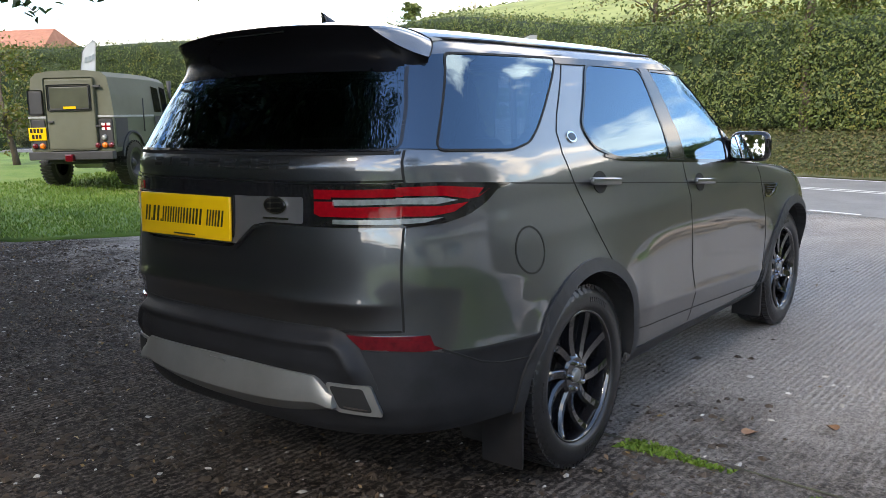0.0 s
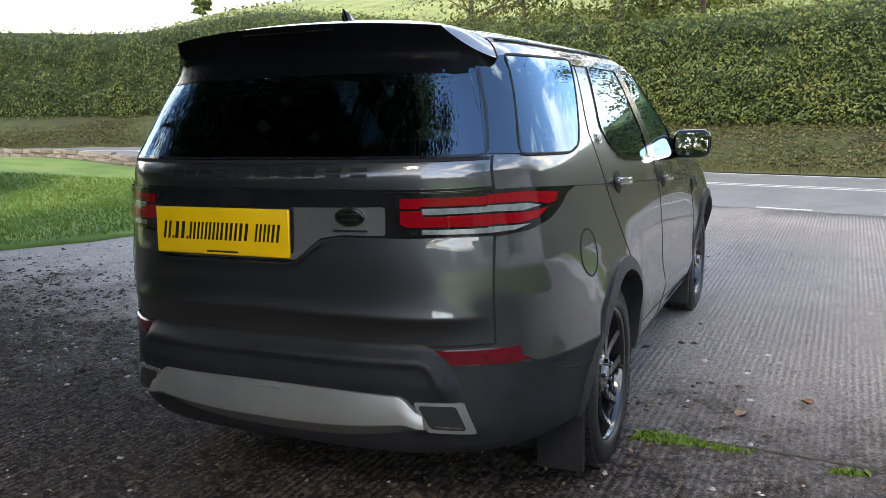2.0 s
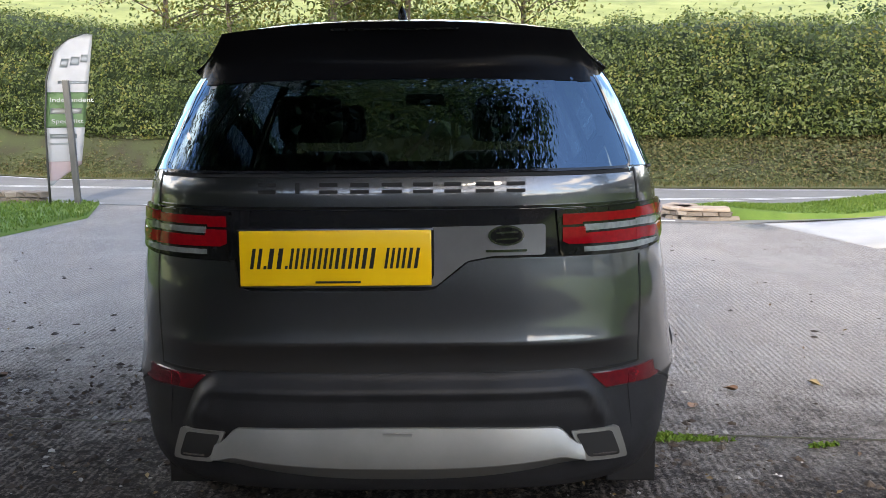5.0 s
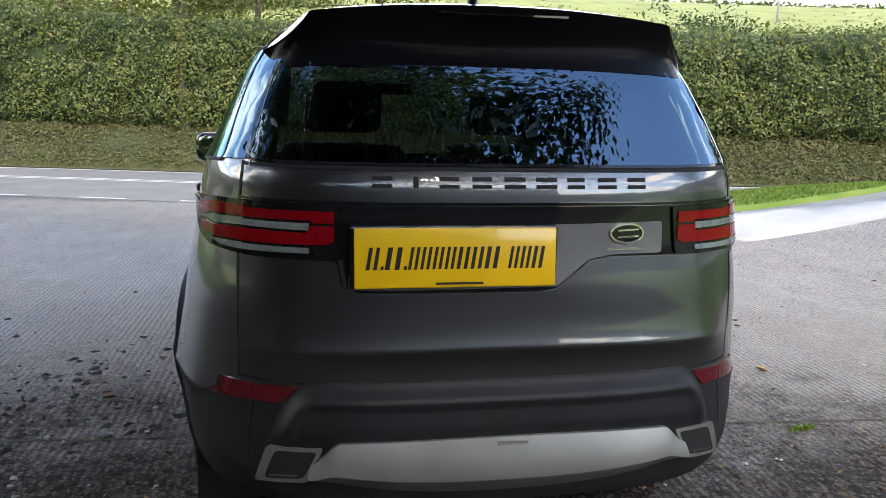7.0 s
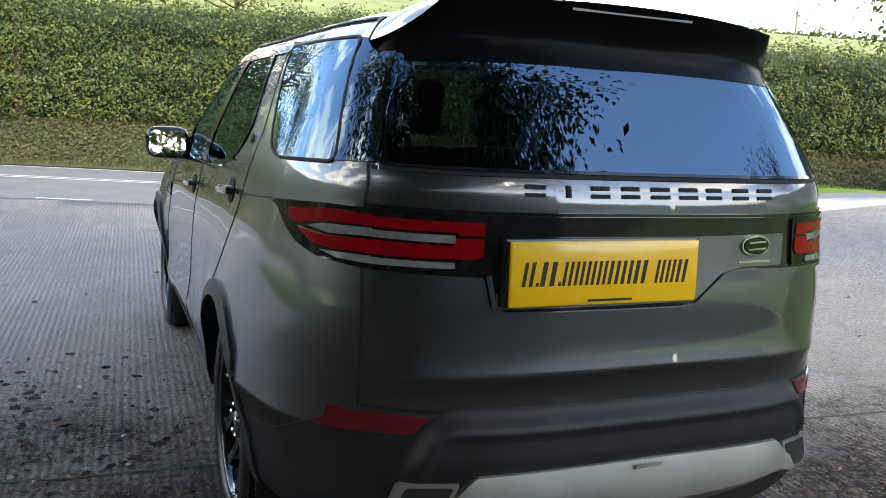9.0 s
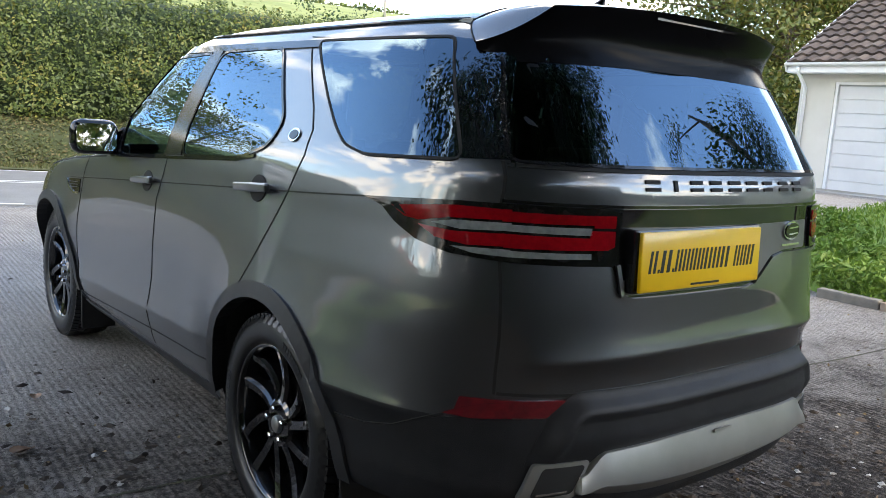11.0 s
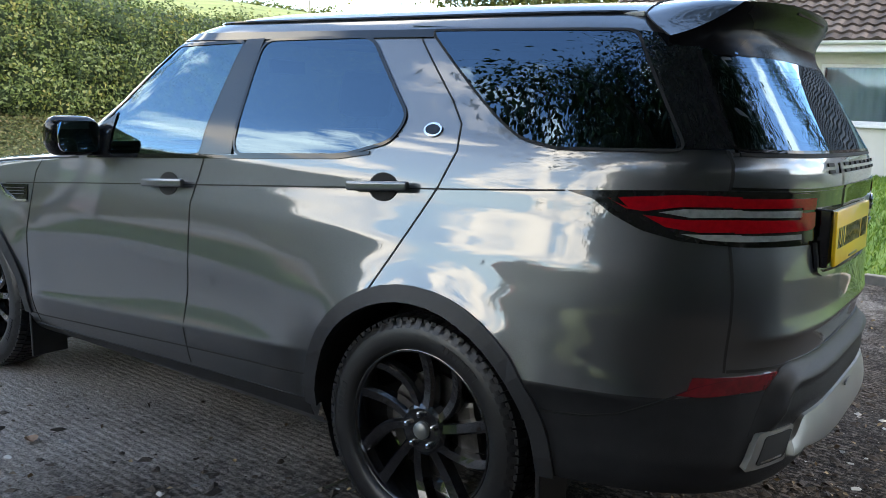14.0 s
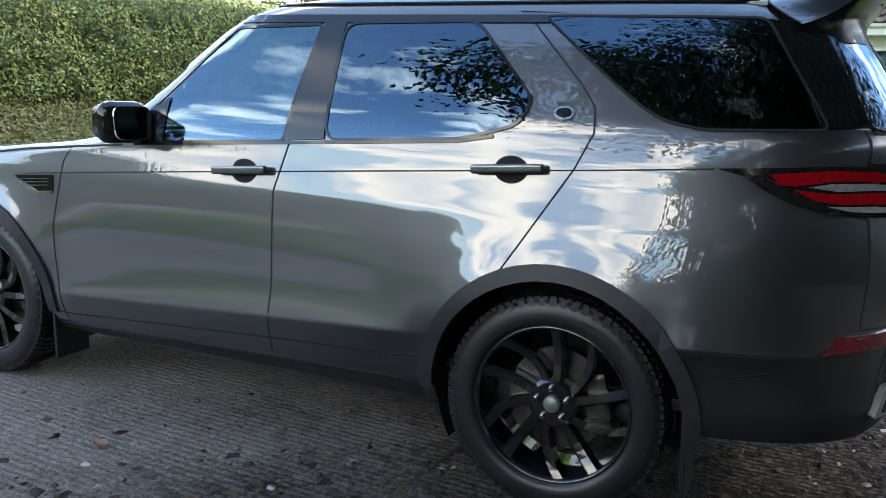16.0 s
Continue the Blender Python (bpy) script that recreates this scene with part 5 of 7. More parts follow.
patch("bumper_panel", PANEL, lambda a, b, off: on_rear(a, b, off + ledge(a, b)), 0.004, BLACK_PLASTIC, car, 0.0125, 0.01, "black plastic bumper panel")


def skid():
    bm = bmesh.new()
    rows = []
    nx = 60
    for i in range(nx + 1):
        u = -1 + 2 * i / nx
        a = abs(u)
        x = 0.565 * u
        top = 0.628 - 0.012 * a * a - (0.06 * ss((a - 0.86) / 0.14))
        bot = 0.405 + 0.075 * a ** 2.2
        row = []
        for j, f in enumerate((0, 0.03, 0.07, 0.3, 0.5, 0.57, 0.59, 0.75, 0.9, 1.0)):
            z = top + (bot - top) * f
            xx = x * (1 + 0.02 * f)
            off = 0.033 + 0.016 * math.sin(math.pi * min(1, f / 0.58) * 0.5) - (0.075 * (f - 0.58) / 0.42 if f > 0.58 else 0)
            if f == 0:
                off = 0.012
            p = on_rear(xx, max(z, 0.40), off)
            p.z = z
            row.append(bm.verts.new(p))
        rows.append(row)
    for a, b in zip(rows, rows[1:]):
        for k in range(len(a) - 1):
            bm.faces.new((a[k], a[k + 1], b[k + 1], b[k]))
    edge = [e for e in bm.edges if e.is_boundary]
    g = bmesh.ops.extrude_edge_only(bm, edges=edge)
    for v in g["geom"]:
        if isinstance(v, bmesh.types.BMVert):
            v.co.y += 0.05
    bmesh.ops.recalc_face_normals(bm, faces=bm.faces)
    plate_ob = part("skid_plate", bm, SILVER, car, "silver painted bumper skid plate", True)
    plate_ob.data.set_sharp_from_angle(angle=radians(14))
    return plate_ob


skid()
for sg in (1, -1):
    def mx(poly):
        return [(sg * a, b) for a, b in poly]
    patch("tailpipe_trim", mx(rounded([(0.535, 0.594), (0.688, 0.590), (0.722, 0.486), (0.578, 0.498)], 0.01)), rear_map, 0.024, SILVER, car, 0.04, 0.07, "silver tailpipe surround")
    patch("tailpipe_opening", mx(rounded([(0.550, 0.584), (0.664, 0.580), (0.694, 0.500), (0.588, 0.509)], 0.012)), rear_map, 0.0265, SEAM, car, 0.04, 0.01, "dark square tailpipe opening")
    patch("tailpipe_edge", mx(rounded([(0.602, 0.518), (0.680, 0.511), (0.680, 0.506), (0.604, 0.513)], 0.003)), rear_map, 0.0285, CHROME, car, 0.05, 0.006)
patch("tow_cover", [(-0.04, 0.607), (0.05, 0.607), (0.05, 0.597), (-0.04, 0.597)], rear_map, 0.046, SILVER, car, 0.1, 0.004)


def spoiler():
    """The roof spoiler: the painted roof runs on to its rear edge; below and behind it is a hollow gloss black face."""
    corner, ctrl, low_pt = Vector((0.56, -0.83, 1.832)), Vector((0.625, -0.745, 1.752)), Vector((0.698, -0.668, 1.724))
    NE, NB = 16, 12
    rim, seam, foot = [], [], []
    for i in range(NE + 1):                              # rear edge, from the middle to the corner
        f = i / NE
        rim.append(Vector((0.56 * f, -0.915 + 0.085 * f ** 2.2, 1.857 - 0.025 * f ** 2.2)))
        x = 0.60 * f
        z = 1.88 - 0.03 * f * f - 0.045 * f ** 6
        seam.append(Vector((x, -0.55, z)))
        fx = 0.635 * f
        fz = 1.684 - 0.012 * f * f
        foot.append(Vector((fx, rear_y(fx, fz) - 0.006, fz)))
    for i in range(1, NB + 1):                           # down the flank to the pillar
        f = i / NB
        rim.append((1 - f) ** 2 * corner + 2 * f * (1 - f) * ctrl + f * f * low_pt)
        z = 1.805 - 0.081 * f ** 0.9
        y = -0.55 - 0.112 * f ** 1.1
        seam.append(Vector((max(side_x(y, z) + 0.004, 0.60 + 0.098 * f ** 0.6), y, z)))
        fz = 1.672 + 0.03 * f
        y = rear_y(0.635, 1.672) * (1 - f) - 0.655 * f
        foot.append(Vector((side_x(y, fz) + 0.002, y, fz)))
    top, under = bmesh.new(), bmesh.new()
    for bm, first, second, hump in ((top, seam, rim, Vector((0, 0, 0.012))), (under, rim, foot, Vector((0, 0.035, -0.004)))):
        for sg in (1, -1):
            rows = []
            for k, (p, q) in enumerate(zip(first, second)):
                fade = 1 - ss((k - NE + 2) / (NB * 0.8)) if k > NE - 2 else 1.0
                row = []
                if bm is under:
                    row.append(p)
                    p = p + Vector((0, 0.004, -0.014 * (0.3 + 0.7 * fade)))
                for j in range(9):
                    f = j / 8
                    row.append(p.lerp(q, f) + hump * (math.sin(math.pi * f) * fade))
                rows.append([bm.verts.new((sg * v.x, v.y, v.z)) for v in row])
            for r, w in zip(rows, rows[1:]):
                for k in range(len(r) - 1):
                    bm.faces.new((r[k], r[k + 1], w[k + 1], w[k]))
        bmesh.ops.remove_doubles(bm, verts=bm.verts, dist=0.0004)
        bmesh.ops.recalc_face_normals(bm, faces=bm.faces)
    if sum(f.normal.z for f in top.faces) < 0:
        bmesh.ops.reverse_faces(top, faces=top.faces[:])
    if sum(f.normal.y for f in under.faces) > 0:
        bmesh.ops.reverse_faces(under, faces=under.faces[:])
    part("spoiler", top, PAINT, gate, "", True)
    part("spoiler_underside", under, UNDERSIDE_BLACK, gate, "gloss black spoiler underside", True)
    for sg in (1, -1):
        bm = bmesh.new()
        bm_tube(bm, [Vector((sg * v.x, v.y + 0.001, v.z + 0.001)) for v in seam], 0.0028, 5)
        part("spoiler_seam", bm, SEAM, gate)


spoiler()
strip("brake_light", [(-0.20, 1.835), (0.20, 1.835)], lambda a, b, off: Vector((a, -0.905 + 0.035 * (a / 0.56) ** 2 - off, b)), 0.007, 0.001, LAMP_DARK, gate)
# washer jet cover, roof fin, rear wiper foot
bm = bmesh.new()
rows = []
for t in np.linspace(0, 1, 9):
    y = -0.33 - 0.17 * t
    h = 0.006 + 0.080 * t ** 0.95
    w = 0.036 * (1 - 0.3 * t)
    if t > 0.99:
        h = 0.082
    z0 = 1.872
    rows.append([bm.verts.new((-w, y + 0.02, z0)), bm.verts.new((-w * 0.45, y, z0 + h * 0.8)), bm.verts.new((0, y - 0.012 * t, z0 + h)), bm.verts.new((w * 0.45, y, z0 + h * 0.8)), bm.verts.new((w, y + 0.02, z0))])
for r, w in zip(rows, rows[1:]):
    for k in range(4):
        bm.faces.new((r[k], r[k + 1], w[k + 1], w[k]))
bm.faces.new(rows[-1])
bmesh.ops.recalc_face_normals(bm, faces=bm.faces)
part("roof_fin", bm, GLOSS_BLACK, car, "black shark-fin aerial", True)
# roof gutters
for sg in (1, -1):
    bm = bmesh.new()
    pts = []
    for k in range(25):
        y = -0.52 + 1.95 * k / 24
        p = on_side(y, 1.80, sg, 0.004)
        pts.append(p)
    bm_tube(bm, pts, 0.006, 6)
    part("roof_moulding", bm, GLOSS_BLACK, car)

# windscreen
bm = bmesh.new()
rows = []
for i in range(15):
    z = 1.235 + 0.545 * i / 14
    W, R, F, n, ar, af = prof_at(z)
    wmax = side_x(F - 0.21, z)
    row = []
    for j in range(25):
        x = wmax * (-1 + j / 12)
        u = min(1, abs(x) / W)
        row.append(bm.verts.new((x, F - af + af * (1 - u ** 3.4) ** (1 / 3.4) + 0.002, z)))
    rows.append(row)
for r, w in zip(rows, rows[1:]):
    for k in range(24):
        bm.faces.new((r[k], r[k + 1], w[k + 1], w[k]))
part("windscreen", bm, GLASS_CLEAR, car, "", True)

# cabin
box("cabin_floor", (-0.85, -0.75, 0.43), (0.85, 2.1, 0.47), CABIN_BLACK, car)
bm = bmesh.new()
bm_box(bm, (-0.80, 1.72, 0.75), (0.80, 2.15, 1.16), 0.06, 3)
bm_box(bm, (0.18, 1.62, 1.05), (0.60, 1.9, 1.21), 0.05, 3)
part("dashboard", bm, CABIN_BLACK, car, "", True)
bm = bmesh.new()
revolve(bm, [(0.012 * math.cos(t), 0.185 + 0.014 * math.sin(t)) for t in np.linspace(0, 2 * math.pi, 9)], 32, "z")
bm_box(bm, (-0.17, -0.02, -0.012), (0.17, 0.02, 0.008), 0.006)
bmesh.ops.transform(bm, matrix=pose(0.40, 1.56, 1.12, 62, 0, 0), verts=bm.verts)
part("steering_wheel", bm, LEATHER, car, "", True)
for sx in (-0.40, 0.40):
    for sy, bz in ((0.95, 0.0), (0.05, 0.03)):
        st = empty("seat", Matrix.Translation((sx, sy, 0.5 + bz)), car)
        box("cushion", (-0.25, -0.05, 0.12), (0.25, 0.48, 0.3), LEATHER, st, 0.06, 3, smooth=True)
        box("backrest", (-0.24, -0.10, 0.0), (0.24, 0.07, 0.66), LEATHER, st, 0.07, 3, smooth=True, m=pose(0, -0.02, 0.24, 14, 0, 0))
        box("headrest", (-0.13, -0.05, 0.0), (0.13, 0.06, 0.19), LEATHER, st, 0.05, 3, smooth=True, m=pose(0, -0.20, 0.93, 8, 0, 0))
box("load_cover", (-0.70, -0.80, 1.06), (0.70, -0.30, 1.075), CABIN_BLACK, car, 0.005)
bm = bmesh.new()
bm_box(bm, (-0.62, -0.55, 1.79), (0.62, 1.35, 1.805), 0.004)
part("headlining", bm, HEADLINING, car, "pale cloth headlining")
bm = bmesh.new()
bm_box(bm, (-0.12, -0.01, -0.035), (0.12, 0.02, 0.035), 0.012)
bmesh.ops.transform(bm, matrix=pose(0, 1.62, 1.66), verts=bm.verts)
part("rear_view_mirror", bm, CABIN_BLACK, car)


# ---- wheels ----
def make_wheel():
    w = empty("wheel", None, car)
    R0 = 0.401
    bm = bmesh.new()
    prof = [(-0.115, 0.286), (-0.128, 0.31), (-0.128, 0.34), (-0.118, 0.375), (-0.095, R0 - 0.010), (-0.03, R0 - 0.008), (0.03, R0 - 0.008), (0.095, R0 - 0.010),
            (0.118, 0.375), (0.124, 0.362), (0.128, 0.34), (0.1295, 0.322), (0.127, 0.306), (0.121, 0.293), (0.108, 0.285)]
    revolve(bm, prof, 96)
    for f in bm.faces:
        f.smooth = True
    tyre, bm = bm, bmesh.new()
    for k in range(84):                                  # tread blocks
        a = 2 * math.pi * k / 84
        for h0, h1, d in ((-0.112, -0.078, 0.0), (-0.070, -0.030, 0.5), (-0.024, 0.024, 0.2), (0.030, 0.070, 0.6), (0.078, 0.112, 0.1)):
            s0, s1 = a + d * 0.06, a + d * 0.06 + 0.055
            drop = 0.006 if abs(h0 + h1) > 0.15 else 0
            q = []
            for r in (R0 - 0.014, R0):
                for hh, t in ((h0, s0), (h1, s0 + 0.012), (h1, s1 + 0.012), (h0, s1)):
                    rr = r - (drop if (abs(hh) > 0.1) else 0)
                    q.append(bm.verts.new((hh, rr * math.cos(t), rr * math.sin(t))))
            for f in ((4, 5, 6, 7), (0, 1, 5, 4), (1, 2, 6, 5), (2, 3, 7, 6), (3, 0, 4, 7)):
                bm.faces.new([q[i] for i in f])
    for k in range(60):                                  # shoulder lugs that run down the sidewall
        a = 2 * math.pi * k / 60
        q = [bm.verts.new((hh, r * math.cos(t), r * math.sin(t))) for hh, r in ((0.112, 0.388), (0.1275, 0.362)) for t in (a, a + 0.06)]
        bm.faces.new((q[0], q[1], q[3], q[2]))
    for a0, cnt, r in ((0.6, 9, 0.332), (2.6, 7, 0.332), (4.4, 8, 0.332)):
        for k in range(cnt):                             # raised marks on the sidewall
            t = a0 + 0.055 * k
            q = [bm.verts.new((hh, rr * math.cos(tt), rr * math.sin(tt))) for hh in (0.127, 0.1312) for rr, tt in ((r - 0.011, t), (r + 0.011, t), (r + 0.011, t + 0.035), (r - 0.011, t + 0.035))]
            for f in ((4, 5, 6, 7), (0, 1, 5, 4), (1, 2, 6, 5), (2, 3, 7, 6), (3, 0, 4, 7)):
                bm.faces.new([q[i] for i in f])
    bmesh.ops.recalc_face_normals(bm, faces=bm.faces)
    bmesh.ops.recalc_face_normals(tyre, faces=tyre.faces)
    part("tyre", tyre, RUBBER, w)
    tagged(part("tread", bm, RUBBER, w), "black rubber tread blocks and lugs", kind="stuff")
    bm = bmesh.new()
    revolve(bm, [(0.108, 0.271), (0.115, 0.266), (0.109, 0.259), (0.09, 0.255), (0.04, 0.247), (-0.10, 0.244), (-0.112, 0.266)], 80)
    for f in bm.faces:
        f.smooth = True
    for k in range(5):
        for off, sw in ((0.0, 0.16), (0.42, 0.62)):
            a0 = 2 * math.pi * k / 5 + off
            sec = []
            for i in range(9):
                f = i / 8
                r = 0.052 + 0.205 * f
                a = a0 + 0.10 + sw * 0.75 * f ** 1.25 - 0.1
                hw = (0.020 - 0.003 * f + 0.006 * f * f) if off == 0 else (0.017 + 0.006 * f)
                x = 0.088 - 0.018 * math.sin(math.pi * f) + 0.012 * f
                t = Vector((0, -math.sin(a), math.cos(a)))
                c = Vector((0, r * math.cos(a), r * math.sin(a)))
                sec.append([bm.verts.new(c + Vector((x - 0.012, 0, 0)) - t * hw), bm.verts.new(c + Vector((x, 0, 0)) - t * hw * 0.55), bm.verts.new(c + Vector((x - 0.005, 0, 0)) + t * hw * 0.8),
                            bm.verts.new(c + Vector((x - 0.05, 0, 0)) + t * hw), bm.verts.new(c + Vector((x - 0.05, 0, 0)) - t * hw)])
            for u, v in zip(sec, sec[1:]):
                for i in range(5):
                    bm.faces.new((u[i], u[(i + 1) % 5], v[(i + 1) % 5], v[i]))
    revolve(bm, [(0.03, 0.085), (0.075, 0.085), (0.086, 0.072), (0.086, 0.034), (0.078, 0.0)], 40)
    bmesh.ops.recalc_face_normals(bm, faces=bm.faces)
    part("rim", bm, RIM_BLACK, w, "gloss black twisted-spoke alloy rim")
    bm = bmesh.new()
    revolve(bm, [(0.084, 0.031), (0.096, 0.030), (0.100, 0.024), (0.102, 0.0)], 28)
    part("centre_cap", bm, SILVER, w, "silver wheel centre cap", True)
    for k in range(5):
        a = 2 * math.pi * (k + 0.15) / 5
        bm = bmesh.new()
        revolve(bm, [(0.080, 0.0115), (0.104, 0.0105), (0.108, 0.006), (0.108, 0.0)], 6)
        bmesh.ops.transform(bm, matrix=Matrix.Translation((0, 0.058 * math.cos(a), 0.058 * math.sin(a))), verts=bm.verts)
        part("wheel_nut", bm, CHROME, w)
    bm = bmesh.new()
    revolve(bm, [(0.012, 0.0), (0.012, 0.175), (-0.015, 0.175), (-0.015, 0.0)], 48)
    part("brake_disc", bm, BRAKE, w)
    bm = bmesh.new()
    bm_box(bm, (-0.04, 0.10, -0.09), (0.035, 0.19, 0.09), 0.02, 2)
    part("brake_caliper", bm, BRAKE, w)
    for ob in w.children:                                # the alloy fills most of the tyre
        if ob.name.split(".")[0] in ("rim", "brake_disc"):
            for v in ob.data.vertices:
                v.co.y *= 1.065
                v.co.z *= 1.065
    return w


first = make_wheel()
first.matrix_basis = pose(0.845, 0, 0.398, 20, 0, 0)
copy_thing(first, pose(0.845, 2.923, 0.398, 47, 0, 0))
copy_thing(first, pose(-0.845, 0, 0.398, 12, 0, 180))
copy_thing(first, pose(-0.845, 2.923, 0.398, 70, 0, 180))


# ---- big trees and shrubs ----
# the broad-leaved evergreen that overhangs the yard from the south-west
over = tree((-5.6, -7.6), 9.5, 4.6, 0.34, 95000, 0.14, TREE_LEAF, "large dark evergreen tree overhanging the yard", 21, bare=0.42, clumps=60, lean=(2.4, 2.8))
rng = np.random.default_rng(5)
bough = bmesh.new()
BOUGHS = [[(0.4, 0.6, 3.4), (1.0, 4.2, 4.6), (1.6, 6.4, 3.8), (1.65, 7.7, 2.78)], [(0.5, 0.8, 4.2), (3.0, 3.6, 5.6), (5.6, 4.6, 5.6)], [(0.5, 0.8, 4.0), (1.6, 5.0, 5.0), (2.9, 8.6, 4.4)]]
tips = []
for line in BOUGHS:
    bm_tube(bough, line, [0.09, 0.06, 0.035, 0.012][:len(line)] if len(line) == 4 else [0.09, 0.05, 0.015], 6)
    for a, b in zip(line, line[1:]):
        for f in np.linspace(0.2, 1, 6):
            tips.append(tuple(Vector(a).lerp(Vector(b), f)))
part("bough", bough, BARK, over, "", True)
tips = np.array(tips)
pts = tips[rng.integers(0, len(tips), 4200)] + rng.normal(size=(4200, 3)) * (0.45, 0.5, 0.24)
pts = pts[pts[:, 2] > 2.55]
leaves("bough_leaves", pts, 0.12, TREE_LEAF, over, up=0.4, seed=31, droop=0.6)
# its heavy limbs over the west of the yard
limb = bmesh.new()
HEAVY_BOUGHS = [[(0.3, 0.5, 4.6), (0.2, 3.4, 6.2), (0.3, 6.6, 6.8), (0.9, 10.0, 6.3)], [(0.2, 0.5, 5.0), (-1.6, 3.2, 6.6), (-1.4, 6.6, 7.6), (-0.6, 9.0, 7.4)],
         [(0.4, 0.6, 4.4), (2.4, 2.2, 6.2), (4.8, 3.6, 7.0), (7.0, 4.5, 6.7)], [(0.3, 0.6, 5.0), (2.6, 0.8, 7.2), (5.0, 1.4, 8.0), (7.4, 2.4, 7.9)],
         [(0.5, 0.8, 4.6), (2.2, 3.0, 5.7), (3.6, 4.7, 5.9), (4.5, 5.6, 5.6)], [(1.0, 0.2, 5.5), (3.2, -0.5, 7.5), (5.6, -0.2, 8.6), (7.4, 0.8, 8.7)],
         [(0.3, 0.4, 4.2), (2.2, 0.6, 5.2), (4.2, 1.8, 5.8), (6.2, 3.0, 5.8)],
         [(-0.3, 0.4, 3.6), (-2.2, 2.2, 4.6), (-3.4, 3.8, 4.4)], [(0.4, 0.5, 5.2), (1.4, 3.4, 6.9), (2.0, 5.6, 7.0)]]
seeds = []
for line in HEAVY_BOUGHS:
    bm_tube(limb, line, [0.11, 0.08, 0.05, 0.02][:len(line)], 6)
    for a, b in zip(line, line[1:]):
        for f in np.linspace(0.1, 1, 6):
            c = Vector(a).lerp(Vector(b), f)
            for _ in range(3):
                e = c + Vector((rng.normal(0, 0.75), rng.normal(0, 0.7), rng.normal(0.1, 0.4)))
                bm_tube(limb, [c, e], [0.02, 0.006], 4)
                seeds.append(tuple(e))
part("limb", limb, BARK, over, "", True)
seeds = np.array(seeds)
pts = seeds[rng.integers(0, len(seeds), 200000)] + rng.normal(size=(200000, 3)) * (0.36, 0.36, 0.24)
pts = pts[pts[:, 2] > 3.2]
leaves("limb_leaves", pts, 0.115, TREE_LEAF, over, up=0.4, seed=35, droop=0.5)
for x, y, h, sd in ((-9.9, -1.5, 5.0, 37), (-10.4, -7.6, 6.0, 38)):
    tree((x, y), h, 1.7, 0.12, 22000, 0.12, TREE_LEAF, "tall dark evergreen shrub beside the yard", sd, bare=0.05, clumps=56, name="shrub")
tree((-9.4, -4.6), 5.4, 2.0, 0.12, 26000, 0.12, TREE_LEAF, "broad dark evergreen shrub at the yard edge", 36, bare=0.06, clumps=46, name="shrub")
sprig = bmesh.new()
bm_tube(sprig, [(1.65, 7.5, 2.9), (2.2, 7.3, 2.72), (2.55, 7.2, 2.5), (2.6, 7.4, 2.34)], [0.014, 0.010, 0.006, 0.003], 5)
part("sprig", sprig, BARK, over, "", True)
tw = np.array([(2.55, 7.2, 2.5), (2.6, 7.25, 2.44), (2.6, 7.35, 2.38), (2.6, 7.42, 2.34), (2.58, 7.15, 2.46)])
ovate_leaves("sprig_leaves", tw[rng.integers(0, 5, 34)] + rng.normal(size=(34, 3)) * (0.07, 0.08, 0.035), 0.075, TREE_LEAF, over, 33)
tree((8.2, -3.1), 8.6, 1.5, 0.13, 9000, 0.075, TREE_LEAF, "small open-crowned tree on the front lawn", 22, bare=0.45, clumps=30)
tree((-15, -12), 8.0, 3.6, 0.25, 12000, 0.15, TREE_LEAF, "broad dark tree beyond the yard", 23, bare=0.2, clumps=30)
tree((0.5, -24), 8.0, 3.8, 0.25, 10000, 0.16, AUTUMN_LEAF, "mixed green tree beyond the yard", 24, bare=0.2, clumps=30)

# trees standing in and behind the roadside hedge
for k, (x, y, h, sp, tr, n_, sd, br) in enumerate(((-2.85, 18.42, 10.5, 3.0, 0.17, 5200, 41, 0.42), (-8.6, 22.4, 9.0, 2.6, 0.14, 4200, 42, 0.4), (-1.2, 20.4, 8.5, 2.4, 0.13, 4200, 43, 0.4),
                                                (1.9, 19.6, 8.0, 2.2, 0.11, 3600, 44, 0.42), (-6.3, 20.8, 8.0, 2.2, 0.10, 4600, 45, 0.36), (-2.6, 21.6, 7.5, 2.0, 0.09, 4200, 46, 0.36))):
    grown = tree((x, y), h, sp, tr, n_, 0.13, AUTUMN_LEAF, "thin-stemmed hedgerow tree with yellowing leaves" if k else "ivy-trunked hedgerow tree with yellowing leaves", sd, bare=br, clumps=26)
    if k == 0:
        ivy_rng = np.random.default_rng(77)
        turn, up = ivy_rng.uniform(0, 6.28, 2600), ivy_rng.uniform(0.4, 4.2, 2600)
        ivy_r = 0.20 + np.abs(ivy_rng.normal(0, 0.11, 2600)) * (1.2 - 0.2 * up)
        leaves("ivy", np.stack([ivy_r * np.cos(turn), ivy_r * np.sin(turn), up], 1), 0.085, HEDGE_LEAF, grown, up=0.2, seed=78)
tree((15.5, 27), 4.6, 1.8, 0.12, 3600, 0.16, TREE_LEAF, "small dark conical bush in the field", 47, bare=0.12, clumps=26, name="bush")
tree((27, 25), 4.4, 2.2, 0.1, 3000, 0.16, AUTUMN_LEAF, "brownish thorn bush in the field", 48, bare=0.15, clumps=26, name="bush")
tree((24.5, 13.5), 9.5, 3.6, 0.3, 15000, 0.2, AUTUMN_LEAF, "leafy yellow-green tree behind the bungalow", 49, bare=0.2, clumps=34)
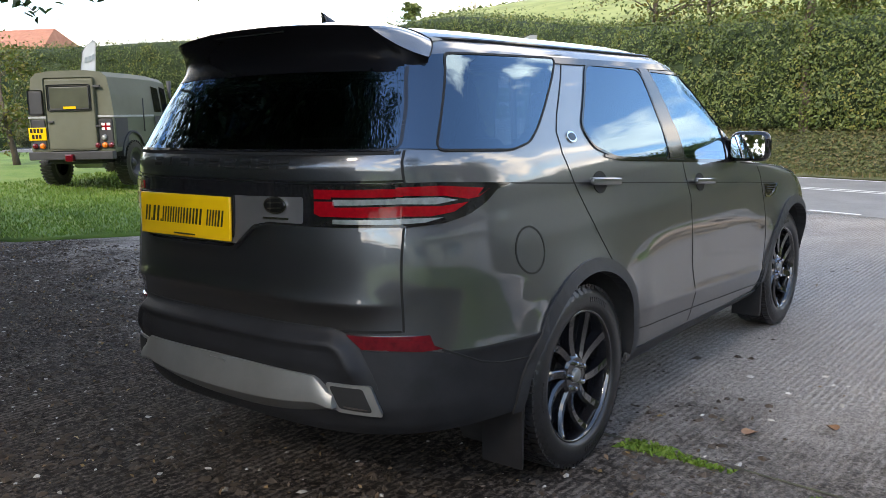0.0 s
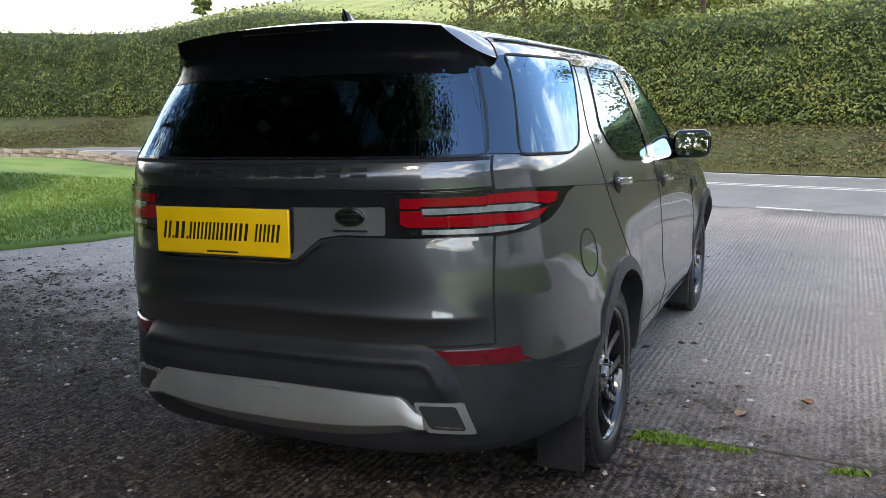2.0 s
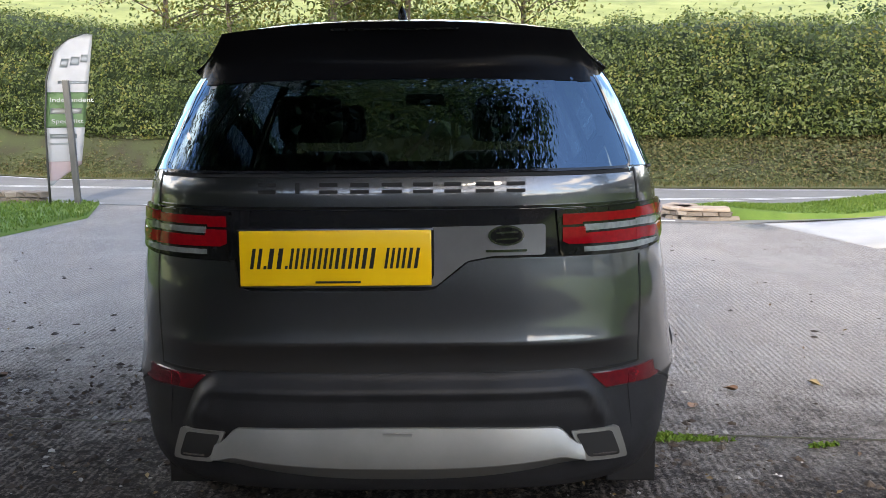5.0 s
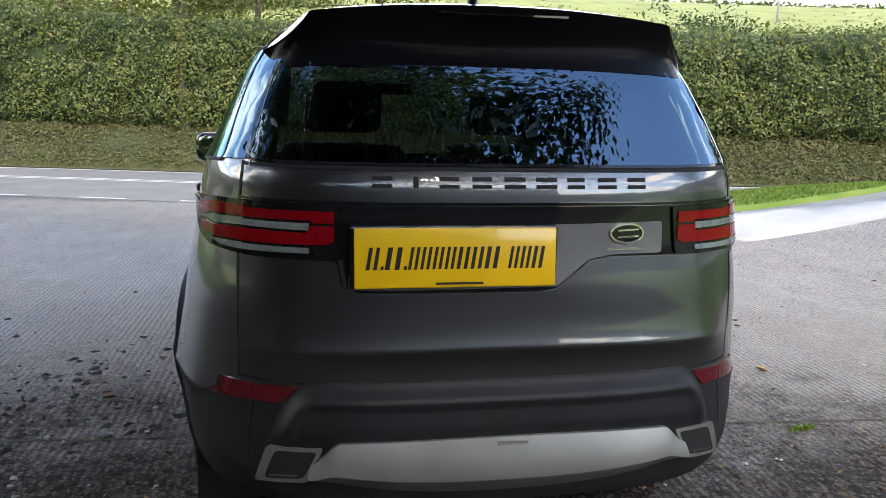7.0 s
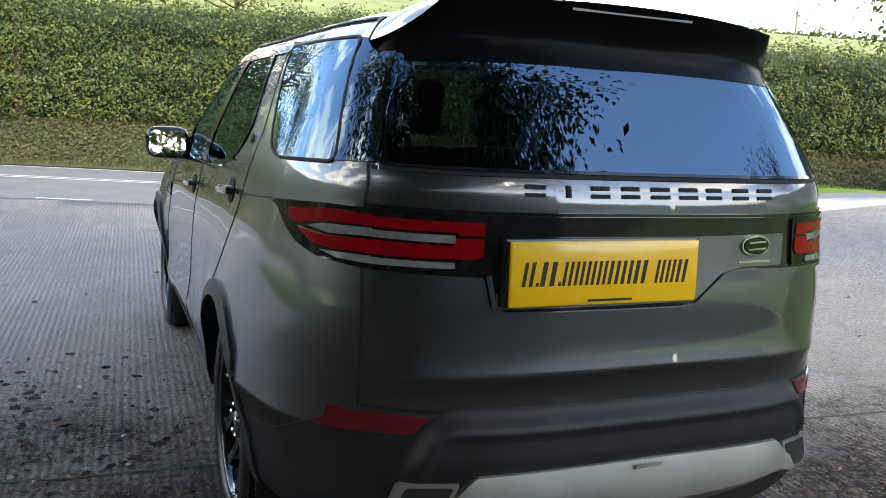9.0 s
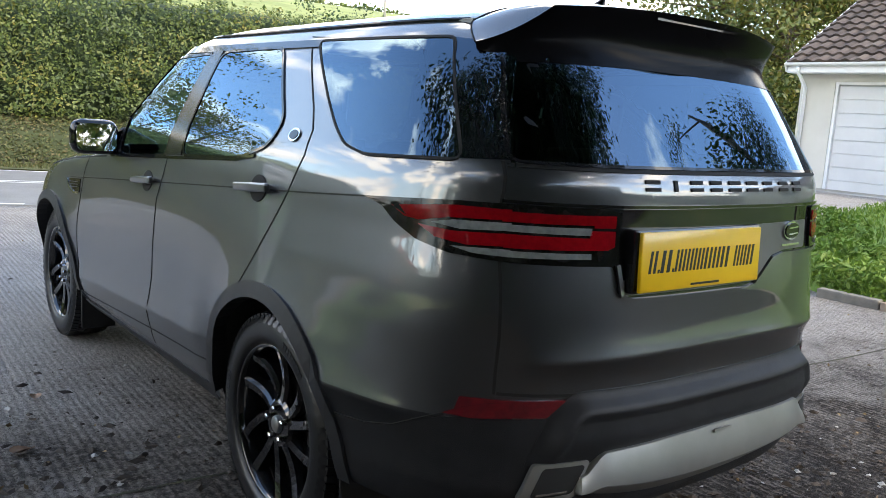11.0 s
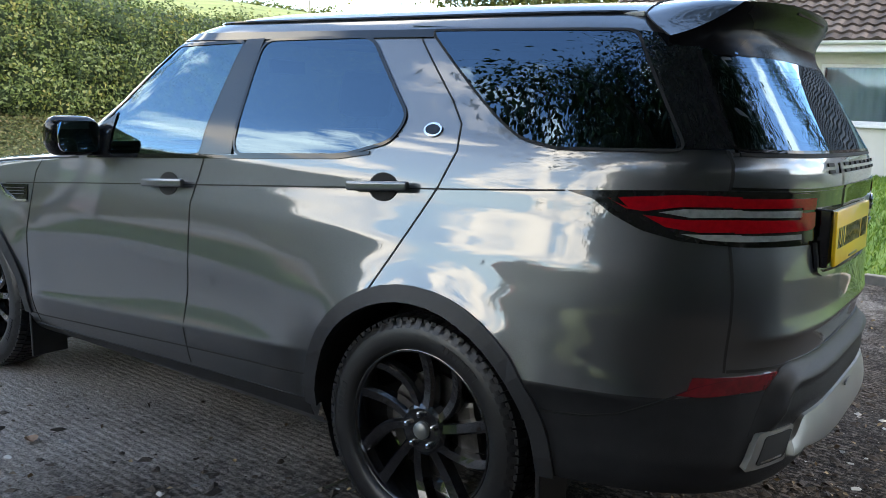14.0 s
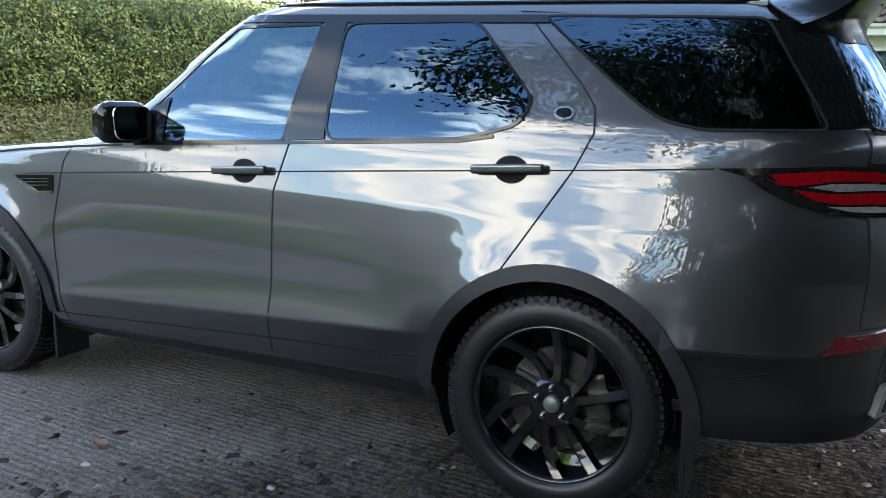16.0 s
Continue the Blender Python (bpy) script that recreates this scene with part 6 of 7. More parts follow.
tree((21.0, 11.2), 8.5, 2.8, 0.2, 14000, 0.17, AUTUMN_LEAF, "leafy yellow-green tree beside the bungalow", 50, bare=0.15, clumps=30)
tree((-17.6, 6.3), 3.4, 1.1, 0.08, 2600, 0.10, AUTUMN_LEAF, "slender young tree with yellow leaves on the lawn", 51, bare=0.3, clumps=18)


def far_hedge(name, pts, h, w, n_leaf, label, seed, size=0.5):
    """A hedgerow on the hill: a rough dark body with leaf clumps over it."""
    rng = np.random.default_rng(seed)
    line = [Vector((x, y)) for x, y in pts]
    out = []
    for _ in range(n_leaf):
        k = rng.integers(0, len(line) - 1)
        p = line[k].lerp(line[k + 1], rng.random())
        x, y = p.x + rng.normal(0, w * 0.4), p.y + rng.normal(0, w * 0.4)
        out.append((x, y, height(x, y) + abs(rng.normal(0.45, 0.3)) * h * (0.8 + 0.7 * noise.noise(Vector((x * 0.2, y * 0.2, 1))))))
    tagged(leaves(name, out, size, HEDGE_LEAF, None, up=0.5, seed=seed), label, "hedgerow", kind="stuff")


def polar(az, r):
    return r * math.sin(radians(az)), -3 + r * math.cos(radians(az))


far_hedge("far_hedgerow", [polar(a, 124) for a in range(-37, 62, 3)], 1.3, 1.6, 14000, "dark hedgerow along the crest of the hill", 61, 0.55)
far_hedge("far_hedgerow", [polar(-30 + 3 * k, 52 + 2.4 * k) for k in range(12)], 1.7, 1.6, 3500, "hedgerow crossing the hillside field", 62, 0.5)
far_hedge("far_hedgerow", [polar(14 + 3 * k, 70 - 1.2 * k) for k in range(15)], 1.7, 1.6, 3500, "hedgerow crossing the hillside field", 63, 0.5)
for az, r, h in ((-29, 122, 6.0), (8.0, 122, 6.5), (32.0, 84, 8.0), (-34.5, 120, 5.5), (44, 110, 7.0)):
    x, y = polar(az, r)
    pole = empty("utility_pole", Matrix.Translation((x, y, height(x, y) - 0.3)))
    tube("mast", [(0, 0, 0), (0, 0, h)], [0.14, 0.1], mat("pole_wood", [(0.3, 0.28, 0.25), (0.38, 0.36, 0.33)], 0.9), pole)
    box("crossbar", (-0.7, -0.06, h - 0.5), (0.7, 0.06, h - 0.38), bpy.data.materials["pole_wood"], pole, 0.02)
    tagged(pole, "wooden utility pole standing in the far field", "pole", "poles on the hill")
x, y = polar(-38.8, 118)
tree((x, y), 3.2, 1.2, 0.25, 1800, 0.4, HEDGE_LEAF, "round lone tree on the skyline", 64, bare=0.15, clumps=26)

# hedges that close the place to the west, south and east
rng = np.random.default_rng(71)
for line, n_, h, label in (([(-30, 12), (-31, 0), (-27, -12), (-19, -22)], 9000, 3.4, "tall mixed hedge west of the lawn"),
                           ([(-19, -24), (-6, -30), (8, -31), (20, -27)], 9000, 3.6, "tall mixed hedge south of the yard"),
                           # this one is an added, unseen screen that gives the tailgate something dark to reflect
                           ([(-17, -7.5), (-9, -10.5), (-2, -11.5), (3.6, -11.2)], 12000, 4.2, "added dark evergreen hedge, unseen, that darkens reflections in the tailgate"),
                           ([(20, -26), (26, -16), (27, -14)], 4000, 3.2, "tall mixed hedge beside the garden")):
    body = bmesh.new()
    P = [Vector((x, y)) for x, y in line]
    fine = [a.lerp(b, i / 12) for a, b in zip(P, P[1:]) for i in range(12)] + [P[-1]]
    rows = []
    for i, p in enumerate(fine):
        d = (fine[min(i + 1, len(fine) - 1)] - fine[max(i - 1, 0)]).normalized()
        q = Vector((-d.y, d.x))
        g = height(p.x, p.y)
        w = 0.7 + 0.2 * noise.noise(Vector((p.x, p.y, 0)))
        hh = h * (0.92 + 0.1 * noise.noise(Vector((p.x * 0.6, p.y * 0.6, 3))))
        rows.append([body.verts.new((p.x - q.x * w, p.y - q.y * w, g - 0.1)), body.verts.new((p.x - q.x * w * 0.8, p.y - q.y * w * 0.8, g + hh * 0.95)),
                     body.verts.new((p.x + q.x * w * 0.8, p.y + q.y * w * 0.8, g + hh * 0.95)), body.verts.new((p.x + q.x * w, p.y + q.y * w, g - 0.1))])
    for a, b in zip(rows, rows[1:]):
        for k in range(3):
            body.faces.new((a[k], a[k + 1], b[k + 1], b[k]))
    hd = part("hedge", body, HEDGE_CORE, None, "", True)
    pts = []
    for _ in range(n_):
        k = rng.integers(0, len(fine) - 1)
        p = fine[k].lerp(fine[k + 1], rng.random())
        sd = rng.choice((-1, 1))
        d = (fine[k + 1] - fine[k]).normalized()
        w = 0.85 + rng.normal(0, 0.1)
        z = rng.uniform(0, h * 1.05)
        if rng.random() < 0.25:
            w, z = rng.uniform(-0.7, 0.7), h * 1.0 + rng.normal(0, 0.12)
        x, y = p.x - d.y * w * sd, p.y + d.x * w * sd
        pts.append((x, y, z + height(x, y)))
    leaves("leaf_mass", pts, 0.2, HEDGE_LEAF, hd, up=0.3, seed=72)
    tagged(hd, label, "hedge")

# ---- bungalow with garage ----
GZ = height(12.6, 3) - 0.05
house = empty("bungalow", Matrix.Translation((12.6, 0, GZ)))
tagged(house, "white rendered bungalow with garage and brown tiled roof", "house")
Y0, Y1, DEEP, TOP = -9.0, 5.85, 7.4, 2.15
GAR = (3.25, 5.2, 0.0, 2.02)
WINS = [(-1.62, 1.6, 0.97, 1.98), (-6.8, -4.6, 1.0, 1.98)]


def pierced_wall(name, y0, y1, z0, z1, holes, x0, x1, parent):
    """A wall along y with real openings, as one mesh of butted blocks."""
    bm = bmesh.new()
    ys = sorted({y0, y1, *(h[0] for h in holes), *(h[1] for h in holes)})
    zs = sorted({z0, z1, *(h[2] for h in holes), *(h[3] for h in holes)})
    for a, b in zip(ys, ys[1:]):
        for c, d in zip(zs, zs[1:]):
            if not any(h[0] <= (a + b) / 2 <= h[1] and h[2] <= (c + d) / 2 <= h[3] for h in holes):
                bm_box(bm, (x0, a, c), (x1, b, d))
    bmesh.ops.remove_doubles(bm, verts=bm.verts, dist=1e-4)
    seen = {}
    for f in bm.faces[:]:
        k = tuple(round(c, 3) for c in f.calc_center_median())
        if k in seen:
            bm.faces.remove(f)
            if seen[k].is_valid:
                bm.faces.remove(seen[k])
        else:
            seen[k] = f
    return part(name, bm, RENDER_WALL, parent)


pierced_wall("front_wall", Y0, Y1, 0.0, TOP + 0.05, [GAR] + WINS, 0.0, 0.25, house)
box("gable_wall", (0.25, Y1 - 0.25, 0.0), (DEEP, Y1, TOP + 0.05), RENDER_WALL, house)
box("back_wall", (DEEP - 0.25, Y0, 0.0), (DEEP, Y1 - 0.25, TOP + 0.05), RENDER_WALL, house)
box("gable_wall", (0.25, Y0, 0.0), (DEEP - 0.25, Y0 + 0.25, TOP + 0.05), RENDER_WALL, house)
box("plinth", (-0.03, Y0, -0.25), (0.0, Y1, 0.10), mat("plinth_grey", [(0.26, 0.25, 0.23), (0.34, 0.33, 0.3)], 0.9, scale=3), house)
# triangular gable, painted
RISE = 2.5
bm = bmesh.new()
for yy in (Y1 - 0.12, Y1):
    [bm.verts.new(c) for c in ((0.0, yy, TOP + 0.05), (DEEP, yy, TOP + 0.05), (DEEP / 2, yy, TOP + RISE - 0.1))]
bm.verts.ensure_lookup_table()
V = bm.verts
bm.faces.new((V[0], V[1], V[2])); bm.faces.new((V[5], V[4], V[3]))
for a, b in ((0, 1), (1, 2), (2, 0)):
    bm.faces.new((V[b], V[a], V[a + 3], V[b + 3]))
part("gable", bm, RENDER_WALL, house)
# garage door of horizontal boards, in a frame
gd = box("garage_door", (0.10, GAR[0] + 0.05, 0.02), (0.12, GAR[1] - 0.05, GAR[3] - 0.05), GARAGE_WHITE, house, label="white panelled up-and-over garage door")
nb = 8
for k in range(nb):
    z0 = 0.03 + (GAR[3] - 0.09) * k / nb
    box("board", (0.075, GAR[0] + 0.055, z0), (0.10, GAR[1] - 0.055, z0 + (GAR[3] - 0.09) / nb - 0.012), GARAGE_WHITE, gd, 0.006)
for lo, hi in (((0.02, GAR[0], 0.0), (0.16, GAR[0] + 0.05, GAR[3])), ((0.02, GAR[1] - 0.05, 0.0), (0.16, GAR[1], GAR[3])), ((0.02, GAR[0] + 0.05, GAR[3] - 0.05), (0.16, GAR[1] - 0.05, GAR[3]))):
    box("door_frame", lo, hi, UPVC, house, 0.004)
# windows with curtains behind
for a, b, c, d in WINS:
    win = empty("window", None, house)
    for lo, hi in (((0.06, a, c), (0.14, b, c + 0.06)), ((0.06, a, d - 0.06), (0.14, b, d)), ((0.06, a, c + 0.06), (0.14, a + 0.06, d - 0.06)), ((0.06, b - 0.06, c + 0.06), (0.14, b, d - 0.06))):
        box("frame", lo, hi, UPVC, win, 0.006)
    nmul = 1
    for k in range(1, nmul + 1):
        ym = a + (b - a) * k / (nmul + 1)
        box("mullion", (0.06, ym - 0.04, c + 0.06), (0.14, ym + 0.04, d - 0.06), UPVC, win, 0.006)
    for k in range(nmul + 1):
        ya, yb = a + (b - a) * k / (nmul + 1) + 0.05, a + (b - a) * (k + 1) / (nmul + 1) - 0.05
        box("pane", (0.10, ya, c + 0.06), (0.106, yb, d - 0.06), WINDOW_GLASS, win)
    box("sill", (-0.06, a - 0.05, c - 0.05), (0.06, b + 0.05, c), UPVC, win, 0.008)
    for ya, yb in ((a + 0.05, a + 0.44 * (b - a)), (b - 0.46 * (b - a), b - 0.05)):
        bm = bmesh.new()
        n_ = 40
        top_, bot_ = [], []
        for k in range(n_ + 1):
            y = ya + (yb - ya) * k / n_
            x = 0.33 + 0.025 * math.sin(k * 1.3) + 0.008 * math.sin(k * 0.5)
            bot_.append(bm.verts.new((x, y, c - 0.05)))
            top_.append(bm.verts.new((x, y, d + 0.05)))
        for k in range(n_):
            bm.faces.new((bot_[k], bot_[k + 1], top_[k + 1], top_[k]))
        part("curtain", bm, CURTAIN, win, "pale blue-grey curtain", True)
box("room", (2.8, Y0 + 0.3, 0.0), (2.9, 3.0, TOP), ROOM_DARK, house)
box("room_ceiling", (0.26, Y0 + 0.26, TOP - 0.02), (DEEP - 0.26, Y1 - 0.26, TOP + 0.03), ROOM_DARK, house)
# fascia, gutter, downpipe
box("fascia", (-0.36, Y0 - 0.1, TOP), (-0.33, Y1 + 0.1, TOP + 0.17), UPVC, house, 0.004)
box("soffit", (-0.33, Y0 - 0.1, TOP), (0.0, Y1 + 0.1, TOP + 0.02), UPVC, house)
bm = bmesh.new()
n_ = 10
gut = [(-0.41 + 0.055 * math.cos(t), TOP + 0.17 + 0.055 * math.sin(t)) for t in np.linspace(math.pi, 2 * math.pi, n_)]
for u, w in ((gut, 0.0), ([(x * 1.0 + (-0.41 - x) * 0.12, z + 0.004) for x, z in gut], 0.0)):
    va = [bm.verts.new((x, Y0 - 0.1, z)) for x, z in u]
    vb = [bm.verts.new((x, Y1 + 0.1, z)) for x, z in u]
    for k in range(n_ - 1):
        bm.faces.new((va[k], va[k + 1], vb[k + 1], vb[k]))
part("gutter", bm, UPVC, house, "white half-round plastic gutter", True)
tube("downpipe", [(-0.40, Y1 - 0.12, TOP + 0.12), (-0.38, Y1 - 0.12, TOP + 0.02), (-0.06, Y1 - 0.12, TOP - 0.25), (-0.06, Y1 - 0.12, 0.1)], 0.034, UPVC, house, 10)
# roof: two slopes and their tiles
SL = math.hypot(DEEP / 2 + 0.42, RISE)
SA = math.atan2(RISE, DEEP / 2 + 0.42)
box("roof_deck", (0, Y0 - 0.12, -0.05), (SL, Y1 + 0.12, 0.0), ROOM_DARK, house, m=pose(-0.42, 0, TOP + 0.16, 0, -math.degrees(SA), 0))
box("roof_deck", (-SL, Y0 - 0.12, -0.05), (0, Y1 + 0.12, 0.0), ROOF_TILE_FAR, house, m=pose(DEEP + 0.42, 0, TOP + 0.16, 0, math.degrees(SA), 0))
box("bargeboard", (0, Y1 + 0.12, -0.17), (SL, Y1 + 0.15, 0.0), UPVC, house, m=pose(-0.42, 0, TOP + 0.16, 0, -math.degrees(SA), 0))
TW, TL = 0.23, 0.26
tile_v, tile_f = [], []
for j, (xx, up) in enumerate(((0.0, 0.0), (0.004, 0.052), (0.006, 0.054), (TL + 0.05, 0.004))):
    for k in range(7):
        t = k / 6
        zz = 0.030 * math.sin(math.pi * min(1, t / 0.62)) - 0.006 if t < 0.62 else -0.006 - 0.012 * math.sin(math.pi * (t - 0.62) / 0.38)
        tile_v.append((xx, t * TW * 1.02, zz + up))
for j in (0, 2):
    for k in range(6):
        a = j * 7 + k
        tile_f.append((a, a + 7, a + 8, a + 1))
tile_me = bpy.data.meshes.new("tile")
tile_me.from_pydata(tile_v, [], tile_f)
tile_me.materials.append(ROOF_TILE)
tile_me.shade_smooth()
roof = empty("roof", pose(-0.44, 0, TOP + 0.165, 0, -math.degrees(SA), 0), house)
rows_, cols_ = int(SL / TL) + 1, int((Y1 - Y0 + 0.2) / TW)
rest_v, rest_f = [], []
count = 0
rt = random.Random(8)
for c in range(cols_):
    y = Y1 + 0.08 - TW * (c + 1)
    for r in range(rows_):
        if r < 11 and count < 300:
            ob = new("tile", tile_me)
            ob.parent = roof
            ob.matrix_basis = pose(r * TL, y, rt.uniform(0, 0.006), 0, rt.uniform(-0.8, 0.8), rt.uniform(-0.6, 0.6))
            count += 1
        else:
            b0 = len(rest_v)
            dz = rt.uniform(0, 0.006)
            rest_v += [(x + r * TL, yy + y, z + dz) for x, yy, z in tile_v]
            rest_f += [tuple(i + b0 for i in f) for f in tile_f]
tagged(raw("tiles", rest_v, rest_f, ROOF_TILE_FAR, roof, "", True), "brown concrete roof tiles", kind="stuff")
bm = bmesh.new()
bm_tube(bm, [(DEEP / 2, y, TOP + RISE + 0.19) for y in np.linspace(Y0 - 0.1, Y1 + 0.1, 40)], 0.11, 10)
part("ridge_tiles", bm, ROOF_TILE_FAR, house)
# edging stones before the lawn
edg = empty("edging", Matrix.Translation((5.28, 0, 0)))
for k in range(16):
    y = -8.0 + 0.58 * k
    z = height(5.28, y)
    box("kerb_stone", (-0.05, y + 0.006, z - 0.1), (0.05, y + 0.574, z + 0.085 + 0.01 * math.sin(k * 2.1)), CAPSTONE if k % 3 else MORTAR, edg, 0.015)
tagged(edg, "low weathered kerb stones edging the front lawn", "kerb", kind="structure")


# ---- low stone walls by the road ----
def stone_mesh(seed):
    bm = bmesh.new()
    bm_box(bm, (-0.5, -0.5, -0.5), (0.5, 0.5, 0.5), 0.12, 1)
    r = random.Random(seed)
    for v in bm.verts:
        v.co += Vector((r.uniform(-0.06, 0.06), r.uniform(-0.06, 0.06), r.uniform(-0.06, 0.06)))
    me = bpy.data.meshes.new("stone")
    bm.to_mesh(me)
    bm.free()
    me.materials.append(STONE)
    return me


STONES = [stone_mesh(k) for k in range(5)]


def stone_wall(line, hgt_, label, courses=3, length=0.3, cap=True, seed=1, limit=290):
    wall = empty("stone_wall")
    r = random.Random(seed)
    P = [Vector(p) for p in line]
    core = bmesh.new()
    n_ = 0
    for a, b in zip(P, P[1:]):
        L = (b - a).length
        d = (b - a) / L
        ang = math.degrees(math.atan2(d.y, d.x))
        za, zb = height(a.x, a.y), height(b.x, b.y)
        k = max(1, round(L / 1.5))
        for i in range(k):
            p = a.lerp(b, (i + 0.5) / k)
            bm_box(core, (-L / k / 2, -0.10, -0.1), (L / k / 2, 0.10, hgt_ - 0.02), m=pose(p.x, p.y, height(p.x, p.y), 0, 0, ang))
        for c in range(courses):
            s = -r.uniform(0, 0.15)
            while s < L - 0.05:
                w = length * r.uniform(0.6, 1.4)
                if n_ < limit:
                    p = a + d * min(max(s + w / 2, 0), L)
                    h = hgt_ / courses
                    ob = new("stone", STONES[r.randrange(5)])
                    ob.parent = wall
                    ob.matrix_basis = pose(p.x, p.y, height(p.x, p.y) + h * (c + 0.5), r.uniform(-3, 3), r.uniform(-4, 4), ang + r.uniform(-3, 3)) @ Matrix.Diagonal((w * 0.95, 0.27 * r.uniform(0.92, 1.08), h * 0.93, 1))
                    n_ += 1
                s += w
    part("mortar_core", core, MORTAR, wall)
    return tagged(wall, label, "stone wall", kind="structure")


stone_wall([road_xy(s, -5.4) for s in (-7.4, -9, -11, -13, -16, -19, -22)], 0.24, "low rough stone wall between lawn and road", 2, 0.30, seed=4)
nose = [(3.60, 9.2), (3.42, 8.98), (3.38, 8.78), (3.50, 8.60), (3.78, 8.50), (4.1, 8.42)]
stone_wall(nose, 0.14, "low curved stone wall at the end of the grass bed", 2, 0.24, seed=6)
for k, (a, b) in enumerate(zip(nose, nose[1:])):
    p, d = (Vector(a) + Vector(b)) / 2, Vector(b) - Vector(a)
    cs = box("capstone", (-d.length / 2 - 0.03, -0.13, 0), (d.length / 2 + 0.03, 0.30, 0.045), CAPSTONE, None, 0.02)
    cs.matrix_basis = pose(p.x, p.y, height(p.x, p.y) + 0.14, 0, 0, math.degrees(math.atan2(d.y, d.x)))
    tagged(cs, "flat brown capstone on the low curved wall", "capstone", "wall capstones")


# ---- feather flags and the post ----
CLOTH = mat("flag_cloth", [(0.595, 0.603, 0.612), (0.68, 0.68, 0.689)], 0.7, scale=3, trans=0.3)
CLOTH_GREEN = mat("flag_green", [(0.17, 0.30, 0.14), (0.22, 0.36, 0.18)], 0.7, scale=3)
CLOTH_GREY = mat("flag_grey_print", [(0.50, 0.54, 0.58)], 0.7)
POLE = mat("black_pole", [(0.02, 0.02, 0.02), (0.04, 0.04, 0.04)], 0.5)


def words(text, size, material, parent, m):
    cu = bpy.data.curves.new("words", "FONT")
    cu.body, cu.size, cu.extrude = text, size, 0.002
    ob = bpy.data.objects.new("words", cu)
    scene.collection.objects.link(ob)
    me = bpy.data.meshes.new_from_object(ob.evaluated_get(bpy.context.evaluated_depsgraph_get()))
    bpy.data.objects.remove(ob)
    me.materials.clear()
    me.materials.append(material)
    out = new("lettering", me)
    out.parent = parent
    out.matrix_basis = m
    return out


def feather_flag(x, y, yaw, label, wide=1.0, tall=1.0):
    fl = empty("feather_flag", pose(x, y, height(x, y), 0, 0, yaw) @ Matrix.Diagonal((wide, 1, tall, 1)))
    H = 3.25
    tube("pole", [(0, 0, -0.1), (0, 0, 0.6), (0.02, 0, 1.6), (0.08, 0, 2.4), (0.22, 0, 2.95), (0.46, 0, 3.2), (0.72, 0, 3.27)], [0.018, 0.016, 0.014, 0.012, 0.010, 0.008, 0.006], POLE, fl, 8)
    left = lambda z: float(np.interp(z, (0, 0.6, 1.6, 2.4, 2.95, 3.2, 3.27), (0, 0, 0.02, 0.08, 0.22, 0.46, 0.72))) + 0.012
    right = lambda z: float(np.interp(z, (0.3, 0.45, 0.8, 3.27), (0.03, 0.06, 0.46, 0.735)))
    def sheet(name, z0, z1, material, off, l=0.0, r=1.0, n_=26):
        bm = bmesh.new()
        rows = []
        for i in range(n_ + 1):
            z = z0 + (z1 - z0) * i / n_
            a, b = left(z), max(right(z), left(z) + 0.005)
            a, b = a + (b - a) * l, a + (b - a) * r
            rows.append([bm.verts.new((a + (b - a) * j / 8, off + 0.02 * math.sin(3 * z + 4 * (a + (b - a) * j / 8)), z)) for j in range(9)])
        for p, q in zip(rows, rows[1:]):
            for j in range(8):
                bm.faces.new((p[j], p[j + 1], q[j + 1], q[j]))
        bmesh.ops.solidify(bm, geom=bm.faces[:], thickness=0.002)
        return part(name, bm, material, fl, "", True)
    ban = sheet("banner", 0.40, 3.24, CLOTH, 0.0)
    sheet("green_panel", 1.50, 2.16, CLOTH_GREEN, -0.006)
    sheet("pink_panel", 0.50, 0.86, mat("flag_pale_pink", [(0.66, 0.54, 0.56)], 0.7), -0.006)
    for z, h, l, r in ((2.62, 0.16, 0.22, 0.42), (2.66, 0.16, 0.48, 0.70), (2.72, 0.14, 0.74, 0.92), (2.32, 0.05, 0.25, 0.95), (1.76, 0.10, 0.10, 0.88), (1.30, 0.08, 0.08, 0.8), (1.18, 0.03, 0.08, 0.8)):
        sheet("print_bar", z, z + h, CLOTH_GREY if z > 2.2 or z < 1.4 else CLOTH, -0.009, l, r, 2)
    words("Independent", 0.115, CLOTH, fl, pose(0.10, -0.032, 1.98, 90, 0, 0))
    words("Specialist", 0.115, CLOTH, fl, pose(0.10, -0.032, 1.58, 90, 0, 0))
    return tagged(fl, label, "feather flag", "feather flags")


feather_flag(-7.0, 11.0, 24, "white and green feather flag with lettering on the lawn", 1.22, 0.925)
feather_flag(-19.95, 9.45, 56, "white feather flag behind the parked army vehicle", 0.72)
post = box("post", (-0.05, -0.05, -0.1), (0.05, 0.05, 2.2), mat("weathered_post", [(0.08, 0.08, 0.075), (0.14, 0.135, 0.125)], 0.85, scale=8, bump=0.4, stretch=(1, 1, 0.2)), None, 0.01)
post.matrix_basis = pose(-6.55, 11.1, height(-6.55, 11.1), 0.5, -1.2, 8)
tagged(post, "weathered dark timber post at the lawn corner", "post")

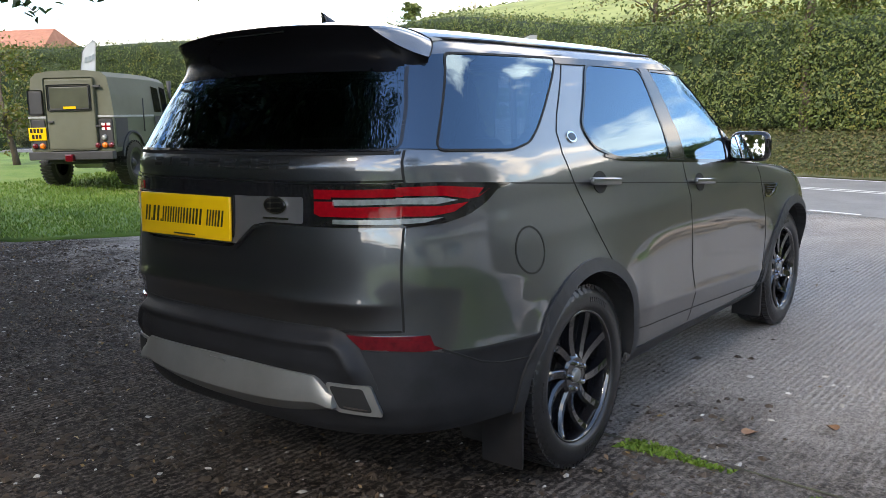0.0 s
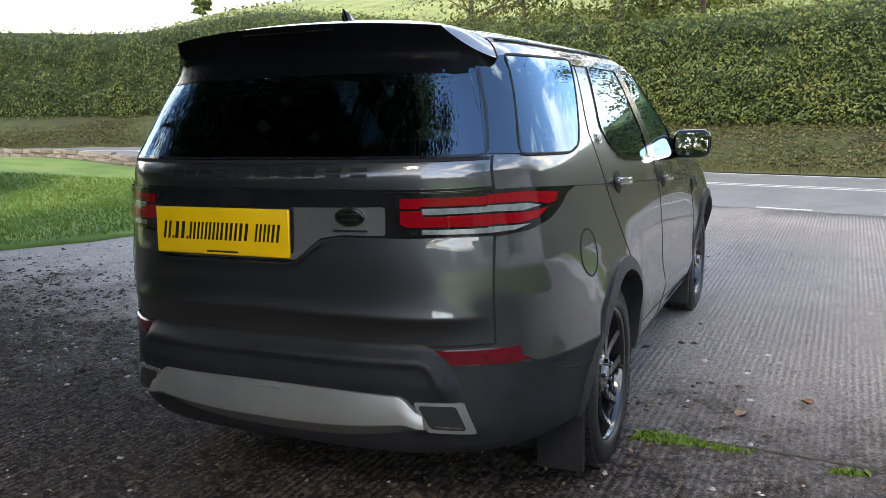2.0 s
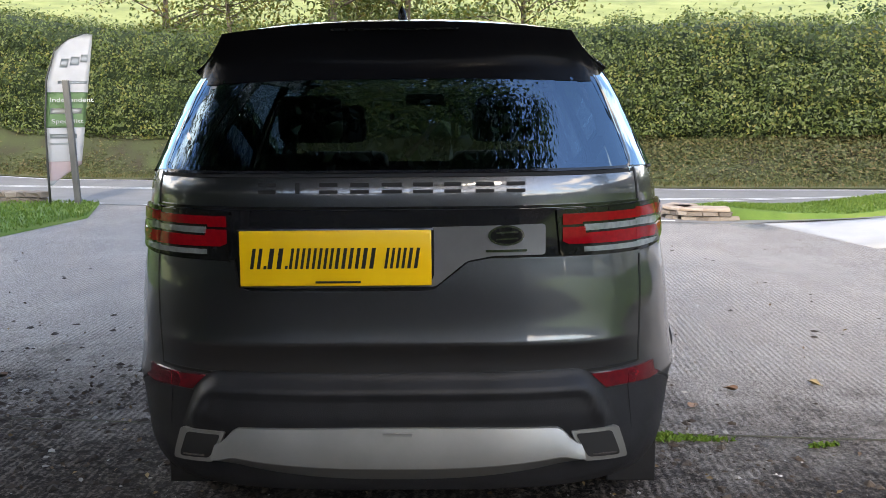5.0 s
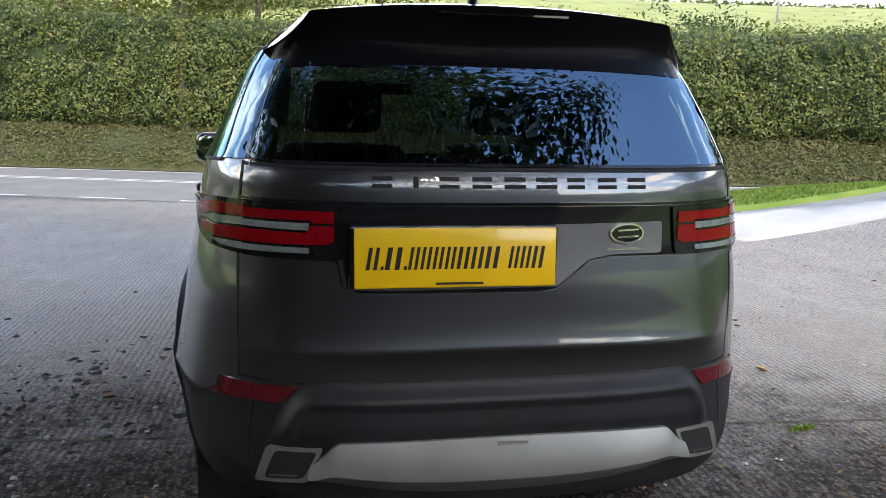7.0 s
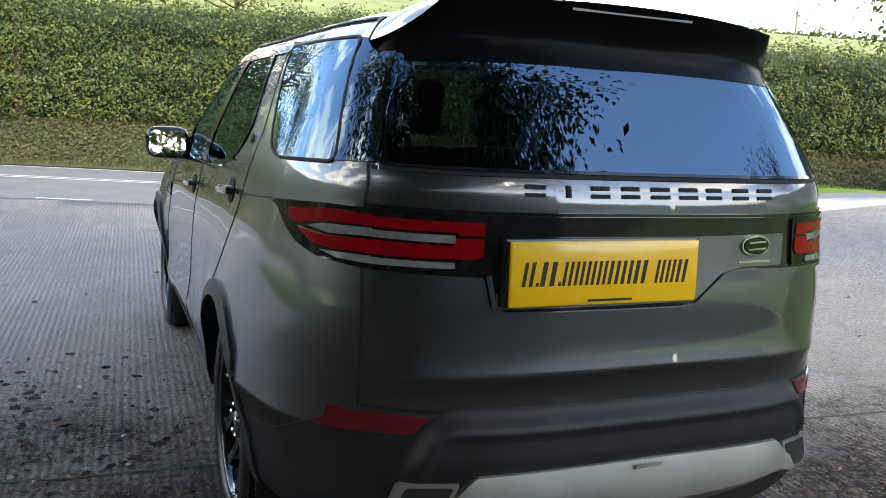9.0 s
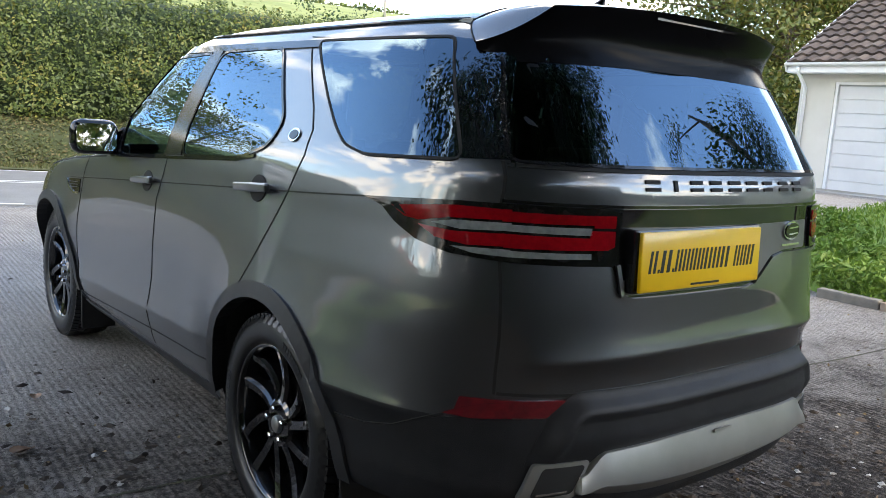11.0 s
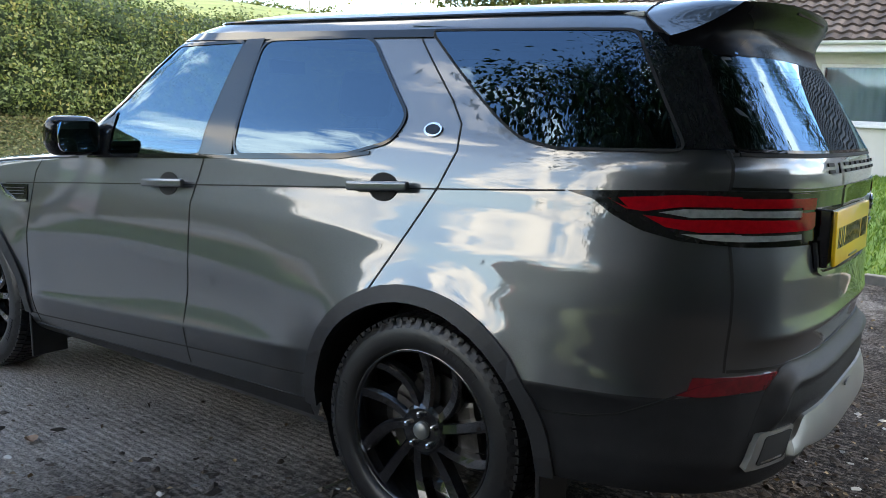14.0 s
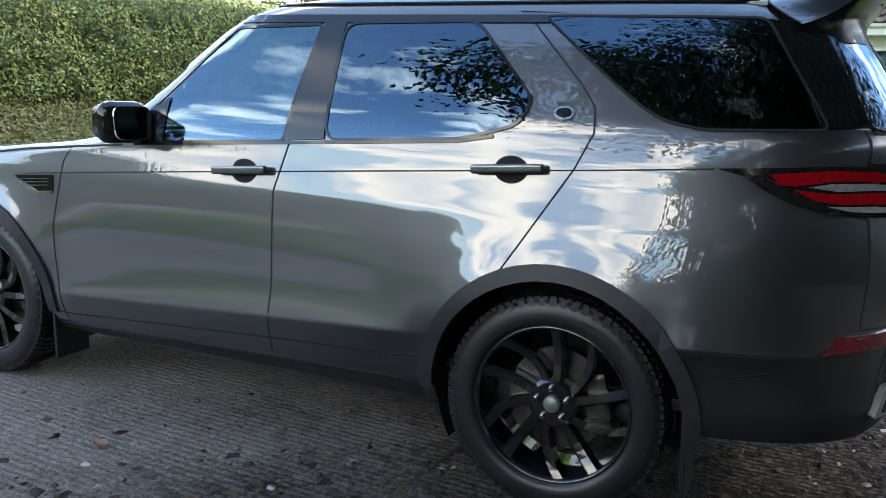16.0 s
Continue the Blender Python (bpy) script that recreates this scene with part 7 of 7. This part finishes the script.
# ---- the army vehicle on the lawn ----
ARMY = mat("army_green", [(0.068, 0.08, 0.0496), (0.092, 0.104, 0.0656)], 0.55, scale=1.6, bump=0.05)
ARMY_DARK = mat("army_dark_patch", [(0.02, 0.021, 0.024), (0.035, 0.036, 0.04)], 0.6, scale=3)
CANVAS = mat("olive_hardtop", [(0.08, 0.084, 0.056), (0.104, 0.108, 0.076)], 0.65, scale=2, bump=0.1)
GALV = mat("galvanised_strip", [(0.3, 0.32, 0.32), (0.4, 0.42, 0.42)], 0.5, metal=0.6, scale=9)
AMBER = mat("amber_lens", [(0.7, 0.16, 0.01)], 0.2, coat=1.0)
jeep = empty("army_vehicle", pose(-12.5, 5.1, height(-12.9, 5.7) + 0.08, 0, 0, 32) @ Matrix.Diagonal((1.06, 1.04, 1.08, 1)))
tagged(jeep, "olive green and black camouflaged hardtop utility vehicle on the lawn", "car")
bm = bmesh.new()                                         # tub: rear box, cab and bonnet
bm_box(bm, (-0.79, 0.0, 0.62), (0.79, 2.55, 1.22), 0.03, 2)
bm_box(bm, (-0.74, 2.5, 0.66), (0.74, 3.55, 1.20), 0.04, 2)
for sx in (-1, 1):
    bm_box(bm, (min(sx * 0.52, sx * 0.80), 2.58, 0.74), (max(sx * 0.52, sx * 0.80), 3.62, 1.13), 0.03, 2)
part("body_tub", bm, ARMY, jeep)
bm = bmesh.new()
rows = []
for y in (0.02, 0.06, 0.4, 1.2, 1.75, 2.2, 2.35):
    f = ss((y - 1.5) / 1.0)
    rows.append([bm.verts.new((x, y, z)) for x, z in ((-0.785, 1.25), (-0.75, 1.60), (-0.70, 1.90 - 0.05 * f), (-0.60, 1.985 - 0.06 * f), (-0.3, 2.02 - 0.06 * f), (0.3, 2.02 - 0.06 * f), (0.60, 1.985 - 0.06 * f), (0.70, 1.90 - 0.05 * f), (0.75, 1.60), (0.785, 1.25))])
for a, b in zip(rows, rows[1:]):
    for k in range(9):
        bm.faces.new((a[k], a[k + 1], b[k + 1], b[k]))
bm.faces.new(rows[0])
bm.faces.new(rows[-1][::-1])
bmesh.ops.recalc_face_normals(bm, faces=bm.faces)
part("hardtop", bm, CANVAS, jeep)
for sx in (-1, 1):
    box("waist_strip", (min(sx * 0.785, sx * 0.80), 0.0, 1.215), (max(sx * 0.785, sx * 0.80), 2.4, 1.25), GALV, jeep, 0.004)
box("waist_strip", (-0.79, -0.012, 1.215), (-0.45, 0.0, 1.25), GALV, jeep, 0.003)
box("waist_strip", (0.50, -0.012, 1.215), (0.79, 0.0, 1.25), GALV, jeep, 0.003)
door = box("rear_door", (-0.44, -0.035, 0.66), (0.48, 0.0, 1.90), CANVAS, jeep, 0.05, 3, label="olive rear door with window")
# opaque pane; its olive imitates the reflection and see-through tone of glass
box("rear_window", (-0.36, -0.042, 1.36), (0.39, -0.03, 1.76), mat("olive_reflection_pane", [(0.055, 0.06, 0.042), (0.075, 0.08, 0.056)], 0.25, scale=3), door, 0.03)
box("window_rubber", (-0.385, -0.040, 1.335), (0.415, -0.032, 1.785), ARMY_DARK, door, 0.03)
box("camouflage_patch", (-0.77, -0.006, 1.27), (-0.50, 0.019, 1.70), ARMY_DARK, jeep, 0.04, 3)
box("warning_strip", (-0.10, -0.046, 1.37), (0.13, -0.042, 1.41), PLATE_YELLOW, door)
box("hinge", (0.46, -0.05, 1.72), (0.60, -0.01, 1.76), ARMY_DARK, door, 0.01)
box("hinge", (0.46, -0.05, 1.05), (0.56, -0.01, 1.09), ARMY_DARK, door, 0.01)
box("handle", (-0.40, -0.07, 1.13), (-0.30, -0.035, 1.17), ARMY_DARK, door, 0.01)
for sx in (-0.63, 0.62):
    box("corner_panel", (sx - 0.12, -0.012, 0.70), (sx + 0.14, 0.0, 1.20), ARMY_DARK, jeep, 0.02)
pl = box("number_plate", (-0.80, -0.028, 0.84), (-0.47, -0.014, 1.06), PLATE_YELLOW, jeep, 0.006, label="yellow plate with black bars")
for z in (0.97, 0.87):
    for k in range(4 if z > 0.9 else 3):
        box("letter_bar", (-0.77 + 0.065 * k + (0 if z > 0.9 else 0.03), -0.031, z), (-0.725 + 0.065 * k + (0 if z > 0.9 else 0.03), -0.028, z + 0.07), PLATE_BLACK, pl)
for x, z, material, nm in ((-0.70, 0.74, DARKRED_LENS, "tail_light"), (-0.56, 0.74, AMBER, "indicator"), (0.60, 0.74, AMBER, "indicator"), (0.72, 0.74, DARKRED_LENS, "tail_light"), (0.47, 0.74, DARKRED_LENS, "tail_light"), (0.60, 0.87, CLEAR_LENS, "reversing_light")):
    bm = bmesh.new()
    revolve(bm, [(0.0, 0.05), (0.03, 0.048), (0.042, 0.03), (0.045, 0.0)], 20, "z")
    bmesh.ops.transform(bm, matrix=pose(x, -0.012, z, 90, 0, 0), verts=bm.verts)
    part(nm, bm, material, jeep, "", True)
fl = box("sticker", (0.56, -0.018, 1.00), (0.72, -0.013, 1.12), UPVC, jeep, label="small red, white and blue sticker")
box("sticker_stripe", (0.56, -0.0205, 1.045), (0.72, -0.018, 1.075), RED_LENS, fl)
box("sticker_stripe", (0.625, -0.0225, 1.00), (0.655, -0.0205, 1.12), RED_LENS, fl)
box("rear_bumper", (-0.78, -0.12, 0.50), (0.78, 0.02, 0.64), ARMY_DARK, jeep, 0.015)
box("tow_hitch", (-0.07, -0.20, 0.47), (0.07, -0.08, 0.60), DARKRED_LENS, jeep, 0.02)
bm = bmesh.new()
revolve(bm, [(-0.25, 0.0), (-0.25, 0.13), (0.25, 0.13), (0.25, 0.0)], 20)
bmesh.ops.transform(bm, matrix=pose(0.1, 0.35, 0.46), verts=bm.verts)
part("fuel_can", bm, GALV, jeep, "", True)
box("chassis", (-0.5, 0.05, 0.42), (0.5, 3.4, 0.62), ARMY_DARK, jeep, 0.02)
for sx in (-1, 1):
    cabd = box("cab_door", (min(sx * 0.79, sx * 0.81), 1.62, 0.70), (max(sx * 0.79, sx * 0.81), 2.46, 1.25), ARMY, jeep, 0.008)
    box("camouflage_patch", (min(sx * 0.811, sx * 0.815), 1.62, 0.66), (max(sx * 0.811, sx * 0.815), 1.95, 1.22), ARMY_DARK, jeep, 0.002)
    box("camouflage_patch", (min(sx * 0.79, sx * 0.796), 0.05, 0.70), (max(sx * 0.79, sx * 0.796), 0.5, 1.20), ARMY_DARK, jeep, 0.002)
    for ya, yb in ((1.66, 1.98), (2.03, 2.30)):
        bm = bmesh.new()
        for y, z, xx in ((ya, 1.30, 0.785), (yb, 1.30, 0.785), (yb - 0.02, 1.74, 0.735), (ya + 0.01, 1.78, 0.732)):
            bm.verts.new((sx * (xx + 0.004), y, z))
        bm.faces.new(bm.verts)
        bmesh.ops.solidify(bm, geom=bm.faces[:], thickness=0.01)
        part("side_window", bm, GLOSS_BLACK, jeep)
    for yy in (0.66, 2.98):
        bm = bmesh.new()
        revolve(bm, [(0.60 * sx, 0.455), (0.82 * sx, 0.455), (0.825 * sx, 0.44), (0.825 * sx, 0.41)], 24, "x", 0.05, math.pi - 0.05)
        bmesh.ops.transform(bm, matrix=Matrix.Translation((0, yy, 0.52)), verts=bm.verts)
        part("wheel_arch", bm, ARMY_DARK, jeep)
    box("door_mirror", (min(sx * 0.84, sx * 0.96), 2.42, 1.32), (max(sx * 0.84, sx * 0.96), 2.46, 1.50), ARMY_DARK, jeep, 0.015)
tube("snorkel", [(0.80, 2.75, 1.15), (0.83, 2.5, 1.25), (0.80, 2.40, 1.6), (0.80, 2.38, 1.9)], [0.04, 0.04, 0.035, 0.05], ARMY_DARK, jeep)
tube("aerial_mount", [(0.82, 1.12, 0.95), (0.82, 1.12, 1.55)], 0.012, ARMY_DARK, jeep)


def jeep_wheel():
    w = empty("wheel", None, jeep)
    bm = bmesh.new()
    revolve(bm, [(-0.10, 0.21), (-0.115, 0.28), (-0.10, 0.375), (-0.05, 0.39), (0.05, 0.39), (0.10, 0.375), (0.115, 0.28), (0.10, 0.21)], 40)
    for k in range(36):
        a = 2 * math.pi * k / 36
        for h0, h1, d in ((-0.11, -0.01, 0.0), (0.01, 0.11, 0.5)):
            q = [bm.verts.new((hh, r * math.cos(t), r * math.sin(t))) for r in (0.375, 0.402) for hh, t in ((h0, a + d * 0.17), (h1, a + d * 0.17), (h1, a + d * 0.17 + 0.09), (h0, a + d * 0.17 + 0.09))]
            for f in ((4, 5, 6, 7), (0, 1, 5, 4), (1, 2, 6, 5), (2, 3, 7, 6), (3, 0, 4, 7)):
                bm.faces.new([q[i] for i in f])
    bmesh.ops.recalc_face_normals(bm, faces=bm.faces)
    part("tyre", bm, RUBBER, w)
    bm = bmesh.new()
    revolve(bm, [(0.10, 0.215), (0.095, 0.20), (0.03, 0.18), (0.02, 0.10), (0.05, 0.07), (0.08, 0.06), (0.08, 0.0)], 32)
    part("rim", bm, GREY_PLASTIC, w, "", True)
    return w


jw = jeep_wheel()
jw.matrix_basis = pose(0.72, 0.66, 0.40)
copy_thing(jw, pose(0.72, 2.98, 0.40, 30))
copy_thing(jw, pose(-0.72, 0.66, 0.40, 0, 0, 180))
copy_thing(jw, pose(-0.72, 2.98, 0.40, 50, 0, 180))

# ---- red-roofed house far beyond the lawn ----
far = empty("far_house", pose(-51.5, 18.1, 1.25, 0, 0, 28))
box("wall", (-9, -4, 0), (9, 4, 3.0), mat("red_brick_far", [(0.25, 0.13, 0.09), (0.33, 0.19, 0.14)], 0.9, scale=3, bump=0.3), far)
bm = bmesh.new()
V = [bm.verts.new(c) for c in ((-9.4, -4.5, 2.9), (9.4, -4.5, 2.9), (9.4, 4.5, 2.9), (-9.4, 4.5, 2.9), (-8.0, 0, 5.5), (8.0, 0, 5.5))]
for f in ((0, 1, 5, 4), (2, 3, 4, 5), (1, 2, 5), (3, 0, 4), (3, 2, 1, 0)):
    bm.faces.new([V[i] for i in f])
part("roof", bm, RED_TILE, far)
box("chimney", (-2.4, -0.3, 4.9), (-1.8, 0.3, 6.2), bpy.data.materials["red_brick_far"], far, 0.03)
tagged(far, "distant house with an orange-red tiled roof", "house")

# ---- litter on the yard ----
LITTER = mat("fallen_leaf", [(0.03, 0.018, 0.01), (0.06, 0.038, 0.02), (0.10, 0.06, 0.03), (0.2, 0.13, 0.05), (0.36, 0.27, 0.12)], 0.6, island=True, scale=6)
CLOD = mat("mud_clod", [(0.016, 0.0108, 0.0072), (0.044, 0.0312, 0.0216), (0.072, 0.0528, 0.0376)], 0.9, island=True, scale=9, bump=0.5)
PEBBLE = mat("pale_pebble", [(0.2, 0.19, 0.17), (0.34, 0.32, 0.29), (0.5, 0.48, 0.45)], 0.7, island=True, scale=9)


def mud_share(x, y):
    """How thick the litter lies: most under the tree, little on the open yard."""
    return ss((-0.55 * x - 1.2 * y + 2.7 + 2.0 * noise.noise(Vector((x * 0.5, y * 0.5, 0)))) / 6.0)


rng = np.random.default_rng(91)
lp, cp, pp = [], [], []
while len(lp) < 8000:
    x, y = rng.uniform(-9, 6), rng.uniform(-5, 7)
    if rng.random() < 0.02 + 0.6 * mud_share(x, y) and not (-6.6 > x and y > 2.5):
        lp.append((x, y, height(x, y) + 0.010))
tagged(leaves("leaf_litter", lp, 0.027, LITTER, None, up=1.6, seed=92, aspect=0.6), "brown and yellow fallen leaves on wet concrete", "leaves", kind="stuff")


def lumps(name, count, size, material, label, seed, share):
    rng = np.random.default_rng(seed)
    verts, faces = [], []
    base = np.array([(1, 0, 0), (0, 1, 0), (-1, 0, 0), (0, -1, 0), (0, 0, 1), (0.7, 0.7, 0.5), (-0.7, -0.6, 0.55)], float)
    tri = [(0, 5, 4), (5, 1, 4), (1, 2, 4), (2, 6, 4), (6, 3, 4), (3, 0, 4), (0, 1, 5), (2, 3, 6)]
    n_ = 0
    while n_ < count:
        x, y = rng.uniform(-8, 5.5), rng.uniform(-4.5, 6)
        if rng.random() > share(x, y) or (-6.6 > x and y > 2.5):
            continue
        s = size * (0.45 + 2.4 * rng.random() ** 4)
        v = base * (1 + rng.normal(0, 0.25, base.shape)) * (s, s * 0.8, s * 0.45)
        a = rng.uniform(0, 6.28)
        c, q = math.cos(a), math.sin(a)
        v = np.stack([v[:, 0] * c - v[:, 1] * q + x, v[:, 0] * q + v[:, 1] * c + y, v[:, 2] + height(x, y)], 1)
        b0 = len(verts)
        verts += [tuple(p) for p in v]
        faces += [tuple(i + b0 for i in f) for f in tri]
        n_ += 1
    tagged(raw(name, verts, faces, material), label, name.replace("_", " "), kind="stuff")


def clod_share(x, y):
    """Clods lie in drifts and clumps."""
    drift = noise.noise(Vector((x * 1.6, y * 1.6, 3))) + 0.8 * noise.noise(Vector((x * 5.5, y * 5.5, 6)))
    return 0.0015 + mud_share(x, y) ** 1.4 * (0.25 + 0.75 * ss((drift + 0.25) / 0.75))


lumps("mud_clods", 52000, 0.0115, CLOD, "dark clods of mud and leaf mould on the yard", 93, clod_share)
lumps("pebbles", 5200, 0.008, PEBBLE, "pale grit and small stones on the yard", 94, lambda x, y: 0.15 + 0.5 * mud_share(x, y))
for x, y, s, a, col in ((0.62, -2.05, 0.055, 20, 0), (1.45, 0.72, 0.042, 60, 1), (1.75, 1.0, 0.036, 140, 2), (2.25, 1.1, 0.04, 300, 0), (-1.55, 1.1, 0.045, 15, 2), (-1.35, 1.75, 0.04, 80, 1), (-2.6, 1.3, 0.04, 200, 2)):
    bm = bmesh.new()
    n_ = 14
    ring_ = []
    for k in range(n_):
        t = 2 * math.pi * k / n_
        r = s * (0.55 + 0.45 * abs(math.cos(t * 1.5)) ** 0.7) * (1.25 if k == 0 else 1)
        ring_.append(bm.verts.new((r * math.cos(t), r * 0.75 * math.sin(t), 0.012 + 0.018 * abs(math.sin(t)))))
    ctr_ = bm.verts.new((0, 0, 0.004))
    for k in range(n_):
        bm.faces.new((ctr_, ring_[k], ring_[(k + 1) % n_]))
    bm_tube(bm, [(s * 0.6, 0, 0.01), (s * 1.5, 0.004, 0.014)], 0.0018, 4)
    lf = part("fallen_leaf", bm, (mat("tan_leaf", [(0.3, 0.21, 0.09), (0.42, 0.32, 0.15)], 0.6, scale=30) if col == 0 else mat("brown_leaf", [(0.14, 0.075, 0.04), (0.22, 0.12, 0.06)], 0.6, scale=30)), None, "", True)
    lf.matrix_basis = pose(x, y, height(x, y), 0, 0, a)
    tagged(lf, "curled dry fallen leaf on the concrete", "leaf", "fallen leaves")
